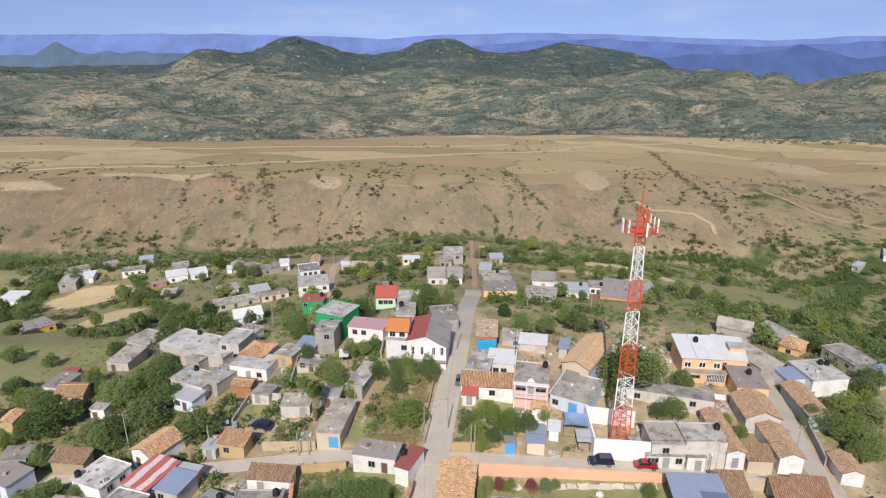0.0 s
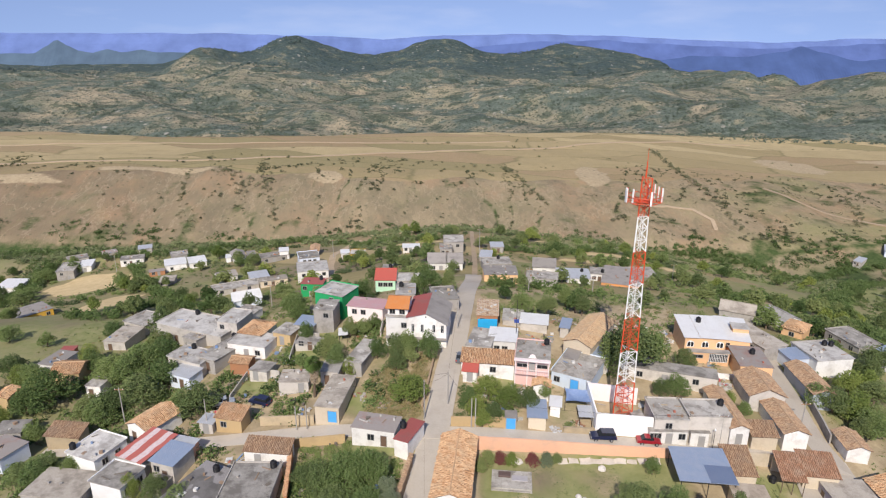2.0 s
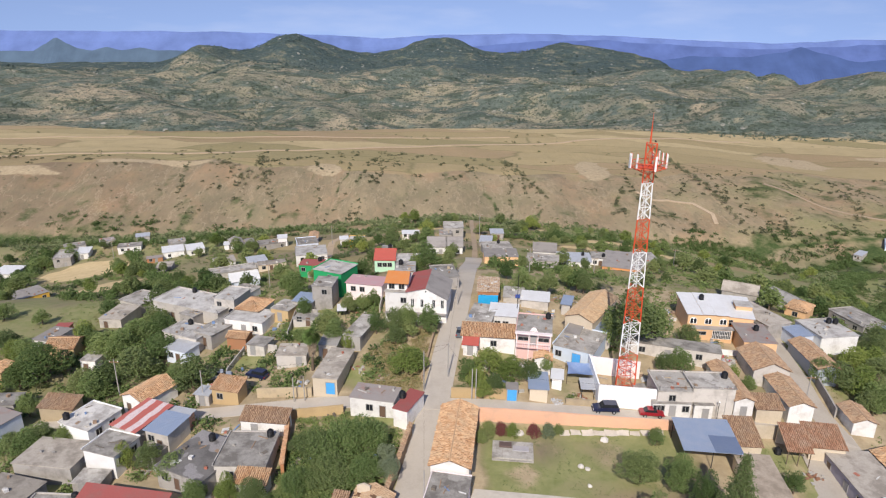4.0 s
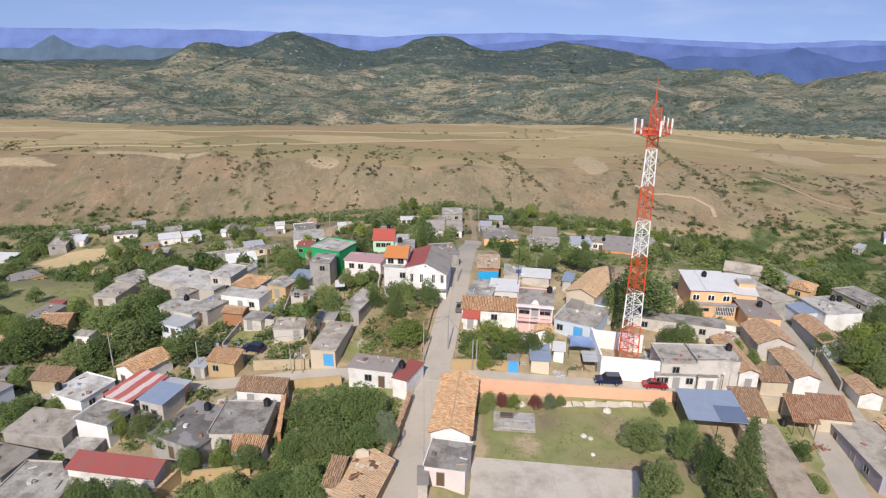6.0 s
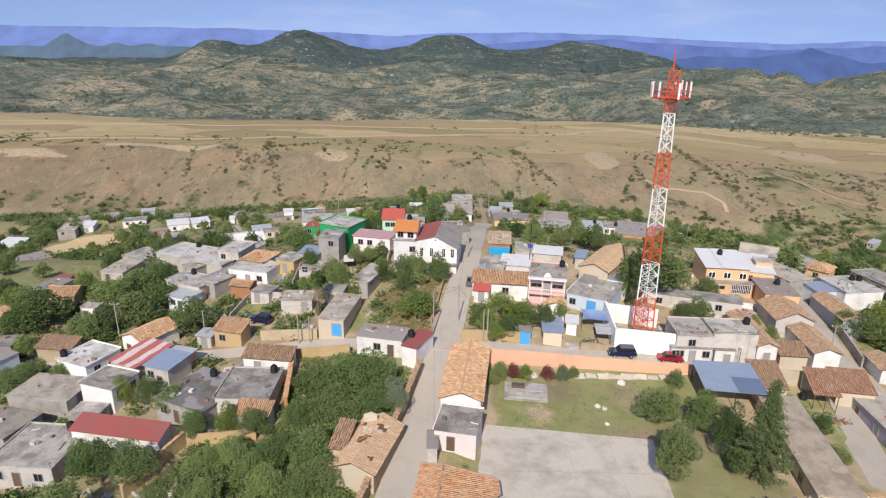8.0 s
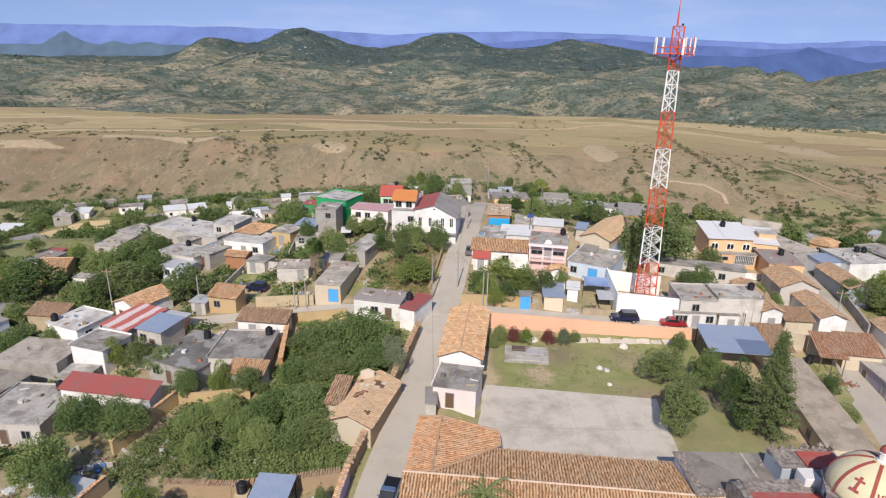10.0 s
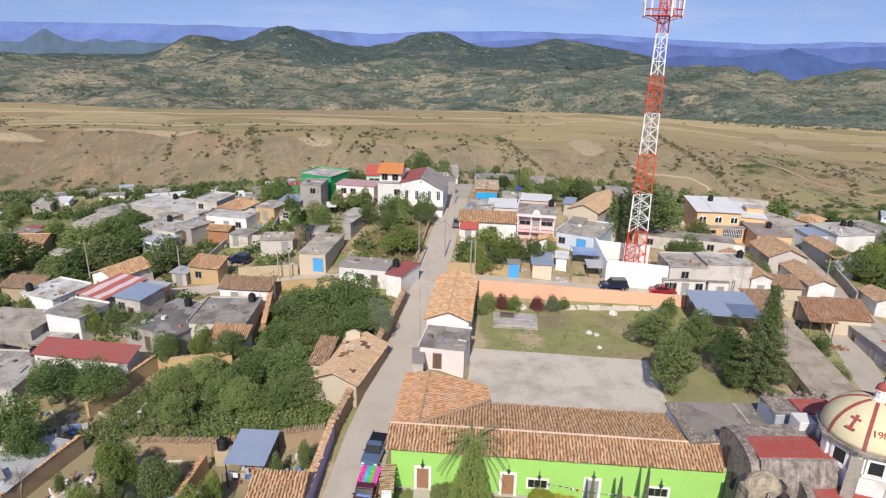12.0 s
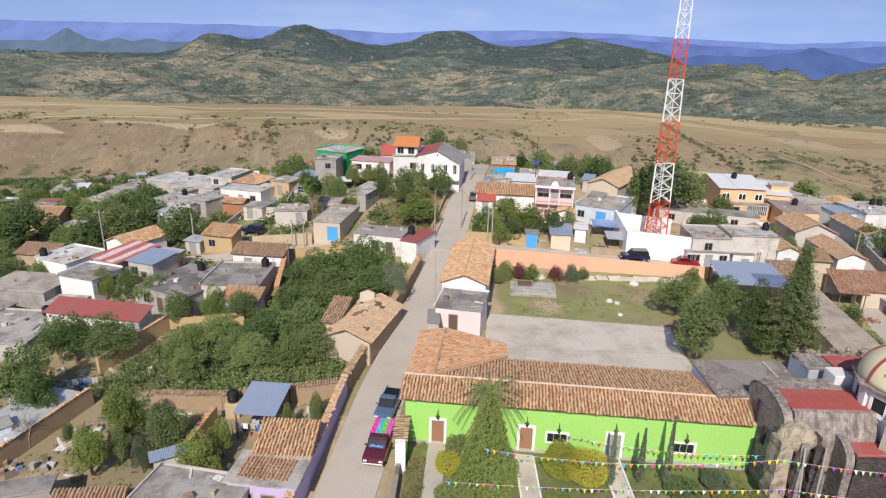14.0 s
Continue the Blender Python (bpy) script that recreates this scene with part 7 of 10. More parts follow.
# ---- the church ----
def rough_block(x0, x1, y0, y1, z0, z1, seed, cell=0.45, jit=0.10):
    """A block of crumbling masonry: cut into cells, its faces pushed about."""
    bm = box(x0, x1, y0, y1, z0, z1)
    for axis, (a, b) in enumerate(((x0, x1), (y0, y1), (z0, z1))):
        no = [0, 0, 0]
        no[axis] = 1
        k = max(2, int((b - a) / cell))
        for i in range(1, k):
            co = [0, 0, 0]
            co[axis] = a + (b - a) * i / k
            bmesh.ops.bisect_plane(bm, geom=bm.verts[:] + bm.edges[:] + bm.faces[:], plane_co=co, plane_no=no)
    rng = random.Random(seed)
    for v in bm.verts:
        v.co += Vector((rng.uniform(-jit, jit), rng.uniform(-jit, jit), rng.uniform(-jit, jit)))
    return bm


def rubble_strip(x0, x1, y0, y1, z, count, seed, size=0.3):
    """Loose stones and mortar lumps along an edge."""
    bm = bmesh.new()
    rng = random.Random(seed)
    for k in range(count):
        g = bmesh.ops.create_icosphere(bm, subdivisions=1, radius=rng.uniform(0.4, 1.0) * size)
        c = Vector((rng.uniform(x0, x1), rng.uniform(y0, y1), z + 0.04))
        sq = Vector((rng.uniform(0.7, 1.4), rng.uniform(0.7, 1.4), rng.uniform(0.4, 0.8)))
        for v in g["verts"]:
            v.co = Vector((v.co.x * sq.x, v.co.y * sq.y, v.co.z * sq.z)) * rng.uniform(0.85, 1.15) + c
    return bm


def church():
    e = thing("church", pose(0, 0, 0), "old stone church with a cream ribbed dome and red roofs", "church")
    for x, y, r in ((28, 45, 6), (37, 45, 7), (27, 52, 6), (35, 51, 5), (27, 38, 5)):
        FOOT.append((x, y, r))
    cream = surface("cream_dome_paint", (0.74, 0.66, 0.42), (0.55, 0.50, 0.33), 0.6, 0.5, 6)
    red = surface("oxide_red_paint", (0.38, 0.085, 0.070), (0.30, 0.17, 0.15), 0.9, 0.9, 6)
    worn = streaked("worn_mortar", (0.37, 0.32, 0.28), (0.115, 0.095, 0.082), (0.47, 0.42, 0.37))
    lichen = surface("lichened_mortar", (0.37, 0.31, 0.225), (0.10, 0.08, 0.065), 1.0, 1.3, 8, 0.95, 0.12)
    stone = rubble("old_rubble_stone_wall", (0.36, 0.31, 0.26), (0.18, 0.155, 0.135), (0.42, 0.37, 0.31))
    # near-black stone; the shade of niches and hollow is put into it
    dark = rubble("dark_stone_and_shade", (0.105, 0.088, 0.08), (0.05, 0.042, 0.04), (0.12, 0.10, 0.09))
    slabm = ROOF["oldslab"]
    # low flat block towards the court
    a = part("sacristy", box(22.7, 33.8, 46.9, 53.0, -4, 4.5, 0.05), WALL["bluewhite"], e, "pale plastered block with flat roof")
    part("roof", box(22.5, 34.0, 46.7, 53.2, 4.5, 4.75, 0.05), ROOF["churchslab"], a, "dark stained concrete roof")
    part("rubble_edge", rubble_strip(22.7, 23.5, 46.9, 52.9, 4.75, 110, 3, 0.17), worn, a, "crumbled masonry along the roof edge")
    part("rubble_edge", rubble_strip(22.9, 25.6, 46.8, 47.7, 4.75, 80, 4, 0.19), worn, a, "crumbled masonry along the roof edge")
    part("kerb", box(29.2, 29.5, 47.8, 53.0, 4.75, 4.86, 0.03), slabm, a)
    tagged(part("tin_scrap", rubble_strip(30.5, 32.6, 50.2, 52.9, 4.75, 14, 9, 0.32), worn, a), kind="stuff")
    # nave with a red roof between worn mortar strips
    nave = part("nave", box(26.0, 32.6, 42.0, 47.0, -4, 6.4, 0.06), stone, e, "weathered stone nave")
    part("roof", box(26.2, 32.7, 42.1, 45.1, 6.4, 6.62, 0.03), red, nave, "oxide red painted roof")
    part("parapet", rough_block(26.2, 32.4, 45.12, 46.9, 6.3, 6.62, 11, 0.45, 0.05), worn, nave, "worn mortar strip")
    bm = bmesh.new()
    add_prism(bm, [(40.9, -4), (42.05, -4), (42.05, 6.6), (41.75, 6.56), (40.9, 4.55)], 26.2, 32.6)
    slope = part("sloped_wall", bm, worn, nave, "worn sloping mortar under the roof")
    slope.matrix_local = Matrix(((0, 1, 0, 0), (1, 0, 0, 0), (0, 0, 1, 0), (0, 0, 0, 1)))
    # west gable with a curved top
    out = [(-2.9, -10.5)] + [(-2.9 * math.cos(k * math.pi / 12), 0.0 + 1.35 * math.sin(k * math.pi / 12)) for k in range(13)] + [(2.9, -10.5)]
    bm = bmesh.new()
    add_prism(bm, out, -0.35, 0.35)
    part("gable", bm, stone, e, "dark rubble stone gable with a curved top").matrix_local = pose(25.6, 44.1, 5.6, 0, 0, 90)
    part("gable_cap", curved_band(3.0, 1.42, 0.72, 0.10), worn, e, "worn mortar cap").matrix_local = pose(25.6, 44.1, 5.6, 0, 0, 90)
    # proud dark slabs carry the niches' shade in their colour
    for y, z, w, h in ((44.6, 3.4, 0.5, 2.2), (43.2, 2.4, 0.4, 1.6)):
        part("niche", box(25.1, 25.26, y, y + w, z, z + h), dark, e, "dark slab standing for a shaded broken niche")
    # rounded buttress: pale left pier, hollow's shade put into dark stone, lumpy lichen-covered top
    pier = part("buttress", rough_block(24.3, 25.4, 39.5, 41.0, -9, 5.2, 21, 0.45, 0.10), lichen, e, "crumbling stone buttress with a rounded top")
    bm = bmesh.new()
    bmesh.ops.create_icosphere(bm, subdivisions=4, radius=1.0)
    rng = random.Random(8)
    for v in bm.verts:
        k = 1 + 0.10 * math.sin(v.co.x * 5 + 1) * math.cos(v.co.y * 4) + rng.uniform(-0.035, 0.035)
        v.co = Vector((v.co.x * 1.45 * k, v.co.y * 1.0 * k, v.co.z * 1.2 * k))
    part("rounded_top", bm, lichen, pier, "yellowish lichen-covered mortar").matrix_local = pose(26.1, 40.7, 5.0)
    part("wall", rough_block(25.5, 27.9, 40.3, 41.5, -9, 5.2, 22, 0.45, 0.08), dark, pier, "masonry darkened to stand for a shaded hollow")
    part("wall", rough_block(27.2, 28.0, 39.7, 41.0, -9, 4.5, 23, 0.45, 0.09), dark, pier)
    for x0, x1 in ((26.2, 25.5), (27.8, 26.3)):
        part("pole", tube((x0, 39.5, 4.9), (x1, 37.0, -4.0), 0.07, sides=8), POLE, pier, "pale leaning pole")
    part("broken_strip", rough_block(26.0, 26.5, 39.5, 40.2, 0.0, 5.1, 25, 0.45, 0.07), worn, pier)
    bm = bmesh.new()
    add_prism(bm, [(x * 0.6, z * 0.9) for x, z in out], -0.3, 0.3)
    part("gable", bm, stone, e, "lower dark rubble stone gable").matrix_local = pose(29.6, 40.6, 3.9, 0, 0, 84)
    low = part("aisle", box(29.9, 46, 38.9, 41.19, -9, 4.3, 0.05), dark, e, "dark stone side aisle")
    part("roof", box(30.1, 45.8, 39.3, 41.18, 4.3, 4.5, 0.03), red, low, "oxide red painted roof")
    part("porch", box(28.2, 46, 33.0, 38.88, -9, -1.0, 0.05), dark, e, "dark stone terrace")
    # terrace block behind the dome, its edge set with broken stone finials
    far = part("terrace", box(31.0, 37.6, 48.4, 51.6, -4, 6.5, 0.05), WALL["bluegrey"], e, "grey plastered block")
    part("roof", box(33.5, 37.2, 48.5, 51.0, 6.5, 6.7, 0.03), red, far, "oxide red painted terrace")
    part("roof", rough_block(31.0, 33.4, 48.5, 51.5, 6.3, 6.6, 31, 0.45, 0.05), worn, far, "worn mortar roof")
    rng = random.Random(14)
    for k, x in enumerate((31.5, 32.3, 33.3, 34.5, 35.3, 36.3, 37.2)):
        s = rng.uniform(0.6, 1.05)
        bm = lathe([(0.26 * s, 0), (0.34 * s, 0.25 * s), (0.2 * s, 0.5 * s), (0.3 * s, 0.72 * s), (0.06, s)], 8)
        for v in bm.verts:
            v.co += Vector((rng.uniform(-0.06, 0.06), rng.uniform(-0.06, 0.06), rng.uniform(-0.05, 0.05)))
        part("finial", bm, worn, far, "worn stone finial").matrix_local = pose(x, 51.3 + rng.uniform(-0.2, 0.2), 6.45, rng.uniform(-12, 12), rng.uniform(-12, 12))
    part("rubble_edge", rubble_strip(31.2, 37.5, 51.0, 51.6, 6.5, 60, 5, 0.3), worn, far, "broken masonry along the edge")
    part("stair_hood", box(31.7, 33.2, 45.9, 47.6, 4.7, 7.4, 0.08), WALL["white"], e, "small white stair hood")
    # drum, dome and lantern
    cx, cy = 35.75, 43.1
    drum = part("drum", lathe([(3.55, -4), (3.55, 8.1), (3.85, 8.2), (3.95, 8.5), (3.75, 8.6)], 8), WALL["white"], e, "white octagonal drum")
    drum.matrix_local = pose(cx, cy, 0)
    part("ring", lathe([(3.86, 8.2), (4.08, 8.26), (4.12, 8.5), (3.7, 8.66)], 8), worn, drum, "worn mortar ring").matrix_local = pose(0, 0, 0)
    for k in range(8):
        ang = k * 45
        m = pose(0, 0, 0, 0, 0, ang + 22.5) @ pose(3.30, 0, 0)
        w = part("window", box(-0.05, 0.05, -0.5, 0.5, 6.6, 7.75), GLASS, drum, "dark drum window")
        w.matrix_local = m
        bm = bmesh.new()
        for y0, y1, z0, z1 in ((-0.72, -0.51, 6.5, 7.75), (0.51, 0.72, 6.5, 7.75), (-0.72, 0.72, 7.76, 8.0), (-0.85, 0.85, 6.2, 6.49)):
            add_box(bm, -0.02, 0.14, y0, y1, z0, z1)
        part("window_frame", bm, WHITE, w)
        part("pilaster", box(-0.12, 0.16, -0.33, 0.33, 2.5, 8.15, 0.03), WALL["white"], drum).matrix_local = pose(0, 0, 0, 0, 0, ang) @ pose(3.5, 0, 0)
    prop = bmesh.new()
    add_prism(prop, [(-0.9, 3.9), (0.6, 3.9), (0.6, 7.9), (0.25, 7.9)], -0.42, 0.42)
    part("drum_buttress", prop, slabm, drum, "grey sloping buttress against the drum").matrix_local = pose(0, 0, 0, 0, 0, 225) @ pose(3.9, 0, 0, 0, 0, 180)
    R, H, Z0 = 3.68, 3.1, 8.6
    prof = [(R * math.cos(k * math.pi / 28), Z0 + H * math.sin(k * math.pi / 28)) for k in range(14)]
    prof.append((0.4, Z0 + H + 0.02))
    dome = part("dome", lathe(prof, 48), cream, e, "cream painted dome")
    dome.matrix_local = pose(cx, cy, 0)
    for f in dome.data.polygons:
        f.use_smooth = True
    for k in range(8):
        bm = bmesh.new()
        rows = []
        for j in range(13):
            t = j * math.pi / 28
            r, z, half_w = (R + 0.05) * math.cos(t), Z0 + (H + 0.05) * math.sin(t), 0.13
            rows.append([bm.verts.new((r, -half_w, z)), bm.verts.new((r, half_w, z)), bm.verts.new((r - 0.15, half_w, z)), bm.verts.new((r - 0.15, -half_w, z))])
        for p, q in zip(rows, rows[1:]):
            for i in range(4):
                bm.faces.new((p[i], p[(i + 1) % 4], q[(i + 1) % 4], q[i]))
        bmesh.ops.recalc_face_normals(bm, faces=bm.faces)
        part("rib", bm, red, dome, "dark red rib").matrix_local = pose(0, 0, 0, 0, 0, k * 45 + 4)
    lant = part("lantern", lathe([(0.75, 0), (0.8, 0.2), (0.6, 0.3), (0.6, 1.3), (0.78, 1.4), (0.7, 1.55)], 8), WALL["white"], e, "white lantern on the dome")
    lant.matrix_local = pose(cx, cy, Z0 + H - 0.1) @ Matrix.Scale(0.66, 4)
    part("lantern_cap", lathe([(0.72, 1.55), (0.66, 1.95), (0.4, 2.3), (0.08, 2.5)], 12), red, lant, "red cap")
    part("cross", cross_bars(0.5), IRON, lant).matrix_local = pose(0, 0, 2.45)

    def on_dome(az, el, lift):
        p, q = radians(az), radians(el)
        n = Vector((math.cos(q) * math.cos(p) / R, math.cos(q) * math.sin(p) / R, math.sin(q) / H)).normalized()
        at = Vector((R * math.cos(q) * math.cos(p), R * math.cos(q) * math.sin(p), Z0 + H * math.sin(q))) + n * lift
        right = Vector((-math.sin(p), math.cos(p), 0))
        up = n.cross(right)
        return Matrix.Translation(at) @ Matrix((right, up, n)).transposed().to_4x4()
    bm = bmesh.new()
    add_box(bm, -0.09, 0.09, -0.55, 0.62, -0.08, 0.05)
    add_box(bm, -0.38, -0.091, 0.18, 0.36, -0.08, 0.05)
    add_box(bm, 0.091, 0.38, 0.18, 0.36, -0.08, 0.05)
    add_box(bm, -0.34, 0.34, -0.75, -0.551, -0.1, 0.05)
    part("painted_cross", bm, red, dome, "dark red cross").matrix_local = on_dome(207, 36, 0.02)
    txt = bpy.data.curves.new("year", "FONT")
    txt.body, txt.size, txt.extrude, txt.align_x = "1989", 0.75, 0.07, "CENTER"
    txt.materials.append(red)
    y = new("painted_year", txt)
    y.parent = dome
    tagged(y, "dark red year numerals")
    y.matrix_local = on_dome(246, 26, 0.0)


def curved_band(a, b, wide, t):
    bm = bmesh.new()
    rows = []
    for k in range(13):
        x, z = -a * math.cos(k * math.pi / 12), b * math.sin(k * math.pi / 12)
        rows.append([bm.verts.new((x, s * wide / 2, z + u)) for s, u in ((-1, 0), (1, 0), (1, t), (-1, t))])
    for p, q in zip(rows, rows[1:]):
        for i in range(4):
            bm.faces.new((p[i], p[(i + 1) % 4], q[(i + 1) % 4], q[i]))
    bm.faces.new(rows[0])
    bm.faces.new(rows[-1][::-1])
    bmesh.ops.recalc_face_normals(bm, faces=bm.faces)
    return bm


def cross_bars(s):
    bm = bmesh.new()
    add_box(bm, -0.05, 0.05, -0.05, 0.05, 0, 2 * s)
    add_box(bm, -0.7 * s, 0.7 * s, -0.04, 0.04, 1.2 * s, 1.2 * s + 0.1)
    return bm


church()


# ---- radio mast ----
def mast():
    e = thing("radio_mast", pose(32.7, 98, land(32.7, 98), 0, 0, 12), "tall red and white lattice radio mast", "mast")
    FOOT.append((32.7, 98, 3))
    h0 = land(32.7, 98)
    levels = [0, 9.3 - h0, 15.6 - h0, 22.1 - h0, 28.5 - h0, 34.3 - h0, 40.4 - h0, 46.8 - h0]

    def half_w(z):
        return 1.95 - 1.02 * min(1.0, z / (40.4 - h0))
    corners = [(math.cos(radians(90 + 120 * k)), math.sin(radians(90 + 120 * k))) for k in range(3)]
    for i, (z0, z1) in enumerate(zip(levels, levels[1:])):
        n = 3 if i else 4
        paint = STEELRED if i % 2 == 0 else WHITE
        r0, r1 = half_w(z0) * 1.15, half_w(z1) * 1.15
        collar = bmesh.new()
        for k in range(3):
            a, b = corners[k], corners[(k + 1) % 3]
            add_tube(collar, (a[0] * r1, a[1] * r1, z1), (b[0] * r1, b[1] * r1, z1), 0.045, sides=5)
        section = part("section", collar, paint, e, "red lattice section" if i % 2 == 0 else "white lattice section")
        for k in range(3):
            a, b = corners[k], corners[(k + 1) % 3]
            part("leg", tube((a[0] * r0, a[1] * r0, z0), (a[0] * r1, a[1] * r1, z1), 0.11), paint, section)
            for j in range(n):
                p, q = z0 + (z1 - z0) * j / n, z0 + (z1 - z0) * (j + 1) / n
                rp, rq = half_w(p) * 1.15, half_w(q) * 1.15
                part("brace", tube((a[0] * rp, a[1] * rp, p), (b[0] * rq, b[1] * rq, q), 0.05, sides=5), paint, section)
                part("brace", tube((b[0] * rp, b[1] * rp, p), (a[0] * rq, a[1] * rq, q), 0.05, sides=5), paint, section)
                if j < n - 1:
                    part("crossbar", tube((a[0] * rq, a[1] * rq, q), (b[0] * rq, b[1] * rq, q), 0.045, sides=5), paint, section)
        # ladder and cable run inside
        ladder = bmesh.new()
        for x in (-0.18, 0.18):
            add_tube(ladder, (x, -0.3, z0), (x, -0.3, z1), 0.04, sides=5)
        for j in range(int((z1 - z0) / 0.5)):
            add_tube(ladder, (-0.18, -0.3, z0 + 0.5 * j), (0.18, -0.3, z0 + 0.5 * j), 0.02, sides=4)
        part("ladder", ladder, paint, section)
        part("cable", tube((0.32, -0.3, z0), (0.32, -0.3, z1), 0.04, sides=5), paint, section)
    zp = 42.9 - h0
    reach = 2.9
    deck = bmesh.new()
    add_tube(deck, (0, 0, zp - 0.05), (0, 0, zp + 0.05), 1.7, sides=6)
    platform = part("platform", deck, STEELRED, e, "red antenna platform")
    ends = [(reach * math.cos(radians(30 + 60 * k)), reach * math.sin(radians(30 + 60 * k))) for k in range(6)]
    for k in range(6):
        a, b = ends[k], ends[(k + 1) % 6]
        for name, p0, p1, rad in (("rail", (*a, zp), (*b, zp), 0.07), ("rail", (*a, zp + 0.9), (*b, zp + 0.9), 0.07), ("post", (*a, zp), (*a, zp + 0.9), 0.05), ("arm", (*a, zp), (0, 0, zp), 0.09), ("brace", (*a, zp), (0, 0, zp - 1.2), 0.05)):
            bar = bmesh.new()
            add_tube(bar, p0, p1, rad, sides=5)
            part(name, bar, STEELRED, platform)
    for k, (ang, rr, dz) in enumerate(((10, 2.9, 0), (28, 3.0, 0.2), (48, 2.9, -0.1), (160, 2.9, 0), (178, 3.0, 0.1), (265, 2.8, 0), (200, 2.6, 0.1), (330, 2.8, 0.2), (345, 3.0, 0))):
        ax, ay = rr * math.cos(radians(ang)), rr * math.sin(radians(ang))
        p = part("antenna", box(-0.09, 0.09, -0.17, 0.17, zp - 0.2 + dz, zp + 2.2 + dz, 0.05), WHITE, e, "white panel antenna")
        p.matrix_local = pose(ax, ay, 0, 0, 0, ang)
        part("antenna_pipe", tube((-0.16, 0, zp - 0.4 + dz), (-0.16, 0, zp + 2.3 + dz), 0.045), STEELRED, p)
    bm = bmesh.new()
    add_tube(bm, (0, 0, 46.8 - h0), (0, 0, 49.5 - h0), 0.16, 0.08)
    add_tube(bm, (0, 0, 49.5 - h0), (0, 0, 51.6 - h0), 0.06, 0.02)
    part("top_spike", bm, STEELRED, e)
    part("beacon", lathe([(0.12, 0), (0.16, 0.2), (0.05, 0.35)], 8), GLASS, e).matrix_local = pose(0.9, 0, 46.9 - h0)


mast()


# ---- vehicles ----
TYRE = plain("tyre_rubber", (0.02, 0.02, 0.02), 0.8)
RIM = plain("wheel_rim", (0.45, 0.45, 0.46), 0.4, 0.6)
LAMPW, LAMPR = plain("headlight", (0.75, 0.75, 0.72), 0.2), plain("tail_light", (0.5, 0.03, 0.02), 0.3)


def vehicle(x, y, turn, long, wide, paint, label, style="car", z=None):
    """Nose towards local +x."""
    e = thing("car" if style != "pickup" else "pickup", pose(x, y, (land(x, y) if z is None else z) + 0.12, 0, 0, turn), label, "car" if style != "pickup" else "pickup", "parked vehicles")
    FOOT.append((x, y, long / 2))
    hl = long / 2
    if style == "car":
        low, cab, cab_h = [(-hl, 0.35), (-hl, 0.85), (-hl * 0.72, 0.95), (hl * 0.45, 0.92), (hl * 0.95, 0.75), (hl, 0.35)], [(-hl * 0.7, 0.94), (-hl * 0.42, 1.40), (hl * 0.08, 1.42), (hl * 0.42, 0.93)], 1.42
    elif style == "suv":
        low, cab, cab_h = [(-hl, 0.4), (-hl, 1.0), (-hl * 0.8, 1.08), (hl * 0.5, 1.05), (hl * 0.96, 0.95), (hl, 0.4)], [(-hl * 0.93, 1.07), (-hl * 0.85, 1.68), (hl * 0.2, 1.72), (hl * 0.46, 1.06)], 1.7
    else:
        low, cab, cab_h = [(-hl, 0.45), (-hl, 1.0), (hl * 0.52, 1.0), (hl * 0.96, 0.93), (hl, 0.45)], [(-hl * 0.08, 1.0), (-hl * 0.04, 1.62), (hl * 0.28, 1.64), (hl * 0.50, 1.0)], 1.64
    bm = bmesh.new()
    add_prism(bm, low, -wide / 2, wide / 2)
    bmesh.ops.bevel(bm, geom=bm.edges[:], offset=0.07, segments=2, affect="EDGES")
    bmesh.ops.recalc_face_normals(bm, faces=bm.faces)
    body = part("body", bm, paint, e)
    bm = bmesh.new()
    add_prism(bm, cab, -wide / 2 + 0.12, wide / 2 - 0.12)
    bmesh.ops.bevel(bm, geom=bm.edges[:], offset=0.05, segments=1, affect="EDGES")
    bmesh.ops.recalc_face_normals(bm, faces=bm.faces)
    part("cabin", bm, GLASS, e, "dark glass cabin")
    x0, x1 = cab[1][0] + 0.05, cab[2][0] - 0.02
    part("roof", box(x0, x1, -wide / 2 + 0.13, wide / 2 - 0.13, cab_h - 0.03, cab_h + 0.04, 0.03), paint, e)
    if style == "pickup":
        part("cargo_bed", box(-hl + 0.12, -hl * 0.12, -wide / 2 + 0.12, wide / 2 - 0.12, 1.0, 1.02), DARK, e)
        for s in (-1, 1):
            part("side_rail", box(-hl, -hl * 0.1, s * (wide / 2 - 0.06) - 0.05, s * (wide / 2 - 0.06) + 0.05, 1.0, 1.22, 0.02), paint, e)
    for sx in (-0.6, 0.62):
        for s in (-1, 1):
            w = part("wheel", lathe([(0.20, -0.1), (0.32, -0.1), (0.34, 0), (0.32, 0.1), (0.2, 0.1)], 16), TYRE, e)
            w.matrix_local = pose(hl * sx, s * (wide / 2 - 0.08), 0.22, 90)
            part("rim", lathe([(0.19, -0.11), (0.19, 0.11)], 12), RIM, w)
    for s in (-1, 1):
        part("headlight", box(hl - 0.1, hl + 0.015, s * wide * 0.36 - 0.16, s * wide * 0.36 + 0.16, 0.6, 0.76, 0.02), LAMPW, e)
        part("tail_light", box(-hl - 0.015, -hl + 0.1, s * wide * 0.4 - 0.12, s * wide * 0.4 + 0.12, 0.62, 0.85, 0.02), LAMPR, e)
        part("mirror", box(hl * 0.32, hl * 0.32 + 0.12, s * (wide / 2 + 0.08) - 0.1, s * (wide / 2 + 0.08) + 0.1, 1.0, 1.15, 0.03), paint, e)
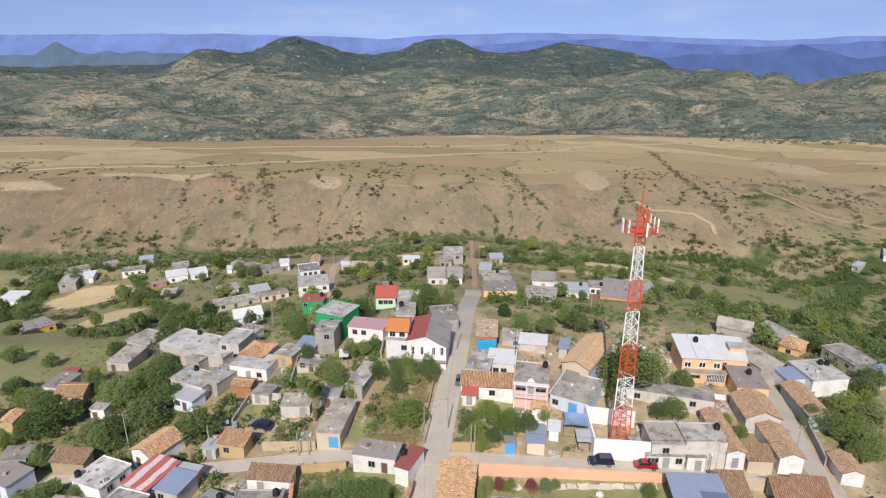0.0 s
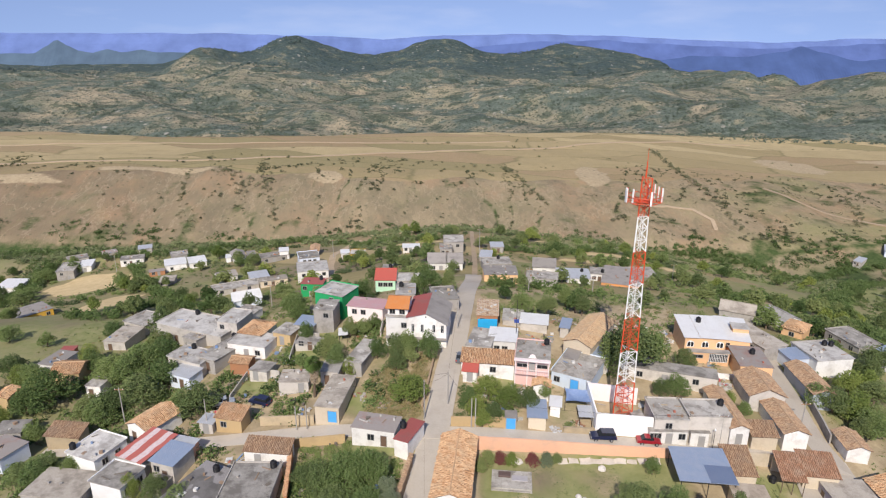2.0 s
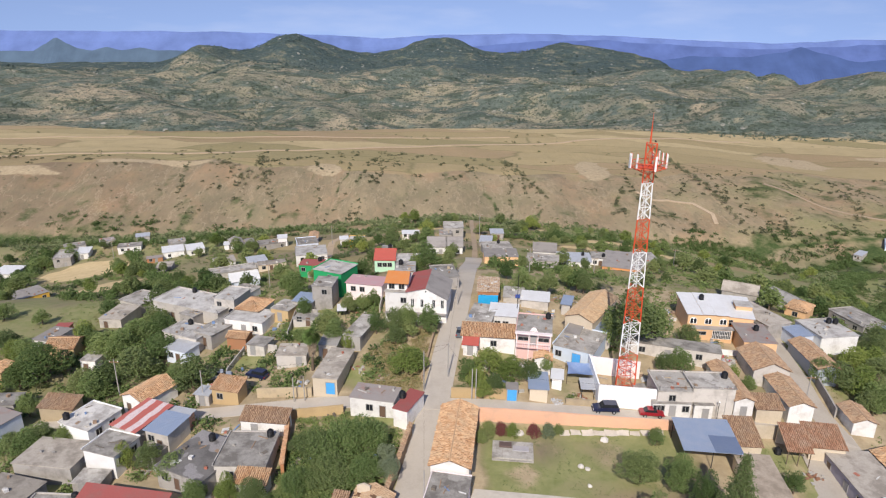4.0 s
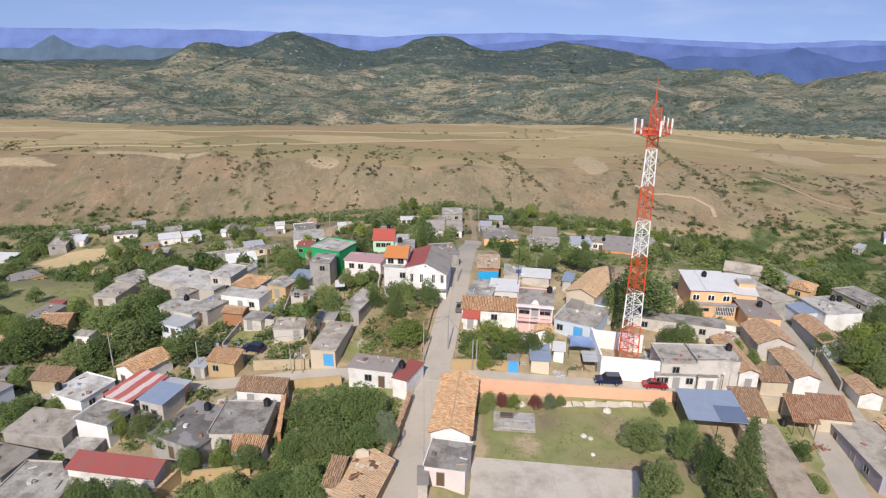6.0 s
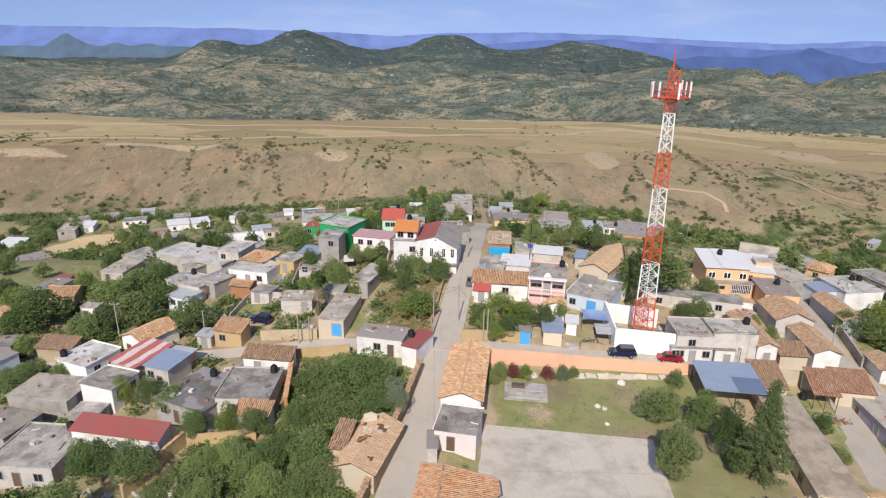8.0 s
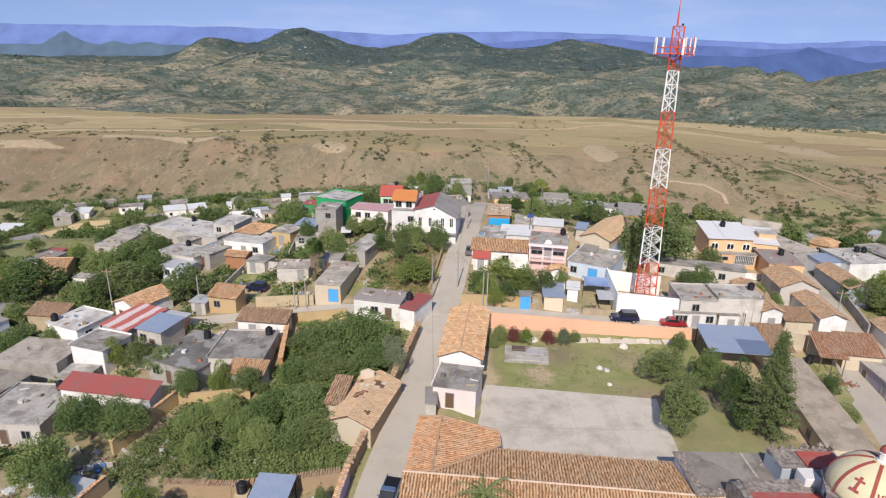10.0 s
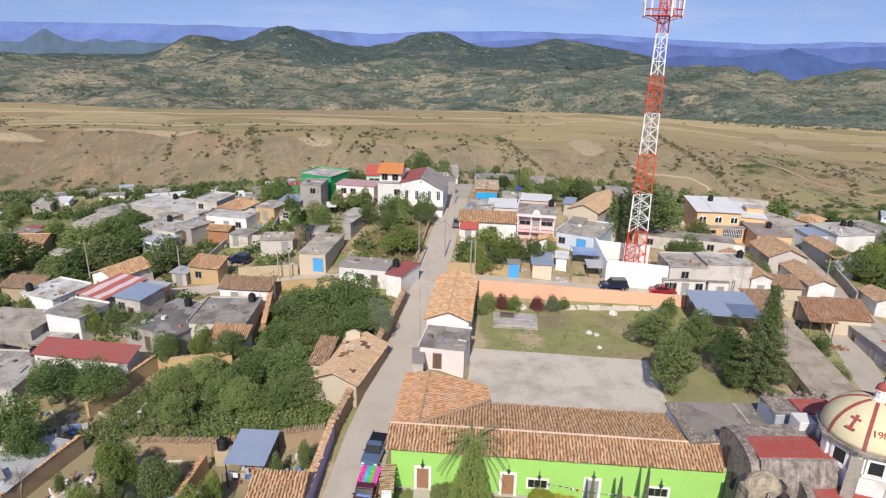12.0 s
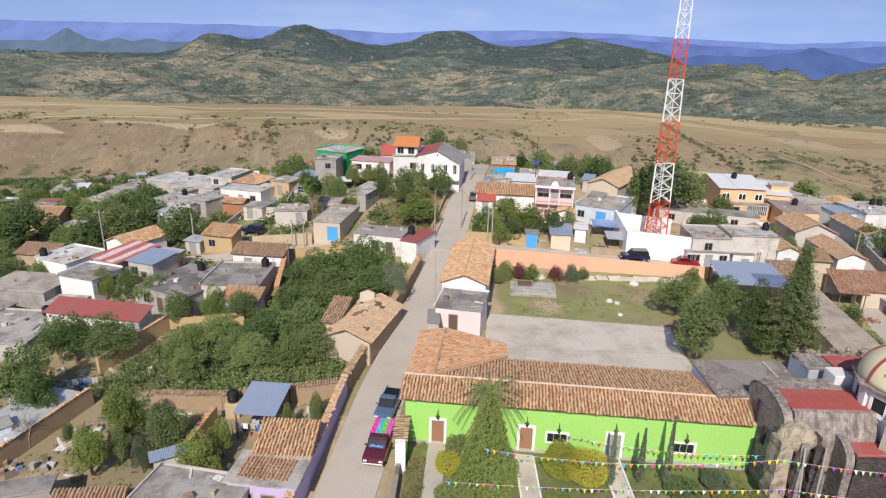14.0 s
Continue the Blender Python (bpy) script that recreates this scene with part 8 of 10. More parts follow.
    part("bumper", box(hl - 0.05, hl + 0.08, -wide / 2 + 0.05, wide / 2 - 0.05, 0.32, 0.5, 0.03), RIM if style == "pickup" else paint, e)
    part("bumper", box(-hl - 0.08, -hl + 0.05, -wide / 2 + 0.05, wide / 2 - 0.05, 0.32, 0.5, 0.03), RIM if style == "pickup" else paint, e)
    return e


def car_paint(name, c):
    m = plain(name, c, 0.3)
    m.node_tree.nodes["Principled BSDF"].inputs["Coat Weight"].default_value = 0.6
    return m


NAVY, RED, BLUE, MAROON = car_paint("navy_paint", (0.02, 0.025, 0.06)), car_paint("red_car_paint", (0.32, 0.02, 0.03)), car_paint("blue_car_paint", (0.10, 0.15, 0.26)), car_paint("maroon_paint", (0.10, 0.015, 0.03))
vehicle(28.3, 92.1, 178, 4.5, 1.8, NAVY, "dark navy off-road wagon parked by a white wall", "suv")
vehicle(36.4, 91.9, -6, 4.1, 1.65, RED, "dark red small car parked in the street", "car")
vehicle(-35.9, 104.3, 160, 4.3, 1.75, NAVY, "dark blue wagon parked on bare ground", "suv")
vehicle(-43.5, 105.5, 20, 4.2, 1.7, car_paint("silver_paint", (0.35, 0.38, 0.42)), "silver pickup parked under trees", "pickup")
vehicle(3.6, 113.5, 82, 4.2, 1.7, car_paint("grey_paint", (0.12, 0.13, 0.14)), "grey car parked at the street edge", "car")
vehicle(-6.6, 51.6, -100, 4.8, 1.75, BLUE, "faded blue pickup parked beside the hall", "pickup")
truck = vehicle(-6.9, 46.0, -97, 5.2, 1.9, MAROON, "maroon pickup decorated with coloured cloths", "pickup")
cloth_rng = random.Random(12)
for k, c in enumerate(((0.75, 0.06, 0.32), (0.10, 0.45, 0.55), (0.20, 0.55, 0.12), (0.70, 0.10, 0.45))):
    bm = bmesh.new()
    bmesh.ops.create_grid(bm, x_segments=8, y_segments=3, size=0.5)
    for v in bm.verts:
        v.co = Vector((v.co.x * 2.6 - 1.3, v.co.y * 0.46 - 0.69 + 0.46 * k, 1.5 + cloth_rng.uniform(-0.04, 0.06)))
    part("cloth", bm, plain("cloth_%d" % k, c, 0.8), truck, "bright coloured cloth over the bed")
part("cloth_rack", box(-2.5, -0.2, -0.9, 0.9, 1.0, 1.44, 0.05), MAROON, truck)
bm = bmesh.new()
bmesh.ops.create_grid(bm, x_segments=4, y_segments=6, size=0.5)
for v in bm.verts:
    v.co = Vector((1.0 + v.co.x * 0.5, v.co.y * 1.2, 1.42 - (v.co.x + 0.5) * 0.30 + cloth_rng.uniform(0, 0.06)))
part("cloth", bm, plain("cloth_white_blue", (0.16, 0.24, 0.62), 0.8), truck, "blue cloth over the windscreen")


# ---- poles, wires, lamps ----
def utility_pole(x, y, h, label="grey concrete utility pole with crossarm", arm=True, r=0.13):
    z = land(x, y)
    e = thing("utility_pole", pose(x, y, z), label, "pole", "utility poles")
    part("shaft", tube((0, 0, -0.8), (0, 0, h), r, r * 0.65, 8), POLE, e)
    if arm:
        part("crossarm", box(-0.9, 0.9, -0.06, 0.06, h - 0.6, h - 0.48), WOOD, e)
        for k in (-0.8, 0, 0.8):
            part("insulator", lathe([(0.05, 0), (0.07, 0.08), (0.03, 0.18)], 8), WHITE, e).matrix_local = pose(k, 0, h - 0.48)
    return Vector((x, y, z + h - 0.35))


def wire(a, b, sag=0.6):
    bm = bmesh.new()
    prev = Vector(a)
    for k in range(1, 11):
        s = k / 10
        p = Vector(a).lerp(Vector(b), s) - Vector((0, 0, sag * 4 * s * (1 - s)))
        add_tube(bm, prev, p, 0.016, sides=4)
        prev = p
    tagged(part("power_line", bm, DARK), "thin dark overhead cable between poles", "cable")


tops = [utility_pole(-2.6, 68.5, 7, arm=False), utility_pole(-3.4, 95.2, 8, arm=False), utility_pole(0.9, 99.2, 7, arm=False), utility_pole(3.2, 126, 7, arm=False)]
for a, b in zip(tops, tops[1:]):
    wire(a, b)
row = [utility_pole(-43.8, 97.4, 7, arm=False), utility_pole(-26.6, 95.0, 5, arm=False), utility_pole(-24.7, 95.0, 5, arm=False), utility_pole(5.0, 92.9, 6, arm=False), utility_pole(5.7, 92.9, 6, arm=False), utility_pole(49.5, 92.9, 6.5)]
wire(row[0], tops[2]), wire(tops[2], row[3]), wire(row[3], row[5], 1.0)
for x, y, h in ((-46.5, 246, 8), (13.4, 216, 12), (-152, 268, 9), (-116, 262, 9), (42, 160, 6), (82, 205, 7), (-63, 104, 8), (-30, 150, 8), (-48, 158, 7), (24, 160, 7), (67.6, 99.0, 6)):
    utility_pole(x, y, h)
aerial = thing("aerial_pole", pose(15.6, 118.8, land(15.6, 118.8)), "tall thin dark aerial pole", "pole")
part("shaft", tube((0, 0, 0), (0, 0, 11.6), 0.09, 0.05, 6), IRON, aerial)
part("panel", box(-0.5, 0.5, -0.05, 0.05, 6.2, 7.0), plain("blue_panel", (0.05, 0.09, 0.30)), aerial, "blue panel")
tarp = part("tarpaulin", box(7.7, 12.1, 124.95, 125.05, 6.0, 8.7, 0.03), plain("blue_tarp", (0.03, 0.36, 0.66), 0.5))
tagged(tarp, "bright blue plastic tarpaulin hung on a wall", "tarpaulin")
street_lamp = thing("street_lamp", pose(47.9, 91.9, land(47.9, 91.9)), "slender dark street lamp with round head", "lamp")
part("post", tube((0, 0, -0.3), (0, 0, 3.6), 0.06, 0.045, 6), IRON, street_lamp)
part("globe", lathe([(0.06, 3.6), (0.16, 3.72), (0.16, 3.88), (0.05, 4.0)], 10), WHITE, street_lamp)


for k in range(5):
    FOOT.append((6 + 5 * k, 61, 4.2)), FOOT.append((6 + 5 * k, 68, 4.2))

# ---- lawn things ----
mon = thing("monument", pose(11.3, 83.2, -0.9, 0, 0, -6), "low grey concrete platform with a dark tomb-like slab", "monument")
part("platform", box(-3.3, 3.3, -2.2, 2.2, -0.3, 0.45, 0.04), ROOF["slab"], mon)
part("slab", box(-2.2, -0.2, 0.3, 1.5, 0.451, 0.8, 0.05), plain("brown_stone", (0.13, 0.09, 0.08)), mon)
part("slab", box(0.0, 2.6, -0.4, 0.9, 0.451, 0.62, 0.03), plain("grey_stone", (0.42, 0.40, 0.41)), mon)
part("step", box(-3.3, 3.3, -2.5, -2.21, -0.3, 0.2, 0.03), ROOF["slab"], mon)
for x, y, s in ((21.6, 79.6, 0.5), (22.5, 79.0, 0.45), (22.0, 75.2, 0.35), (26.9, 86.3, 0.7), (12.2, 88.2, 0.9), (13.0, 88.0, 0.7)):
    bm = bmesh.new()
    bmesh.ops.create_icosphere(bm, subdivisions=2, radius=s)
    for v in bm.verts:
        v.co *= 1 + 0.25 * noise.noise(v.co * 2.2 + Vector((x, y, 0)))
        v.co.z *= 0.75
    tagged(part("boulder", bm, surface("pale_rock", (0.62, 0.58, 0.53), (0.4, 0.36, 0.3), 0.6, 1.5)), "pale whitewashed boulder on the lawn", "boulder").matrix_world = pose(x, y, land(x, y) + 0.2 * s)
# blue sheet canopy beside the garden wall
cp = thing("shelter", pose(42.2, 83.4, 0, 0, 0, -4), "open shelter with a blue metal roof", "shelter")
FOOT.append((42.2, 83.4, 5))
part("roof", slope_deck([[(-4.6, -4.0, 2.3), (4.4, -4.4, 2.3), (4.6, 4.0, 2.9), (-4.4, 4.0, 2.9)]], 0.06), ROOF["bluetin"], cp, "blue ribbed metal sheet")
part("roof_patch", slope_deck([[(0.2, -4.2, 2.36), (4.35, -4.35, 2.36), (4.45, -0.4, 2.63), (0.2, -0.2, 2.63)]], 0.03), sheet("darker_blue_sheet", (0.185, 0.235, 0.345), (0.25, 0.29, 0.37), 0.5), cp, "darker blue sheets")
for x, y in ((-4.2, -3.7), (4.1, -3.9), (4.2, 3.6), (-4.1, 3.6), (0, -3.8)):
    part("post", tube((x, y, -2.2), (x, y, 2.3 + 0.075 * (y + 4)), 0.07), IRON, cp)

# ---- bunting over the garden ----
FLAG = []
for k, c in enumerate(((0.75, 0.05, 0.25), (0.10, 0.45, 0.75), (0.80, 0.60, 0.03), (0.25, 0.60, 0.10), (0.80, 0.25, 0.04), (0.78, 0.78, 0.76), (0.35, 0.08, 0.50))):
    me = bpy.data.meshes.new("flag")
    me.from_pydata([(-0.13, 0, 0), (0.13, 0, 0), (0, 0.03, -0.36), (0, 0.012, -0.12)], [], [(0, 1, 3), (1, 2, 3), (2, 0, 3)])
    me.materials.append(plain("flag_%d" % k, c, 0.8))
    FLAG.append(me)
flag_rng = random.Random(21)


def bunting(a, b, sag, count):
    a, b = Vector(a), Vector(b)
    e = thing("bunting", Matrix.Translation(a), "string of small coloured paper flags", "bunting", "flag strings over the garden")
    way = b - a
    bm = bmesh.new()
    prev = Vector((0, 0, 0))
    pts = []
    for k in range(1, count + 1):
        s = k / count
        p = way * s - Vector((0, 0, 4 * sag * s * (1 - s)))
        add_tube(bm, prev, p, 0.012, sides=3)
        pts.append((prev + p) / 2)
        prev = p
    part("cord", bm, WHITE, e)
    for p in pts:
        f = part("flag", flag_rng.choice(FLAG), None, e)
        f.matrix_local = Matrix.Translation(p) @ pose(0, 0, 0, flag_rng.uniform(-25, 25), 0, math.degrees(math.atan2(way.y, way.x)) + flag_rng.uniform(-15, 15))


bunting((2.0, 40.5, 3.2), (24.0, 38.6, 4.4), 0.9, 42)
bunting((24.0, 38.6, 4.4), (41, 36.5, 4.9), 0.5, 34)
bunting((-1.0, 40.0, 0.4), (24.5, 38.0, 2.2), 0.4, 46)
bunting((24.5, 38.0, 2.2), (40, 36.0, 2.8), 0.4, 30)
bunting((22.0, 38.0, 0.6), (40, 36.0, 1.4), 0.3, 34)
bunting((9.4, 45.2, 1.3), (25.0, 42.0, 2.2), 0.6, 30)


# ---- the crumbling house by the street ----
def ruin():
    e = thing("house", pose(-10.7, 65.3, land(-10.7, 65.3), 0, 0, -15), "crumbling adobe house with a broken tiled roof", "house")
    FOOT.append((-10.7, 65.3, 5.5))
    w, d, h, top = 5.2, 10.4, 2.7, 3.75
    bm = bmesh.new()
    add_prism(bm, [(-w / 2, -3), (w / 2, -3), (w / 2, h - 0.1), (0, top - 0.1), (-w / 2, h - 0.1)], -d / 2, d / 2)
    part("wall", bm, WALL["cream"], e, "pale worn plaster wall")
    part("street_wall", box(w / 2 + 0.002, w / 2 + 0.12, -d / 2, d / 2, -3, h - 0.35), WALL["adobe"], e, "bare adobe street wall")
    a, b = w / 2 + 0.3, d / 2 + 0.25
    loops = [[(-a, b, h - 0.12), (-a, -b, h - 0.12), (0, -b, top), (0, b, top)], [(a, -b, h - 0.12), (a, b, h - 0.12), (0, b, top), (0, -b, top)]]
    part("roof", slope_deck(loops), CLAYBED, e)
    pale = tiles("bleached_clay_tile", (0.58, 0.42, 0.27), (0.46, 0.29, 0.17), (0.40, 0.31, 0.22))
    tagged(part("roof_tiles", tile_polys(loops, 0.30, 0.40, 15, ((-0.6, -0.2, 0.85), (0.8, 2.6, 0.7), (1.6, -3.2, 0.4), (-1.9, 3.4, 0.5))), pale, e, "bleached sagging clay tiles with gaps"), kind="stuff")
    rng = random.Random(4)
    for k in range(7):
        x, y = rng.uniform(-1.4, 1.4), rng.uniform(1.2, 3.6)
        part("mortar_patch", box(x - 0.35, x + 0.35, y - 0.3, y + 0.3, top - 0.42 * abs(x) + 0.06, top - 0.42 * abs(x) + 0.14, 0.02), WALL["cream"], e)
    part("cross_gable", slope_deck([[(-2.2, 3.6, 3.1), (-0.3, 3.6, 3.1), (-0.3, 3.6, 4.4), (-1.2, 3.6, 4.7), (-2.2, 3.6, 4.2)]], 0.3), WALL["cream"], e, "standing piece of a broken wall")
    part("beam", tube((-1.4, -0.9, top - 0.42), (0.3, 0.7, top + 0.1), 0.07), WOOD, e)


ruin()

# ---- yards: heaps, laundry, mast hut ----
JUNK = [plain("junk_%d" % k, c, 0.7) for k, c in enumerate(((0.45, 0.42, 0.38), (0.30, 0.16, 0.10), (0.55, 0.55, 0.56), (0.10, 0.20, 0.42), (0.50, 0.10, 0.12)))]


def heap(x, y, r, count, seed, label, mats=(0, 1, 2), z=None):
    """Odds and ends lying in a yard, joined by colour."""
    rng = random.Random(seed)
    e = thing("yard_heap", pose(x, y, land(x, y) if z is None else z), label, "clutter", kind="stuff")
    for mi in mats:
        bm = bmesh.new()
        for k in range(count // len(mats)):
            a, d = rng.uniform(0, math.tau), r * math.sqrt(rng.random())
            px, py, s = d * math.cos(a), d * math.sin(a), rng.uniform(0.08, 0.35)
            h = rng.uniform(0.1, 0.5) * (1.2 - d / r)
            add_box(bm, px - s, px + s * rng.uniform(0.3, 1.5), py - s * 0.6, py + s * rng.uniform(0.3, 1.2), -0.1, h)
        bmesh.ops.rotate(bm, verts=bm.verts, cent=(0, 0, 0), matrix=Matrix.Rotation(rng.uniform(0, 3), 3, "Z"))
        part("debris", bm, JUNK[mi], e)


for k, (x, y, r, mats) in enumerate(((-40, 58.5, 2.6, (0, 2, 3, 4)), (-26.5, 47.2, 2.0, (0, 2)), (-19.3, 50.2, 1.8, (2, 3, 4)), (-34, 112, 3, (0, 2)), (-71, 131, 3, (0, 2, 3)), (-41, 103, 2.2, (0, 2, 3)), (-16, 103, 2.4, (0, 1)), (57, 112.5, 2.4, (2, 4, 0)), (29, 97, 1.6, (0, 2)), (24, 95.5, 1.6, (0, 1)), (-52, 106, 2, (0, 2, 3)), (-45, 71, 1.8, (0, 2)), (58.5, 80.5, 2.0, (0, 1)), (30, 104.5, 1.4, (0, 2)), (-27, 116, 2.0, (0, 1)), (-47, 81, 1.6, (0, 1)), (20, 93.8, 1.2, (0, 2)), (-88, 117, 2.5, (3, 2)))):
    heap(x, y, r, 26, 40 + k, "heap of bricks, boards and household odds", mats)


def laundry(x0, y0, x1, y1, seed):
    rng = random.Random(seed)
    z = land(x0, y0) + 1.7
    e = thing("washing_line", pose(x0, y0, z), "washing line with coloured clothes", "laundry")
    run = math.hypot(x1 - x0, y1 - y0)
    turn = math.degrees(math.atan2(y1 - y0, x1 - x0))
    e.matrix_world = pose(x0, y0, z, 0, 0, turn)
    part("line", tube((0, 0, 0), (run, 0, 0), 0.012, sides=4), WHITE, e)
    for s in (0, run):
        part("line_post", tube((s, 0, -2.2), (s, 0, 0.1), 0.04), WOOD, e)
    at = 0.3
    while at < run - 0.6:
        w = rng.uniform(0.35, 0.7)
        part("garment", box(at, at + w, -0.015, 0.015, -rng.uniform(0.5, 0.9), 0), rng.choice(JUNK + [WHITE]), e)
        at += w + rng.uniform(0.05, 0.3)


laundry(-42.5, 57.6, -38.8, 58.6, 1)
laundry(-21, 48.6, -17.8, 48.4, 2)
laundry(-45, 101.5, -41, 102.5, 3)
hut = thing("equipment_hut", pose(35.5, 96.5, land(35.5, 96.5)), "small white equipment hut beside the mast", "hut")
part("body", box(-1.0, 1.0, -1.2, 1.2, -0.5, 2.3, 0.04), WALL["white"], hut)
part("roof", box(-1.15, 1.15, -1.35, 1.35, 2.3, 2.42, 0.03), ROOF["slab"], hut)
part("door", box(-0.45, 0.45, -1.24, -1.201, 0, 2.0), GREYDOOR, hut)


# ---- trees ----
tree(-72.1, 107.4, 3.1, 5.0, "a")
tree(-66.8, 107.1, 3.8, 6.0, "a")
tree(-62.1, 109.1, 5.0, 7.0, "a")
tree(-60.0, 115.7, 4.1, 6.0, "a")
tree(-51.9, 104.5, 2.3, 5.0, "a")
tree(-48.0, 103.4, 4.0, 7.0, "a")
tree(-73.2, 120.4, 4.8, 6.0, "a")
tree(-68.2, 124.1, 4.9, 6.0, "a")
tree(-80.9, 125.4, 3.1, 5.0, "a")
tree(-63.8, 125.6, 3.7, 6.0, "a")
tree(-84.7, 143.2, 3.1, 5.0, "a")
tree(-99.7, 138.8, 2.2, 4.0, "a")
tree(-77.9, 99.3, 2.3, 5.0, "a")
tree(-64.4, 88.1, 1.9, 4.0, "a")
tree(-69.4, 86.6, 3.2, 5.0, "a")
tree(-24.6, 117.8, 2.9, 5.5, "a")
tree(-68.0, 132.0, 3.4, 5.5, "a")
tree(-22.0, 112.4, 2.5, 6.0, "a")
tree(-31.2, 126.3, 2.0, 5.0, "a")
tree(-18.9, 110.2, 1.8, 4.2, "y")
tree(-9.6, 113.6, 2.4, 6.0, "a")
tree(-7.6, 114.7, 2.7, 6.0, "a")
tree(-3.0, 114.3, 2.7, 6.0, "a")
tree(-6.6, 100.4, 3.9, 5.2, "y")
tree(-13.9, 115.2, 2.1, 5.0, "a")
tree(-9.5, 110.0, 2.2, 4.0, "a")
tree(-18.1, 125.9, 2.2, 4.0, "a")
tree(-21.1, 125.4, 2.0, 5.0, "a")
tree(-15.8, 127.6, 1.7, 4.0, "a")
tree(-4.5, 148.4, 3.7, 9.0, "a")
tree(-7.2, 146.7, 2.5, 6.0, "a")
tree(1.3, 149.6, 2.6, 7.0, "a")
tree(-21.0, 149.3, 2.9, 6.0, "a")
tree(-37.6, 142.9, 4.2, 7.0, "a")
tree(-49.2, 172.5, 3.0, 5.0, "a")
tree(-36.6, 140.9, 2.2, 4.0, "a")
tree(8.5, 100.7, 2.9, 5.0, "y")
tree(6.2, 96.3, 2.2, 4.0, "y")
tree(9.0, 94.7, 1.9, 4.0, "a")
tree(12.3, 98.6, 2.6, 5.0, "y")
tree(15.8, 98.3, 2.4, 5.0, "a")
tree(4.8, 98.9, 1.5, 4.0, "a")
tree(19.4, 101.6, 1.4, 4.0, "a")
tree(7.0, 93.2, 1.9, 3.5, "y")
tree(19.0, 136.0, 3.2, 6.0, "a")
tree(24.9, 135.5, 2.9, 6.0, "a")
tree(31.4, 144.5, 2.5, 6.0, "a")
tree(34.4, 139.4, 2.4, 6.0, "a")
tree(37.9, 111.9, 6.6, 12.5, "b")
tree(43.5, 114.5, 3.9, 10.0, "a")
tree(35.1, 112.8, 3.4, 9.0, "a")
tree(45.9, 105.7, 2.8, 5.0, "a")
tree(42.6, 105.3, 1.9, 4.0, "a")
tree(77.0, 104.6, 3.8, 5.5, "b")
tree(80.6, 103.3, 4.0, 5.5, "y")
tree(78.1, 97.1, 2.5, 5.0, "a")
tree(74.1, 106.3, 2.2, 5.0, "a")
tree(29.7, 76.0, 3.4, 5.5, "a")
tree(35.1, 74.3, 3.0, 6.0, "a")
tree(27.7, 63.7, 3.2, 8.0, "a")
tree(36.4, 68.5, 2.2, 8.0, "d")
tree(35.0, 85.1, 1.5, 3.5, "a")
tree(53.4, 76.3, 1.8, 4.0, "a")
tree(51.1, 69.3, 2.3, 3.5, "a")
tree(35.9, 65.2, 1.7, 3.5, "a")
tree(-50.6, 81.5, 1.6, 5.0, "y")
tree(-46.6, 81.4, 2.4, 4.5, "a")
tree(-41.6, 77.8, 2.8, 5.0, "a")
tree(-36.0, 72.0, 2.0, 5.0, "a")
tree(-31.4, 72.7, 1.9, 5.0, "y")
tree(-45.5, 64.8, 3.3, 6.0, "a")
tree(-40.7, 64.3, 3.0, 6.0, "a")
tree(-49.0, 66.9, 1.9, 5.0, "a")
tree(-15.7, 79.2, 4.2, 7.0, "a")
tree(-19.1, 79.1, 3.4, 6.0, "a")
tree(-12.4, 80.0, 3.7, 7.0, "a")
tree(-16.6, 74.5, 4.0, 5.0, "a")
tree(-21.2, 73.3, 2.7, 4.2, "a")
tree(-10.9, 73.7, 3.2, 5.0, "a")
tree(-7.7, 73.4, 1.7, 5.0, "s")
tree(-8.7, 76.0, 1.9, 5.0, "s")
tree(-22.4, 65.5, 3.3, 4.4, "a")
tree(-28.7, 66.6, 3.0, 3.8, "a")
tree(-18.0, 65.6, 3.5, 5.0, "a")
tree(-27.2, 71.8, 2.5, 4.0, "a")
tree(-31.9, 65.1, 2.6, 3.6, "a")
tree(-15.7, 60.9, 3.0, 4.4, "a")
tree(-21.8, 81.5, 2.6, 3.5, "a")
tree(-24.7, 63.2, 2.6, 3.8, "a")
tree(-29.6, 59.3, 2.5, 3.4, "a")
tree(-22.4, 60.6, 2.8, 4.2, "a")
tree(-17.9, 60.1, 2.5, 3.6, "a")
tree(-30.7, 48.2, 2.3, 6.0, "y")
tree(-26.1, 46.2, 2.3, 5.5, "a")
tree(-32.1, 44.4, 1.9, 5.0, "y")
tree(-27.6, 44.5, 1.1, 3.5, "s")
tree(-45.2, 55.7, 3.2, 7.0, "a")
tree(-42.2, 52.8, 2.3, 6.0, "a")
tree(-21.8, 43.0, 1.9, 5.0, "y")
tree(-21.0, 45.9, 1.3, 4.0, "y")
tree(-15.8, 49.0, 0.8, 3.0, "a")
tree(-13.4, 50.5, 1.0, 3.0, "a")
tree(-36.9, 49.1, 0.6, 2.5, "a")
tree(-30.2, 45.8, 1.1, 4.0, "a")
tree(-82.4, 111.8, 5.2, 8.5, "d")
tree(-89.8, 118.6, 3.6, 6.0, "a")
tree(-98.0, 123.5, 3.8, 5.5, "a")
tree(-94.0, 120.0, 3.0, 5.0, "y")
tree(-86.2, 109.4, 3.4, 6.0, "d")
tree(-89.5, 105.8, 2.6, 5.0, "y")
tree(-68.5, 88.6, 2.8, 4.5, "a")
tree(-72.5, 87.0, 2.6, 4.5, "a")
tree(-67.7, 103.6, 3.6, 6.0, "a")
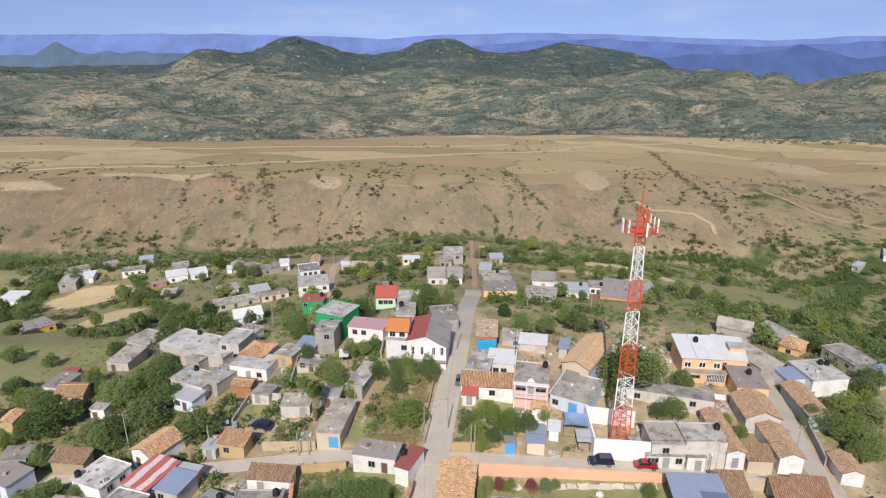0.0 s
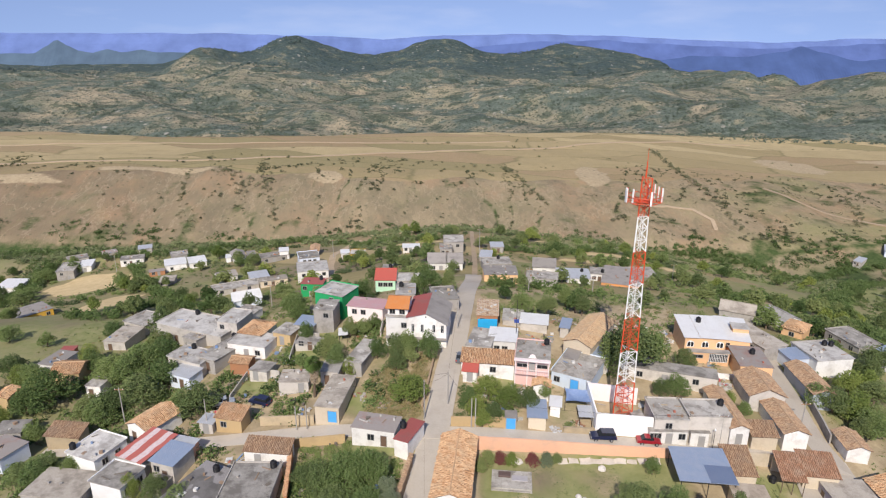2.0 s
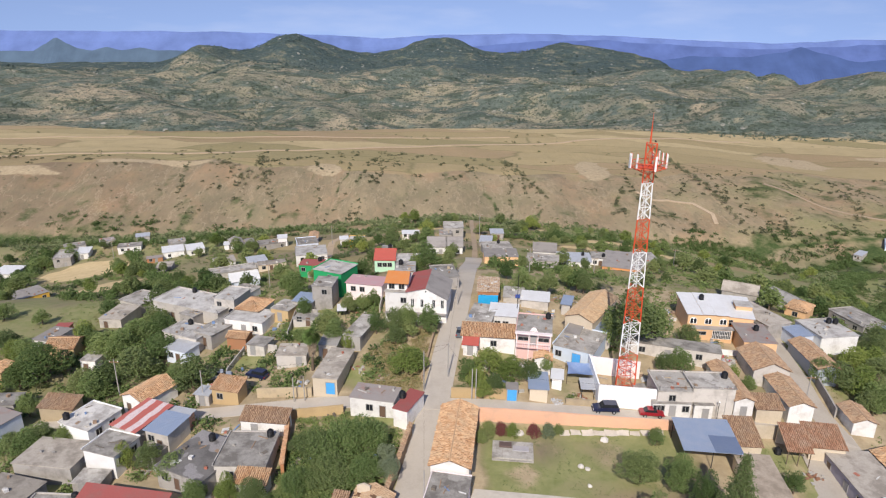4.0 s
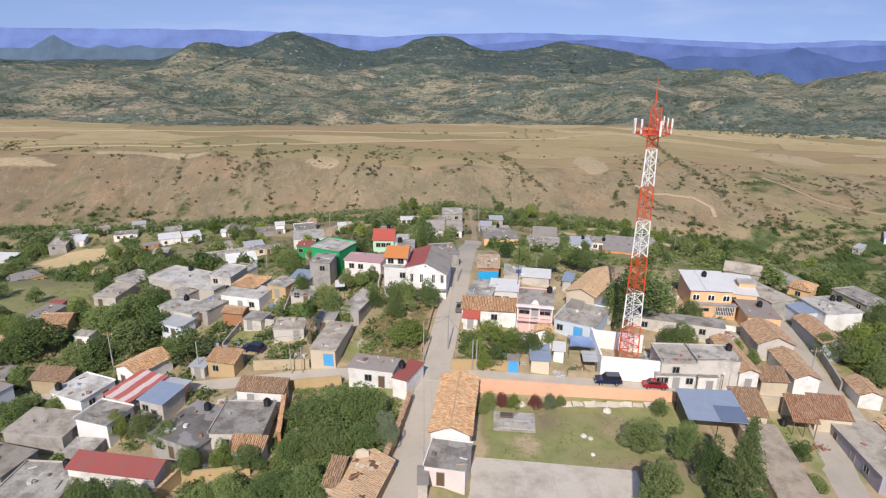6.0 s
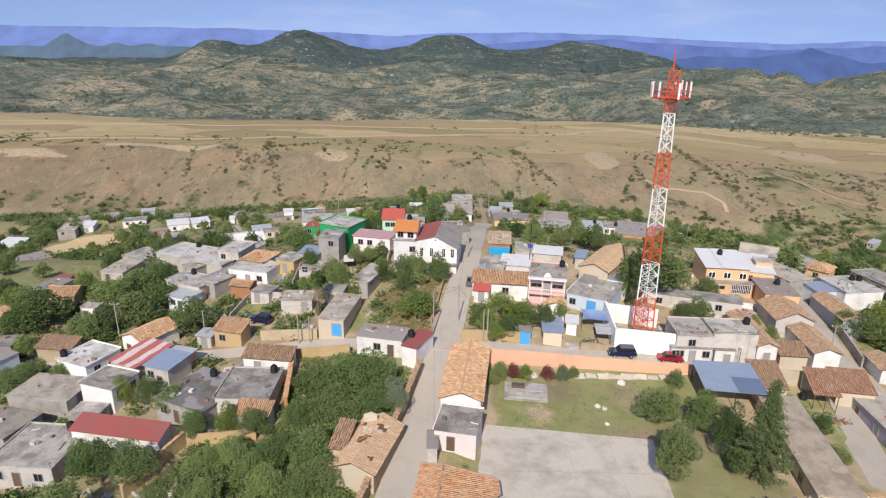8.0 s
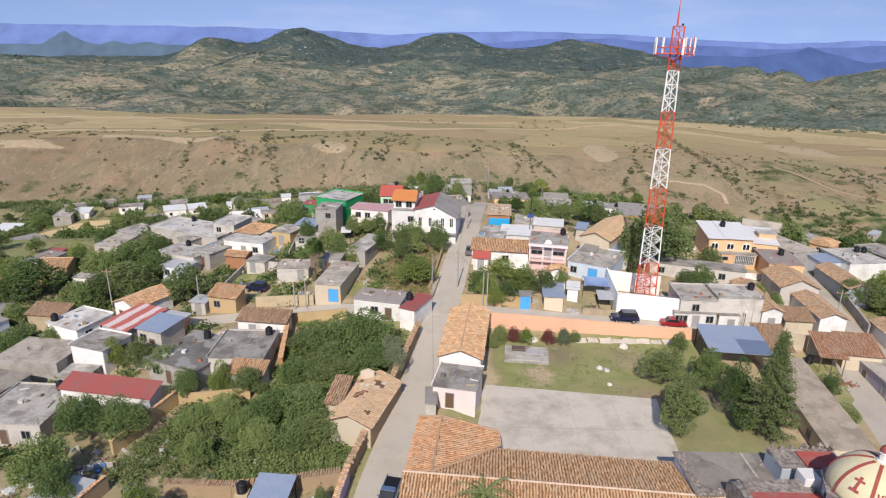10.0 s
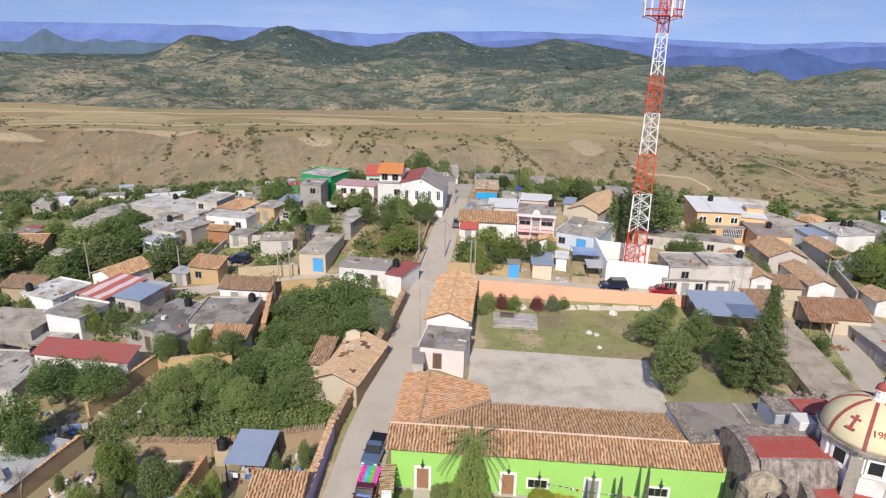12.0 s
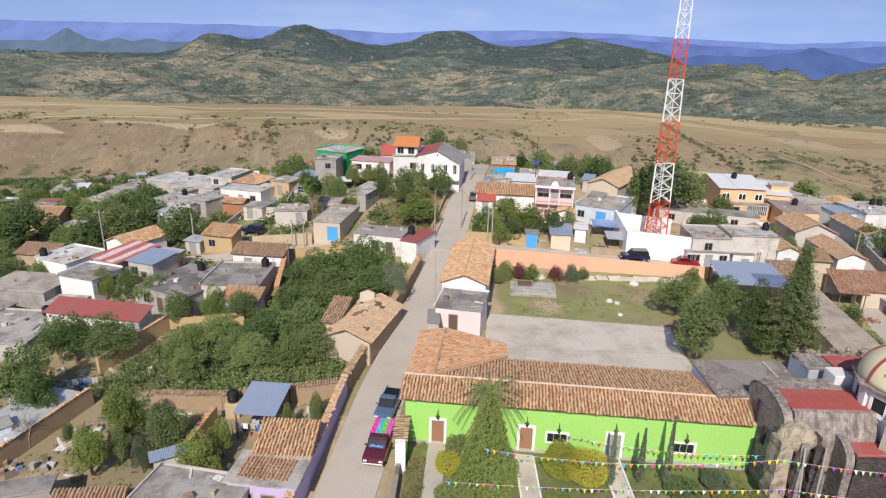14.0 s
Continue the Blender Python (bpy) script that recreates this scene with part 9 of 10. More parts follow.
tree(-69.4, 119.1, 4.0, 6.5, "a")
tree(-112.5, 143.0, 3.2, 4.5, "a")
tree(-82.0, 127.0, 2.8, 5.5, "y")
tree(84.2, 111.4, 3.6, 5.0, "y")
tree(87.0, 107.5, 3.8, 5.5, "b")
tree(80.1, 97.3, 3.4, 6.0, "a")
tree(83.0, 100.0, 3.2, 5.0, "b")
tree(96.0, 121.5, 3.8, 6.0, "b")
tree(92.6, 117.5, 3.0, 5.0, "a")
tree(56.0, 104.2, 1.4, 3.4, "y")
tree(57.6, 101.4, 1.6, 3.2, "a")
tree(51.2, 115.6, 2.7, 5.0, "a")
tree(-89.4, 230.2, 3.5, 5.0, "a")
tree(-170.9, 232.3, 5.6, 6.0, "a")
tree(-122.0, 224.2, 3.0, 4.0, "a")
tree(-174.1, 271.7, 4.7, 6.0, "a")
tree(-182.6, 264.5, 5.6, 6.0, "a")
tree(-80.1, 162.6, 3.5, 6.0, "a")
tree(-88.5, 192.4, 3.0, 5.0, "a")
tree(-82.5, 251.4, 3.8, 6.0, "a")


# ---- conifers and palms ----
def conifer(x, y, h, r, kind, label, seed, tiers=16, base=None):
    """Branches in tiers round a straight trunk, drooping needle sprays."""
    rng = np.random.default_rng(seed)
    e = thing("conifer", pose(x, y, land(x, y) if base is None else base), label, "tree", "conifers")
    FOOT.append((x, y, r))
    bm = bmesh.new()
    add_tube(bm, (0, 0, -0.5), (0, 0, h), 0.22, 0.03, 7)
    pts = []
    for t in range(tiers):
        s = t / tiers
        z = 0.08 * h + 0.9 * h * s
        reach = r * (1 - s) ** 1.05 + 0.12
        for k in range(7):
            a = k * 0.8976 + t * 0.5 + rng.uniform(-0.2, 0.2)
            rr = reach * rng.uniform(0.8, 1.1)
            tip = Vector((rr * math.cos(a), rr * math.sin(a), z + 0.12 * rr))
            add_tube(bm, (0, 0, z), tip, 0.04, 0.012, 4)
            for j in range(int(26 + 34 * rr)):
                f = rng.uniform(0.12, 1.0) ** 0.7
                pts.append(np.array(Vector((0, 0, z)).lerp(tip, f)) + rng.normal(0, (0.16 + 0.10 * r * 0.3) * (0.5 + 0.5 * f), 3) * (1, 1, 0.7))
    part("trunk", bm, BARK, e)
    V, F = cards(np.array(pts), 0.22, rng, 0.5)
    me = bpy.data.meshes.new("needles")
    me.from_pydata(V, [], F)
    part("crown", me, LEAF[kind], e)


conifer(38.3, 64.4, 14.5, 3.7, "b", "tall dark green araucaria with tiered branches", 5, 24)


def cone_tree(x, y, h, r, kind, label, seed, base):
    """A dense cone of layered sprays down to the ground."""
    rng = np.random.default_rng(seed)
    e = thing("conifer", pose(x, y, base), label, "tree", "conifers")
    FOOT.append((x, y, r))
    s = 1 - np.sqrt(rng.uniform(0, 1, 15000))
    a = rng.uniform(0, 6.283, 15000)
    tier = 0.86 + 0.14 * np.abs(np.sin(s * 34 + 1.5 * np.sin(2 * a)))
    lobes = 1 + 0.10 * np.sin(5 * a + 9 * s) + 0.06 * np.sin(11 * a - 14 * s)
    rad = (r * (1 - s) ** 0.92 + 0.05) * tier * lobes * rng.uniform(0.72, 1.03, 15000)
    pts = np.stack((rad * np.cos(a), rad * np.sin(a), 0.1 + h * s - 0.10 * rad + rng.normal(0, 0.05, 15000)), 1)
    V, F = cards(pts, 0.17, rng, 1.6)
    me = bpy.data.meshes.new("needles")
    me.from_pydata(V, [], F)
    part("crown", me, LEAF[kind], e)
    part("trunk", tube((0, 0, -0.4), (0, 0, 0.97 * h), 0.2, 0.02, 7), BARK, e)


cone_tree(2.4, 42.4, 9.2, 2.8, "cone", "broad conical green conifer beside the hall", 6, -1.25)


def palm(x, y, h, r, seed, base=None, fronds=26):
    rng = np.random.default_rng(seed)
    e = thing("palm", pose(x, y, land(x, y) if base is None else base), "palm tree with drooping fronds and dry skirt", "tree", "palms")
    part("trunk", tube((0, 0, -0.5), (0.1, 0, h), 0.26, 0.2, 8), BARK, e)
    dead = []
    bm, leaf_v, leaf_f = bmesh.new(), [], []
    for k in range(fronds):
        a, lift = k * 2.4, rng.uniform(-0.4, 1.2)
        side = Vector((-math.sin(a), math.cos(a), 0))
        prev = Vector((0.1, 0, h))
        for j in range(1, 9):
            s = j / 8
            p = Vector((0.1 + r * s * math.cos(a), r * s * math.sin(a), h + r * (lift * s - 0.95 * s * s)))
            add_tube(bm, prev, p, 0.022, 0.014, 4)
            run = (p - prev).normalized()
            for i in range(5):
                at = prev.lerp(p, i / 5)
                for sgn in (-1, 1):
                    tip = at + (side * sgn * 0.55 + run * 0.35 + Vector((0, 0, -0.25 - 0.2 * rng.random()))) * (0.75 - 0.45 * s) * rng.uniform(0.8, 1.2)
                    b = len(leaf_v)
                    leaf_v += [at - run * 0.03, at + run * 0.03, tip]
                    leaf_f.append((b, b + 1, b + 2))
            prev = p
    for k in range(500):
        a, s = rng.uniform(0, 6.283), rng.uniform(0, 1)
        dead.append((0.1 + (0.3 + 0.35 * s) * math.cos(a), (0.3 + 0.35 * s) * math.sin(a), h - 0.2 - 0.33 * h * s))
    part("fronds", ([tuple(v) for v in leaf_v], leaf_f), LEAF["b"], e)
    V, F = cards(np.array(dead), 0.24, rng, 0.6)
    me = bpy.data.meshes.new("dry_skirt")
    me.from_pydata(V, [], F)
    part("dry_skirt", me, LEAF["straw"], e)
    part("frond_stems", bm, LEAF["b"], e)


def fan_palm(x, y, h, r, seed):
    """Stiff fan leaves in a ball over a skirt of dead ones."""
    rng = np.random.default_rng(seed)
    e = thing("palm", pose(x, y, land(x, y)), "fan palm with a round crown and a long dry skirt", "tree", "palms")
    FOOT.append((x, y, 0.6))
    part("trunk", tube((0, 0, -0.5), (0.1, 0, h), 0.30, 0.22, 8), BARK, e)
    V, F = [], []
    for k in range(90):
        a, up = k * 2.39996, rng.uniform(-0.65, 1.0)
        out = Vector((math.cos(a) * math.sqrt(1 - up * up), math.sin(a) * math.sqrt(1 - up * up), up))
        side = out.cross(Vector((0, 0, 1)) if abs(up) < 0.95 else Vector((1, 0, 0))).normalized()
        over = side.cross(out).normalized()
        root = Vector((0.1, 0, h)) + out * r * 0.42
        for j in range(11):
            t = -1.15 + 2.3 * j / 10
            run = out * math.cos(t) + side * math.sin(t)
            tip = root + run * r * rng.uniform(0.48, 0.62) - Vector((0, 0, 0.16 * r))
            b = len(V)
            V += [tuple(root), tuple(root.lerp(tip, 0.55) + over * 0.05 + side * 0.07), tuple(tip), tuple(root.lerp(tip, 0.55) - over * 0.05 - side * 0.07)]
            F.append((b, b + 1, b + 2, b + 3))
    part("fronds", (V, F), LEAF["cone"], e)
    dead = []
    for k in range(1100):
        a, s = rng.uniform(0, 6.283), rng.uniform(0, 1)
        wide = 0.95 - 0.45 * s + rng.uniform(-0.15, 0.1)
        dead.append((0.1 + wide * math.cos(a), wide * math.sin(a), h - 0.5 - 0.50 * h * s))
    V, F = cards(np.array(dead), 0.30, rng, 0.7)
    me = bpy.data.meshes.new("dry_skirt")
    me.from_pydata(V, [], F)
    part("dry_skirt", me, LEAF["deadleaf"], e)


fan_palm(-25.1, 104.5, 7.4, 1.9, 1)
palm(2.5, 45.3, 6.7, 3.2, 2, base=-1.25, fronds=30)


def topiary(x, y, r, h, kind, label, seed, base=-1.25):
    """A clipped dense bush."""
    rng = np.random.default_rng(seed)
    e = thing("clipped_bush", pose(x, y, base), label, "bush", "clipped garden bushes")
    u = rng.normal(size=(int(3800 * r), 3))
    u /= np.linalg.norm(u, axis=1)[:, None]
    u[:, 2] = u[:, 2] * 0.5 + 0.5
    pts = u * np.array((r, r, h)) * rng.uniform(0.8, 1.03, (len(u), 1))
    pts *= 1 + 0.07 * np.sin(5 * u[:, :1] + 3 * u[:, 1:2] + seed)
    V, F = cards(pts, 0.14, rng, 0.6)
    me = bpy.data.meshes.new("leaves")
    me.from_pydata(V, [], F)
    part("leaves", me, LEAF[kind], e)
    part("stem", tube((0, 0, -0.3), (0, 0, h * 0.6), 0.08, 0.04), BARK, e)


def cypress(x, y, r, h, seed, base=-1.25):
    """A thin pointed column of dense needles."""
    rng = np.random.default_rng(seed)
    e = thing("cypress", pose(x, y, base), "slim pointed grey-green cypress tree", "tree", "garden cypresses")
    s = rng.uniform(0, 1, 1500) ** 1.3
    a = rng.uniform(0, 6.283, 1500)
    rad = r * np.minimum(1, 6 * s + 0.3) * (1 - s) ** 0.8 * rng.uniform(0.75, 1.0, 1500)
    V, F = cards(np.stack((rad * np.cos(a), rad * np.sin(a), 0.15 + h * s), 1), 0.16, rng, 0.6)
    me = bpy.data.meshes.new("needles")
    me.from_pydata(V, [], F)
    part("crown", me, LEAF["s"], e)
    part("trunk", tube((0, 0, -0.3), (0, 0, h * 0.85), 0.07, 0.02), BARK, e)


def bare_tree(x, y, h, seed, label):
    """A leafless tree: forking limbs that thin out to twigs."""
    rng = random.Random(seed)
    e = thing("bare_tree", pose(x, y, land(x, y)), label, "tree")
    bm = bmesh.new()

    def grow(a, way, size, r, depth):
        b = a + way * size
        add_tube(bm, a, b, r, r * 0.65, 5 if depth > 1 else 4)
        if depth:
            for k in range(3 if depth > 2 else 4):
                turn = (way + Vector((rng.uniform(-0.75, 0.75), rng.uniform(-0.75, 0.75), rng.uniform(-0.1, 0.5)))).normalized()
                grow(a.lerp(b, rng.uniform(0.65, 1.0)), turn, size * rng.uniform(0.6, 0.85), r * 0.55, depth - 1)
    grow(Vector((0, 0, -0.3)), Vector((0.05, 0.02, 1)).normalized(), h * 0.32, 0.11, 4)
    part("branch_work", bm, BARE, e)


BARE = surface("bare_grey_bark", (0.34, 0.29, 0.24), (0.22, 0.18, 0.15), 0.6, 2, 12, 0.95, 0.02)
bare_tree(-18.6, 66.6, 6.2, 3, "leafless grey tree standing in dense shrubs")
bare_tree(-40.6, 48.6, 4.2, 5, "small leafless tree beside a tiled wall")
weed_rng = random.Random(91)
thicket("dry_grass", [(weed_rng.uniform(-4.3, -2.9), weed_rng.uniform(33, 45), -1.3, weed_rng.uniform(0.15, 0.5)) for _ in range(260)], LEAF["straw"], "dry weeds in the strip beside the gate", 34, 0.40, 91, 0.8)
thicket("weeds", [(weed_rng.uniform(-4.3, -2.9), weed_rng.uniform(33, 45), -1.3, weed_rng.uniform(0.2, 0.6)) for _ in range(60)], LEAF["b"], "green weeds in the strip beside the gate", 40, 0.30, 92, 0.9)
thicket("lawn_tufts", [(weed_rng.uniform(11.5, 24), weed_rng.uniform(37.5, 43.6), -1.3, weed_rng.uniform(0.15, 0.45)) for _ in range(300)], LEAF["y"], "rough grass tufts in the garden beds", 24, 0.40, 93, 0.6)
topiary(8.9, 43.2, 1.7, 3.0, "gold", "clipped golden-green round bush", 1)
topiary(10.8, 42.6, 1.8, 2.8, "gold", "clipped golden-green round bush", 2)
topiary(-0.9, 43.2, 1.05, 1.9, "gold", "clipped golden-green round bush", 3)
topiary(8.0, 38.8, 1.3, 1.3, "y", "leafy green garden bush", 4)
topiary(-0.2, 39.6, 1.6, 1.6, "a", "leafy green garden bush", 6)
topiary(18.5, 41.5, 1.5, 0.9, "a", "low leafy green garden bush", 7)
topiary(21.5, 42.4, 1.2, 1.2, "s", "small grey-green leafy garden shrub", 8)
topiary(22.5, 39.5, 2.2, 0.9, "y", "low bright green hedge", 9)
topiary(0.1, 44.6, 1.2, 2.6, "b", "tall olive green garden shrub", 10)
for x, y, h in ((17.3, 42.3, 6.6), (15.2, 42.6, 5.2), (12.6, 42.0, 5.6)):
    cypress(x, y, 0.42, h, int(10 * x))
for x, y, r, h, kind in ((7.6, 87.4, 1.5, 2.9, "a"), (9.8, 87.6, 1.3, 2.6, "red"), (11.6, 87.4, 1.4, 2.4, "y"), (15.2, 87.7, 1.3, 2.2, "red"), (17.6, 87.4, 1.5, 2.6, "s"), (6.4, 85.6, 1.2, 2.4, "b"), (19.4, 87.8, 1.2, 2.0, "a")):
    tree(x, y, r, h, kind)

# ---- scattered trees beyond the houses ----
scatter = random.Random(44)
placed, tries = 0, 0
while placed < 190 and tries < 12000:
    tries += 1
    y = scatter.uniform(108, 285)
    x = scatter.uniform(-0.78 * y - 10, 0.78 * y + 10)
    dens = 0.9
    if not unplanted(x, y) or (15 < x < 100 and 120 < y < 200 and scatter.random() < 0.55):
        continue
    if scatter.random() > dens or ragged(x, y, 38) < (-0.15 if x < 60 else -0.35) or not clear_of(x, y, 1.6):
        continue
    r = scatter.uniform(1.6, 3.4)
    tree(x, y, r, r * scatter.uniform(1.7, 2.2), scatter.choice("abbbyd"), far=True)
    FOOT.append((x, y, 0.5 * r))
    placed += 1

# ---- uncounted vegetation ----
def spread(count, box_x, box_y, r0, r1, keep, seed, drop=0.2):
    rng, spots, k = random.Random(seed), [], 0
    while len(spots) < count and k < count * 30:
        k += 1
        y = rng.uniform(*box_y)
        x = rng.uniform(*box_x) if box_x else rng.uniform(-0.82 * y - 20, 0.82 * y + 20)
        if keep(x, y):
            r = rng.uniform(r0, r1)
            spots.append((x, y, land(x, y) - drop * r, r))
    return spots


def in_gaps(x, y):
    return clear_of(x, y, 0.9)


thicket("undergrowth", spread(210, (-25, -11.6), (55, 76), 0.9, 2.0, in_gaps, 1), LEAF["a"], "dense green undergrowth filling a walled lot", 190, 0.165, 1, 1.1)
thicket("undergrowth", spread(210, (-25, -11.6), (55, 76), 0.9, 2.1, in_gaps, 61), LEAF["b"], "dense olive undergrowth filling a walled lot", 190, 0.165, 61, 1.1)
thicket("undergrowth", spread(240, (-40, -24), (54, 70), 0.8, 1.7, lambda x, y: in_gaps(x, y) and x > -34.8 - 0.4 * (71.2 - y), 2), LEAF["b"], "dense olive undergrowth in a garden", 150, 0.19, 2, 1.1)
thicket("undergrowth", spread(200, (-25.5, -7), (76, 90), 0.6, 1.5, in_gaps, 5), LEAF["a"], "weeds and shrubs in the corner lot", 130, 0.22, 5, 1.0)
thicket("undergrowth", spread(150, (2, 12), (94, 107), 0.5, 1.2, in_gaps, 6), LEAF["a"], "weeds and shrubs in the planted lot", 50, 0.34, 6, 1.0)
thicket("undergrowth", spread(60, (-14, 0), (97, 117), 0.4, 1.1, in_gaps, 7), LEAF["b"], "scrub on the vacant lot by the street", 50, 0.34, 7, 1.0)
thicket("bushes", spread(650, None, (135, 290), 1.0, 2.3, lambda x, y: in_gaps(x, y) and unplanted(x, y) and ragged(x, y, 38) > -0.1, 31), LEAF["a"], "leafy bushes along the lower village terraces", 60, 0.34, 31, 1.1)
def off_wall(x, y):
    """Clear of the diagonal wall and the bare yard below it."""
    return not (56 < y < 74 and -47 < x < -34.8 - 0.4 * (71.2 - y) + 1.0)


thicket("overgrowth", spread(520, (-85, -8), (58, 132), 0.7, 1.9, lambda x, y: off_wall(x, y) and clear_of(x, y, 0.5) and ragged(x, y, 11) > -0.12, 41), LEAF["a"], "overgrown bushes filling the yards between houses", 60, 0.32, 41, 1.15)
thicket("overgrowth", spread(260, (-85, -8), (58, 132), 0.7, 1.7, lambda x, y: off_wall(x, y) and clear_of(x, y, 0.6) and ragged(x, y, 9) > 0.0, 42), LEAF["d"], "dark overgrown shrubs between houses", 60, 0.32, 42, 1.15)
thicket("overgrowth", spread(150, (8, 100), (93, 150), 0.6, 1.6, lambda x, y: clear_of(x, y, 0.6) and ragged(x, y, 11) > 0.05, 43), LEAF["b"], "bushes in the back yards", 50, 0.34, 43, 1.1)


def off_lawn(x, y):
    return in_gaps(x, y) and not (5 < x < 46 and 53 < y < 90)


thicket("weeds", spread(3600, (-100, 100), (42, 170), 0.25, 0.9, off_lawn, 3), LEAF["b"], "weeds and low bushes between the houses", 17, 0.40, 3)
thicket("dry_grass", spread(4200, (-90, 90), (42, 150), 0.25, 0.8, off_lawn, 33), LEAF["straw"], "dry straw-coloured grass tufts in the yards", 15, 0.38, 33, 0.6)
thicket("dry_grass", spread(700, (-14.5, -1), (95, 116), 0.4, 1.1, in_gaps, 34), LEAF["straw"], "tall dry weeds on the vacant lot", 50, 0.26, 34, 0.9)
thicket("lawn_tufts", spread(900, (7, 40), (73, 89), 0.15, 0.4, lambda x, y: clear_of(x, y, 0.3) and ragged(x, y, 5) > 0.0, 35), LEAF["b"], "rough grass tufts on the lawn", 14, 0.45, 35, 0.4)
thicket("weeds", spread(1700, None, (150, 300), 0.5, 1.5, lambda x, y: in_gaps(x, y) and ragged(x, y, 30) > -0.1 and unplanted(x, y), 4), LEAF["b"], "low bushes on the lower village slope", 22, 0.45, 4)
HEDGES = (  # width and the line that a hedge follows
    (1.4, (-154, 214), (-148, 217), (-140, 221), (-136, 235), (-130, 243)), (4.5, (-113, 171), (-106, 167), (-98, 165), (-96, 174), (-98, 190), (-80, 175)),
    (3.5, (-147, 275), (-133, 252), (-123, 236), (-100, 202), (-86, 189)), (7.0, (-178, 222), (-184, 245), (-188, 264), (-195, 287)), (7.0, (-235, 300), (-215, 312), (-198, 309)),
    (4.0, (-172, 290), (-140, 286), (-105, 283)), (3.0, (-112, 287), (-87, 287), (-63, 293)), (3.0, (-49, 277), (-36, 262), (-22, 265), (-3, 258)), (6.0, (148, 417), (181, 416), (207, 411), (226, 391), (240, 370)),
    (4.0, (92, 188), (112, 206), (122, 216), (126, 210), (144, 218)), (5.0, (144, 218), (138, 190), (136, 168), (120, 146)), (6.0, (225, 382), (250, 374), (277, 395), (296, 385)), (7.0, (150, 224), (180, 256), (205, 288), (240, 322), (275, 355)),
    (3.0, (12, 164), (27, 166), (42, 158)), (3.0, (48, 240), (65, 257), (90, 254)), (3.0, (19, 262), (26, 240), (44, 244), (56, 262)), (4.5, (110, 140), (122, 150), (140, 158)))


GULLIES = ((4.0, (-222, 531), (-211, 487), (-198, 445)), (5.0, (-162, 548), (-147, 498), (-136, 470), (-126, 443)), (9.0, (-192, 523), (-162, 502), (-166, 483)), (5.0, (242, 718), (230, 594), (227, 544), (226, 457), (222, 429)),
           (5.0, (133, 463), (159, 454), (184, 461)), (5.0, (330, 470), (350, 500), (360, 540)), (6.0, (60, 585), (70, 520), (84, 470)))


def along_hedges(seed, per_metre=0.55, lines=None, small=1.0):
    rng, spots = random.Random(seed), []
    for wide, *line in lines or HEDGES:
        for (xa, ya), (xb, yb) in zip(line, line[1:]):
            for k in range(int(math.hypot(xb - xa, yb - ya) * per_metre * wide / 3)):
                f = rng.random()
                x, y = xa + (xb - xa) * f + rng.gauss(0, wide / 2.4), ya + (yb - ya) * f + rng.gauss(0, wide / 2.4)
                if clear_of(x, y, 0.9):
                    r = rng.uniform(1.0, 2.5) * small
                    spots.append((x, y, land(x, y) + 0.25 * r, r))
    return spots


def rows_between(x, y):
    """Tree rows along the terrace edges."""
    band = math.sin(0.14 * y + 0.02 * x + 2.2 * ragged(x, y, 50))
    return -0.1 < band < 0.3 and in_gaps(x, y) and unplanted(x, y) and ragged(x, y, 24) > -0.2


thicket("hedgerow", along_hedges(51), LEAF["a"], "leafy hedgerows between fields and terraces", 80, 0.34, 51, 1.2)
thicket("shrubs", along_hedges(54, 0.30, GULLIES, 0.9), LEAF["dry"], "dark shrubs along the gullies of the dry slope", 34, 0.42, 54, 1.1)
thicket("hedgerow", along_hedges(53, 0.4), LEAF["d"], "dark leafy trees along the hedgerows", 80, 0.34, 53, 1.3)
thicket("hedgerow", spread(420, None, (200, 300), 0.9, 2.2, rows_between, 52), LEAF["belt"], "tree rows along the lower terraces", 60, 0.36, 52, 1.1)
thicket("woodland", spread(2700, None, (255, 405), 1.7, 3.9, lambda x, y: clear_of(x, y, 4) and unplanted(x, y) and (x < 120 or ragged(x, y, 22) > 0.12) and ragged(x, y, 60) > -0.05 - 0.5 * smooth(280, 320, y), 8), LEAF["belt"], "green tree belt along the valley floor", 46, 0.36, 8, 1.1)
thicket("woodland", spread(900, None, (380, 445), 1.5, 3.4, lambda x, y: ragged(x, y, 40) > -0.1, 9), LEAF["d"], "dark trees along the stream", 44, 0.36, 9, 1.1)
thicket("shrubs", spread(1500, None, (425, 600), 0.6, 2.3, lambda x, y: (abs(ragged(x + 9 * ragged(x, y, 25), y * 0.2, 27)) < 0.05 and ragged(x, y, 70) > -0.1) or ragged(x, y, 9) > 0.5 or (ragged(x, y, 12) > 0.1 and abs(x + 70 - 0.25 * (y - 460)) < 16), 10), LEAF["dry"], "scattered dark shrubs on the dry slope", 26, 0.5, 10, 0.9)
thicket("shrubs", spread(130, None, (520, 860), 1.4, 3.6, lambda x, y: ragged(x, y, 70) > 0.22, 11), LEAF["dry"], "dark bushes on the plateau", 26, 0.5, 11, 0.9)
thicket("woodland", spread(820, None, (110, 330), 1.0, 2.6, lambda x, y: x > 78 and ragged(x, y, 30) > 0.0 and in_gaps(x, y) and unplanted(x, y), 18), LEAF["b"], "green woodland on the east slope", 50, 0.40, 18, 1.0)
thicket("shrubs", spread(500, None, (330, 620), 0.9, 2.6, lambda x, y: x > 170 and clear_of(x, y, 3) and ragged(x, y, 40) > -0.05, 19), LEAF["dry"], "shrubs on the eastern slope", 26, 0.5, 19, 0.9)
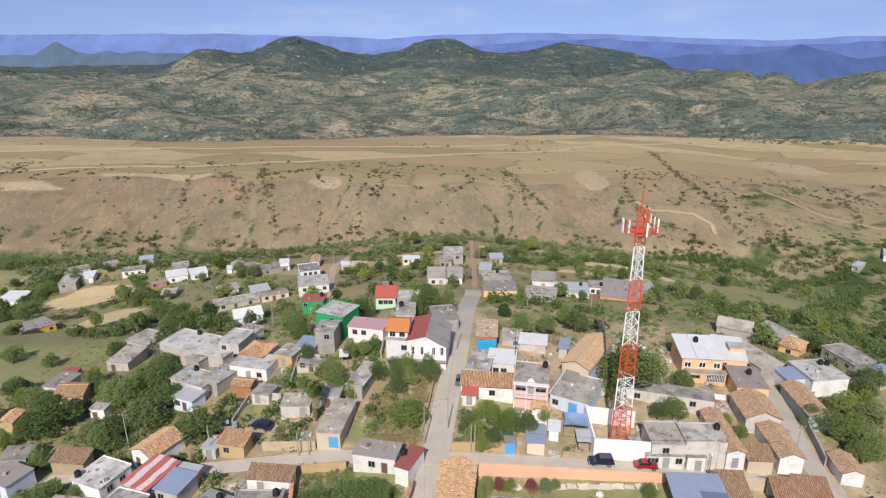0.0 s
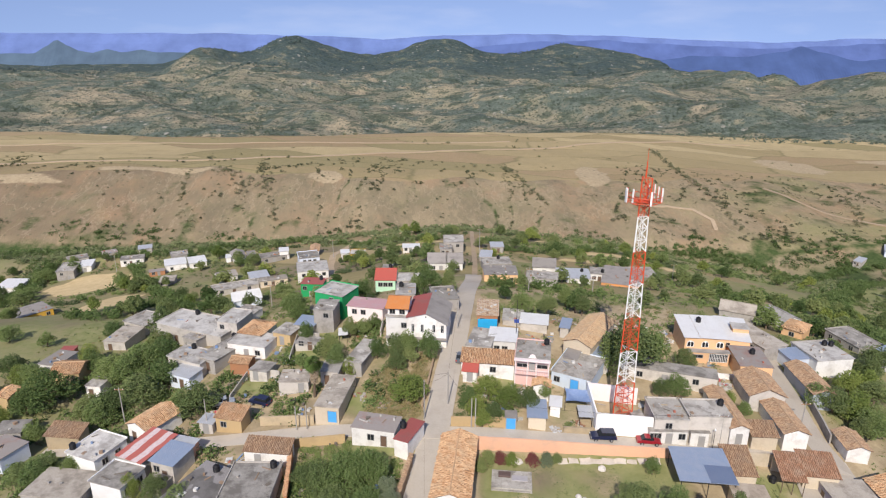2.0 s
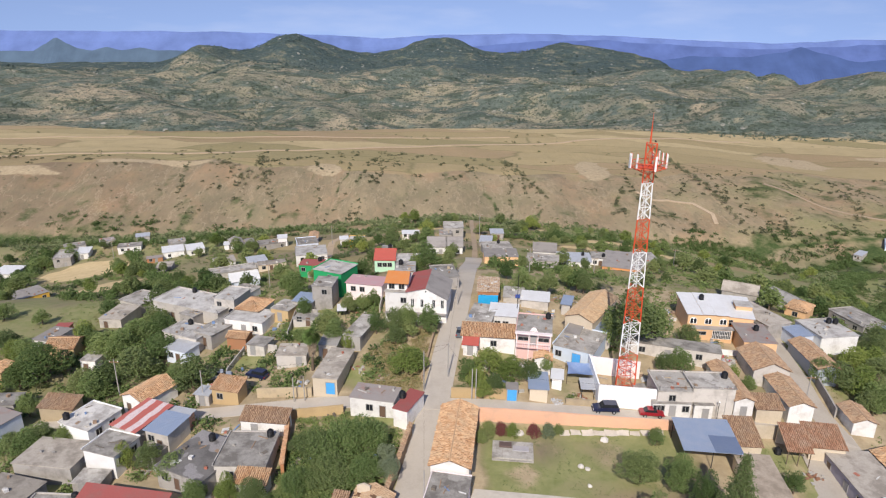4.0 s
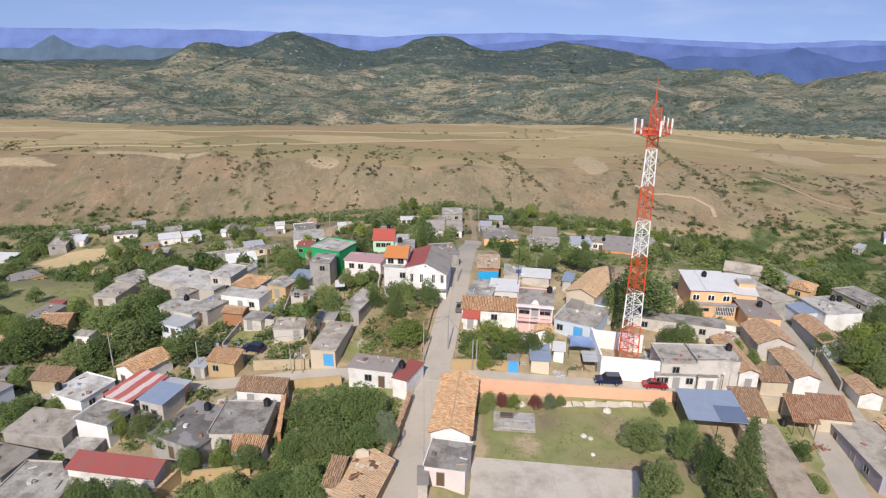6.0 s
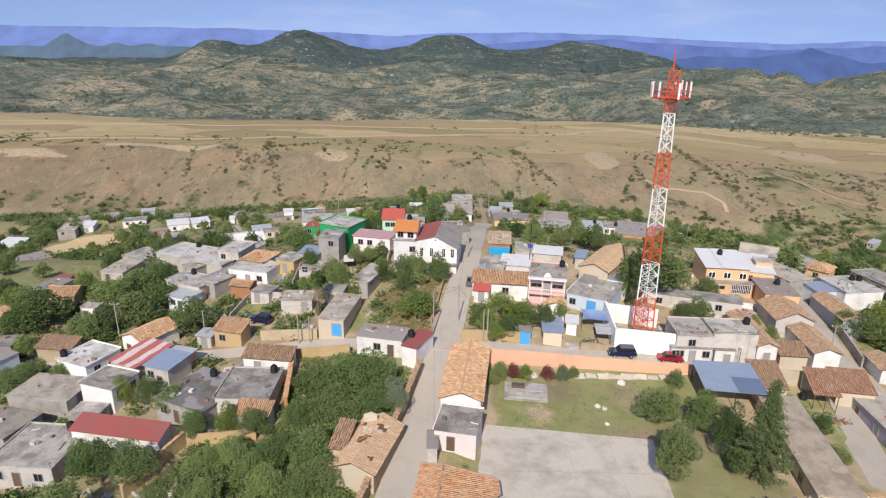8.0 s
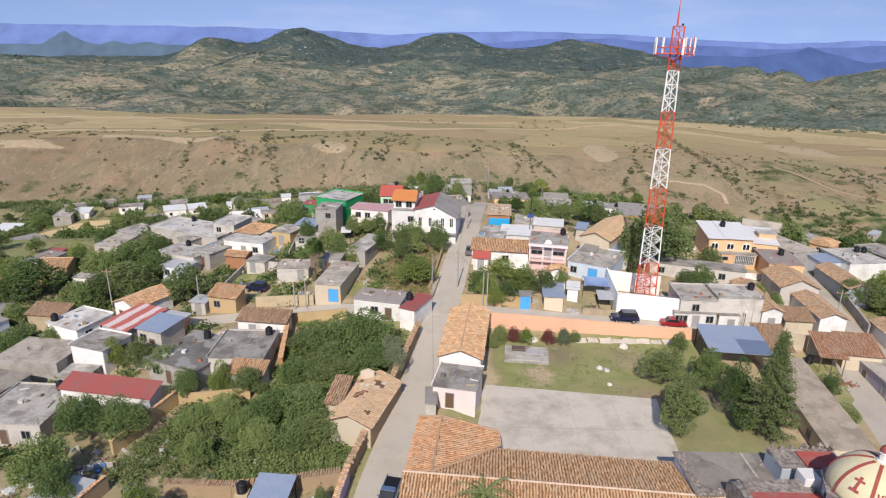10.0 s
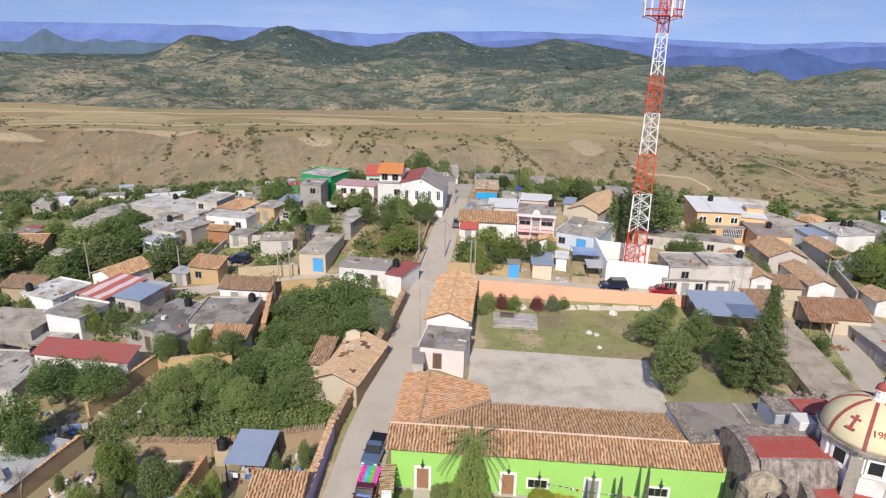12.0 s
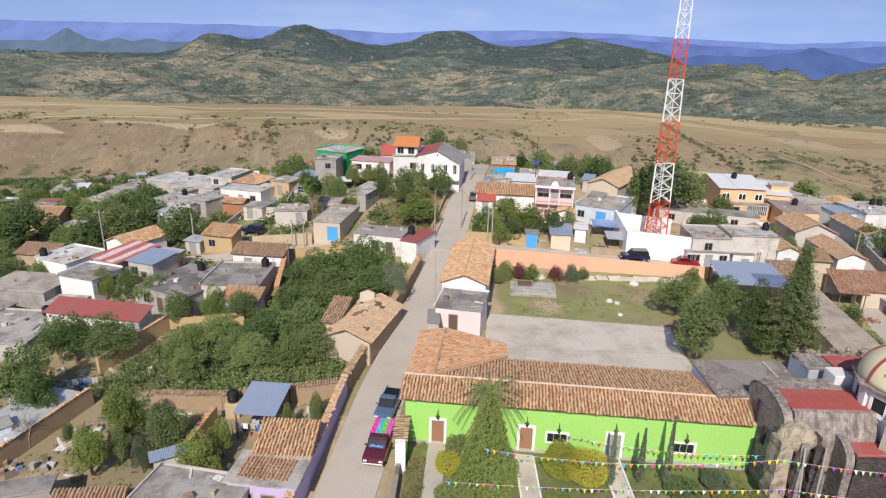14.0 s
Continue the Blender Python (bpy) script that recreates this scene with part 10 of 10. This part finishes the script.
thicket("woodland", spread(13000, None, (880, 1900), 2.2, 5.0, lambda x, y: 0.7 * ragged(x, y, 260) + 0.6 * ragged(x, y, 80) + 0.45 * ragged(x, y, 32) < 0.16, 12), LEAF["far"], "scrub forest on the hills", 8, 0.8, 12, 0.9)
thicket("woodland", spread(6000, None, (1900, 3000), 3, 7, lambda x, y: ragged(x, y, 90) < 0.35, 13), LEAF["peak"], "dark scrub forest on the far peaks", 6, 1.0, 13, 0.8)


# ---- odds and ends lying about the yards ----
def litter_paint():
    m, n, l, p = shader("yard_litter")
    g = n.new("ShaderNodeNewGeometry")
    ramp = n.new("ShaderNodeValToRGB")
    ramp.color_ramp.interpolation = "CONSTANT"
    tones = ((0.0, (0.52, 0.50, 0.46)), (0.22, (0.30, 0.20, 0.13)), (0.42, (0.36, 0.34, 0.31)), (0.60, (0.66, 0.65, 0.62)), (0.72, (0.14, 0.12, 0.10)), (0.82, (0.16, 0.26, 0.44)), (0.88, (0.42, 0.14, 0.09)), (0.93, (0.46, 0.36, 0.24)))
    while len(ramp.color_ramp.elements) < len(tones):
        ramp.color_ramp.elements.new(0.5)
    for e, (at, c) in zip(ramp.color_ramp.elements, tones):
        e.position, e.color = at, (*c, 1)
    l.new(g.outputs["Random Per Island"], ramp.inputs["Fac"])
    tc = n.new("ShaderNodeTexCoord")
    dirt = grain(n, l, tc.outputs["Object"], 3.0, 4)
    l.new(blendc(n, l, span(n, l, dirt, 0.4, 0.7, 0, 0.5), ramp.outputs["Color"], (0.22, 0.18, 0.13)), p.inputs["Base Color"])
    p.inputs["Roughness"].default_value = 0.8
    return m


def litter(count, box_x, box_y, seed, label):
    """Planks, crates, blocks and sheets dropped in loose heaps."""
    rng, V, F, k = random.Random(seed), [], [], 0
    while k < count:
        cx, cy = rng.uniform(*box_x), rng.uniform(*box_y)
        if not clear_of(cx, cy, 0.5) or not off_lawn(cx, cy):
            k += 0.02
            continue
        for i in range(rng.randint(3, 9)):
            x, y = cx + rng.gauss(0, 0.8), cy + rng.gauss(0, 0.8)
            k += 1
            shape = rng.choice(((0.7, 0.10, 0.06), (0.35, 0.25, 0.22), (0.22, 0.16, 0.16), (0.6, 0.45, 0.05), (0.18, 0.18, 0.3), (1.0, 0.12, 0.08)))
            turn = Euler((rng.gauss(0, 0.12), rng.gauss(0, 0.12), rng.uniform(0, 6.28))).to_matrix()
            at = Vector((x, y, land(x, y) + shape[2] * 0.8))
            f = rng.uniform(0.7, 1.4)
            b = len(V)
            for dz in (-1, 1):
                for dx, dy in ((-1, -1), (1, -1), (1, 1), (-1, 1)):
                    V.append(tuple(at + turn @ Vector((dx * shape[0] * f, dy * shape[1] * f, dz * shape[2] * f))))
            F += [(b, b + 3, b + 2, b + 1), (b + 4, b + 5, b + 6, b + 7)] + [(b + j, b + (j + 1) % 4, b + 4 + (j + 1) % 4, b + 4 + j) for j in range(4)]
    tagged(part("yard_litter", (V, F), LITTER), label, "clutter", kind="stuff")


LITTER = litter_paint()
heap(56.5, 115.0, 1.9, 26, 21, "chairs, pots and boxes on a terrace", (0, 2, 4))
litter(420, (-62, -8), (40, 132), 71, "planks, blocks and sheets lying about the yards")
litter(300, (8, 72), (93, 135), 72, "crates, boards and blocks lying in the back yards")
litter(160, (-60, -30), (40, 70), 73, "boards and scrap heaped in a bare yard")


def roof_litter(seed):
    """Blocks, boards, buckets and bundles left on the flat roofs."""
    rng, V, F = random.Random(seed), [], []
    for m, w, d in ROOFTOPS:
        for i in range(rng.randint(2, 9)):
            shape = rng.choice(((0.55, 0.08, 0.05), (0.22, 0.16, 0.14), (0.16, 0.16, 0.20), (0.40, 0.28, 0.04), (0.9, 0.07, 0.05), (0.3, 0.3, 0.22)))
            turn = Euler((0, 0, rng.uniform(0, 6.28))).to_matrix()
            at = Vector((rng.uniform(-0.42, 0.42) * w, rng.uniform(-0.42, 0.42) * d, shape[2] + 0.002))
            b = len(V)
            for dz in (-1, 1):
                for dx, dy in ((-1, -1), (1, -1), (1, 1), (-1, 1)):
                    V.append(tuple(m @ (at + turn @ Vector((dx * shape[0], dy * shape[1], dz * shape[2])))))
            F += [(b, b + 3, b + 2, b + 1), (b + 4, b + 5, b + 6, b + 7)] + [(b + j, b + (j + 1) % 4, b + 4 + (j + 1) % 4, b + 4 + j) for j in range(4)]
    tagged(part("roof_litter", (V, F), LITTER), "blocks, boards and buckets left on the flat roofs", "clutter", kind="stuff")


roof_litter(77)
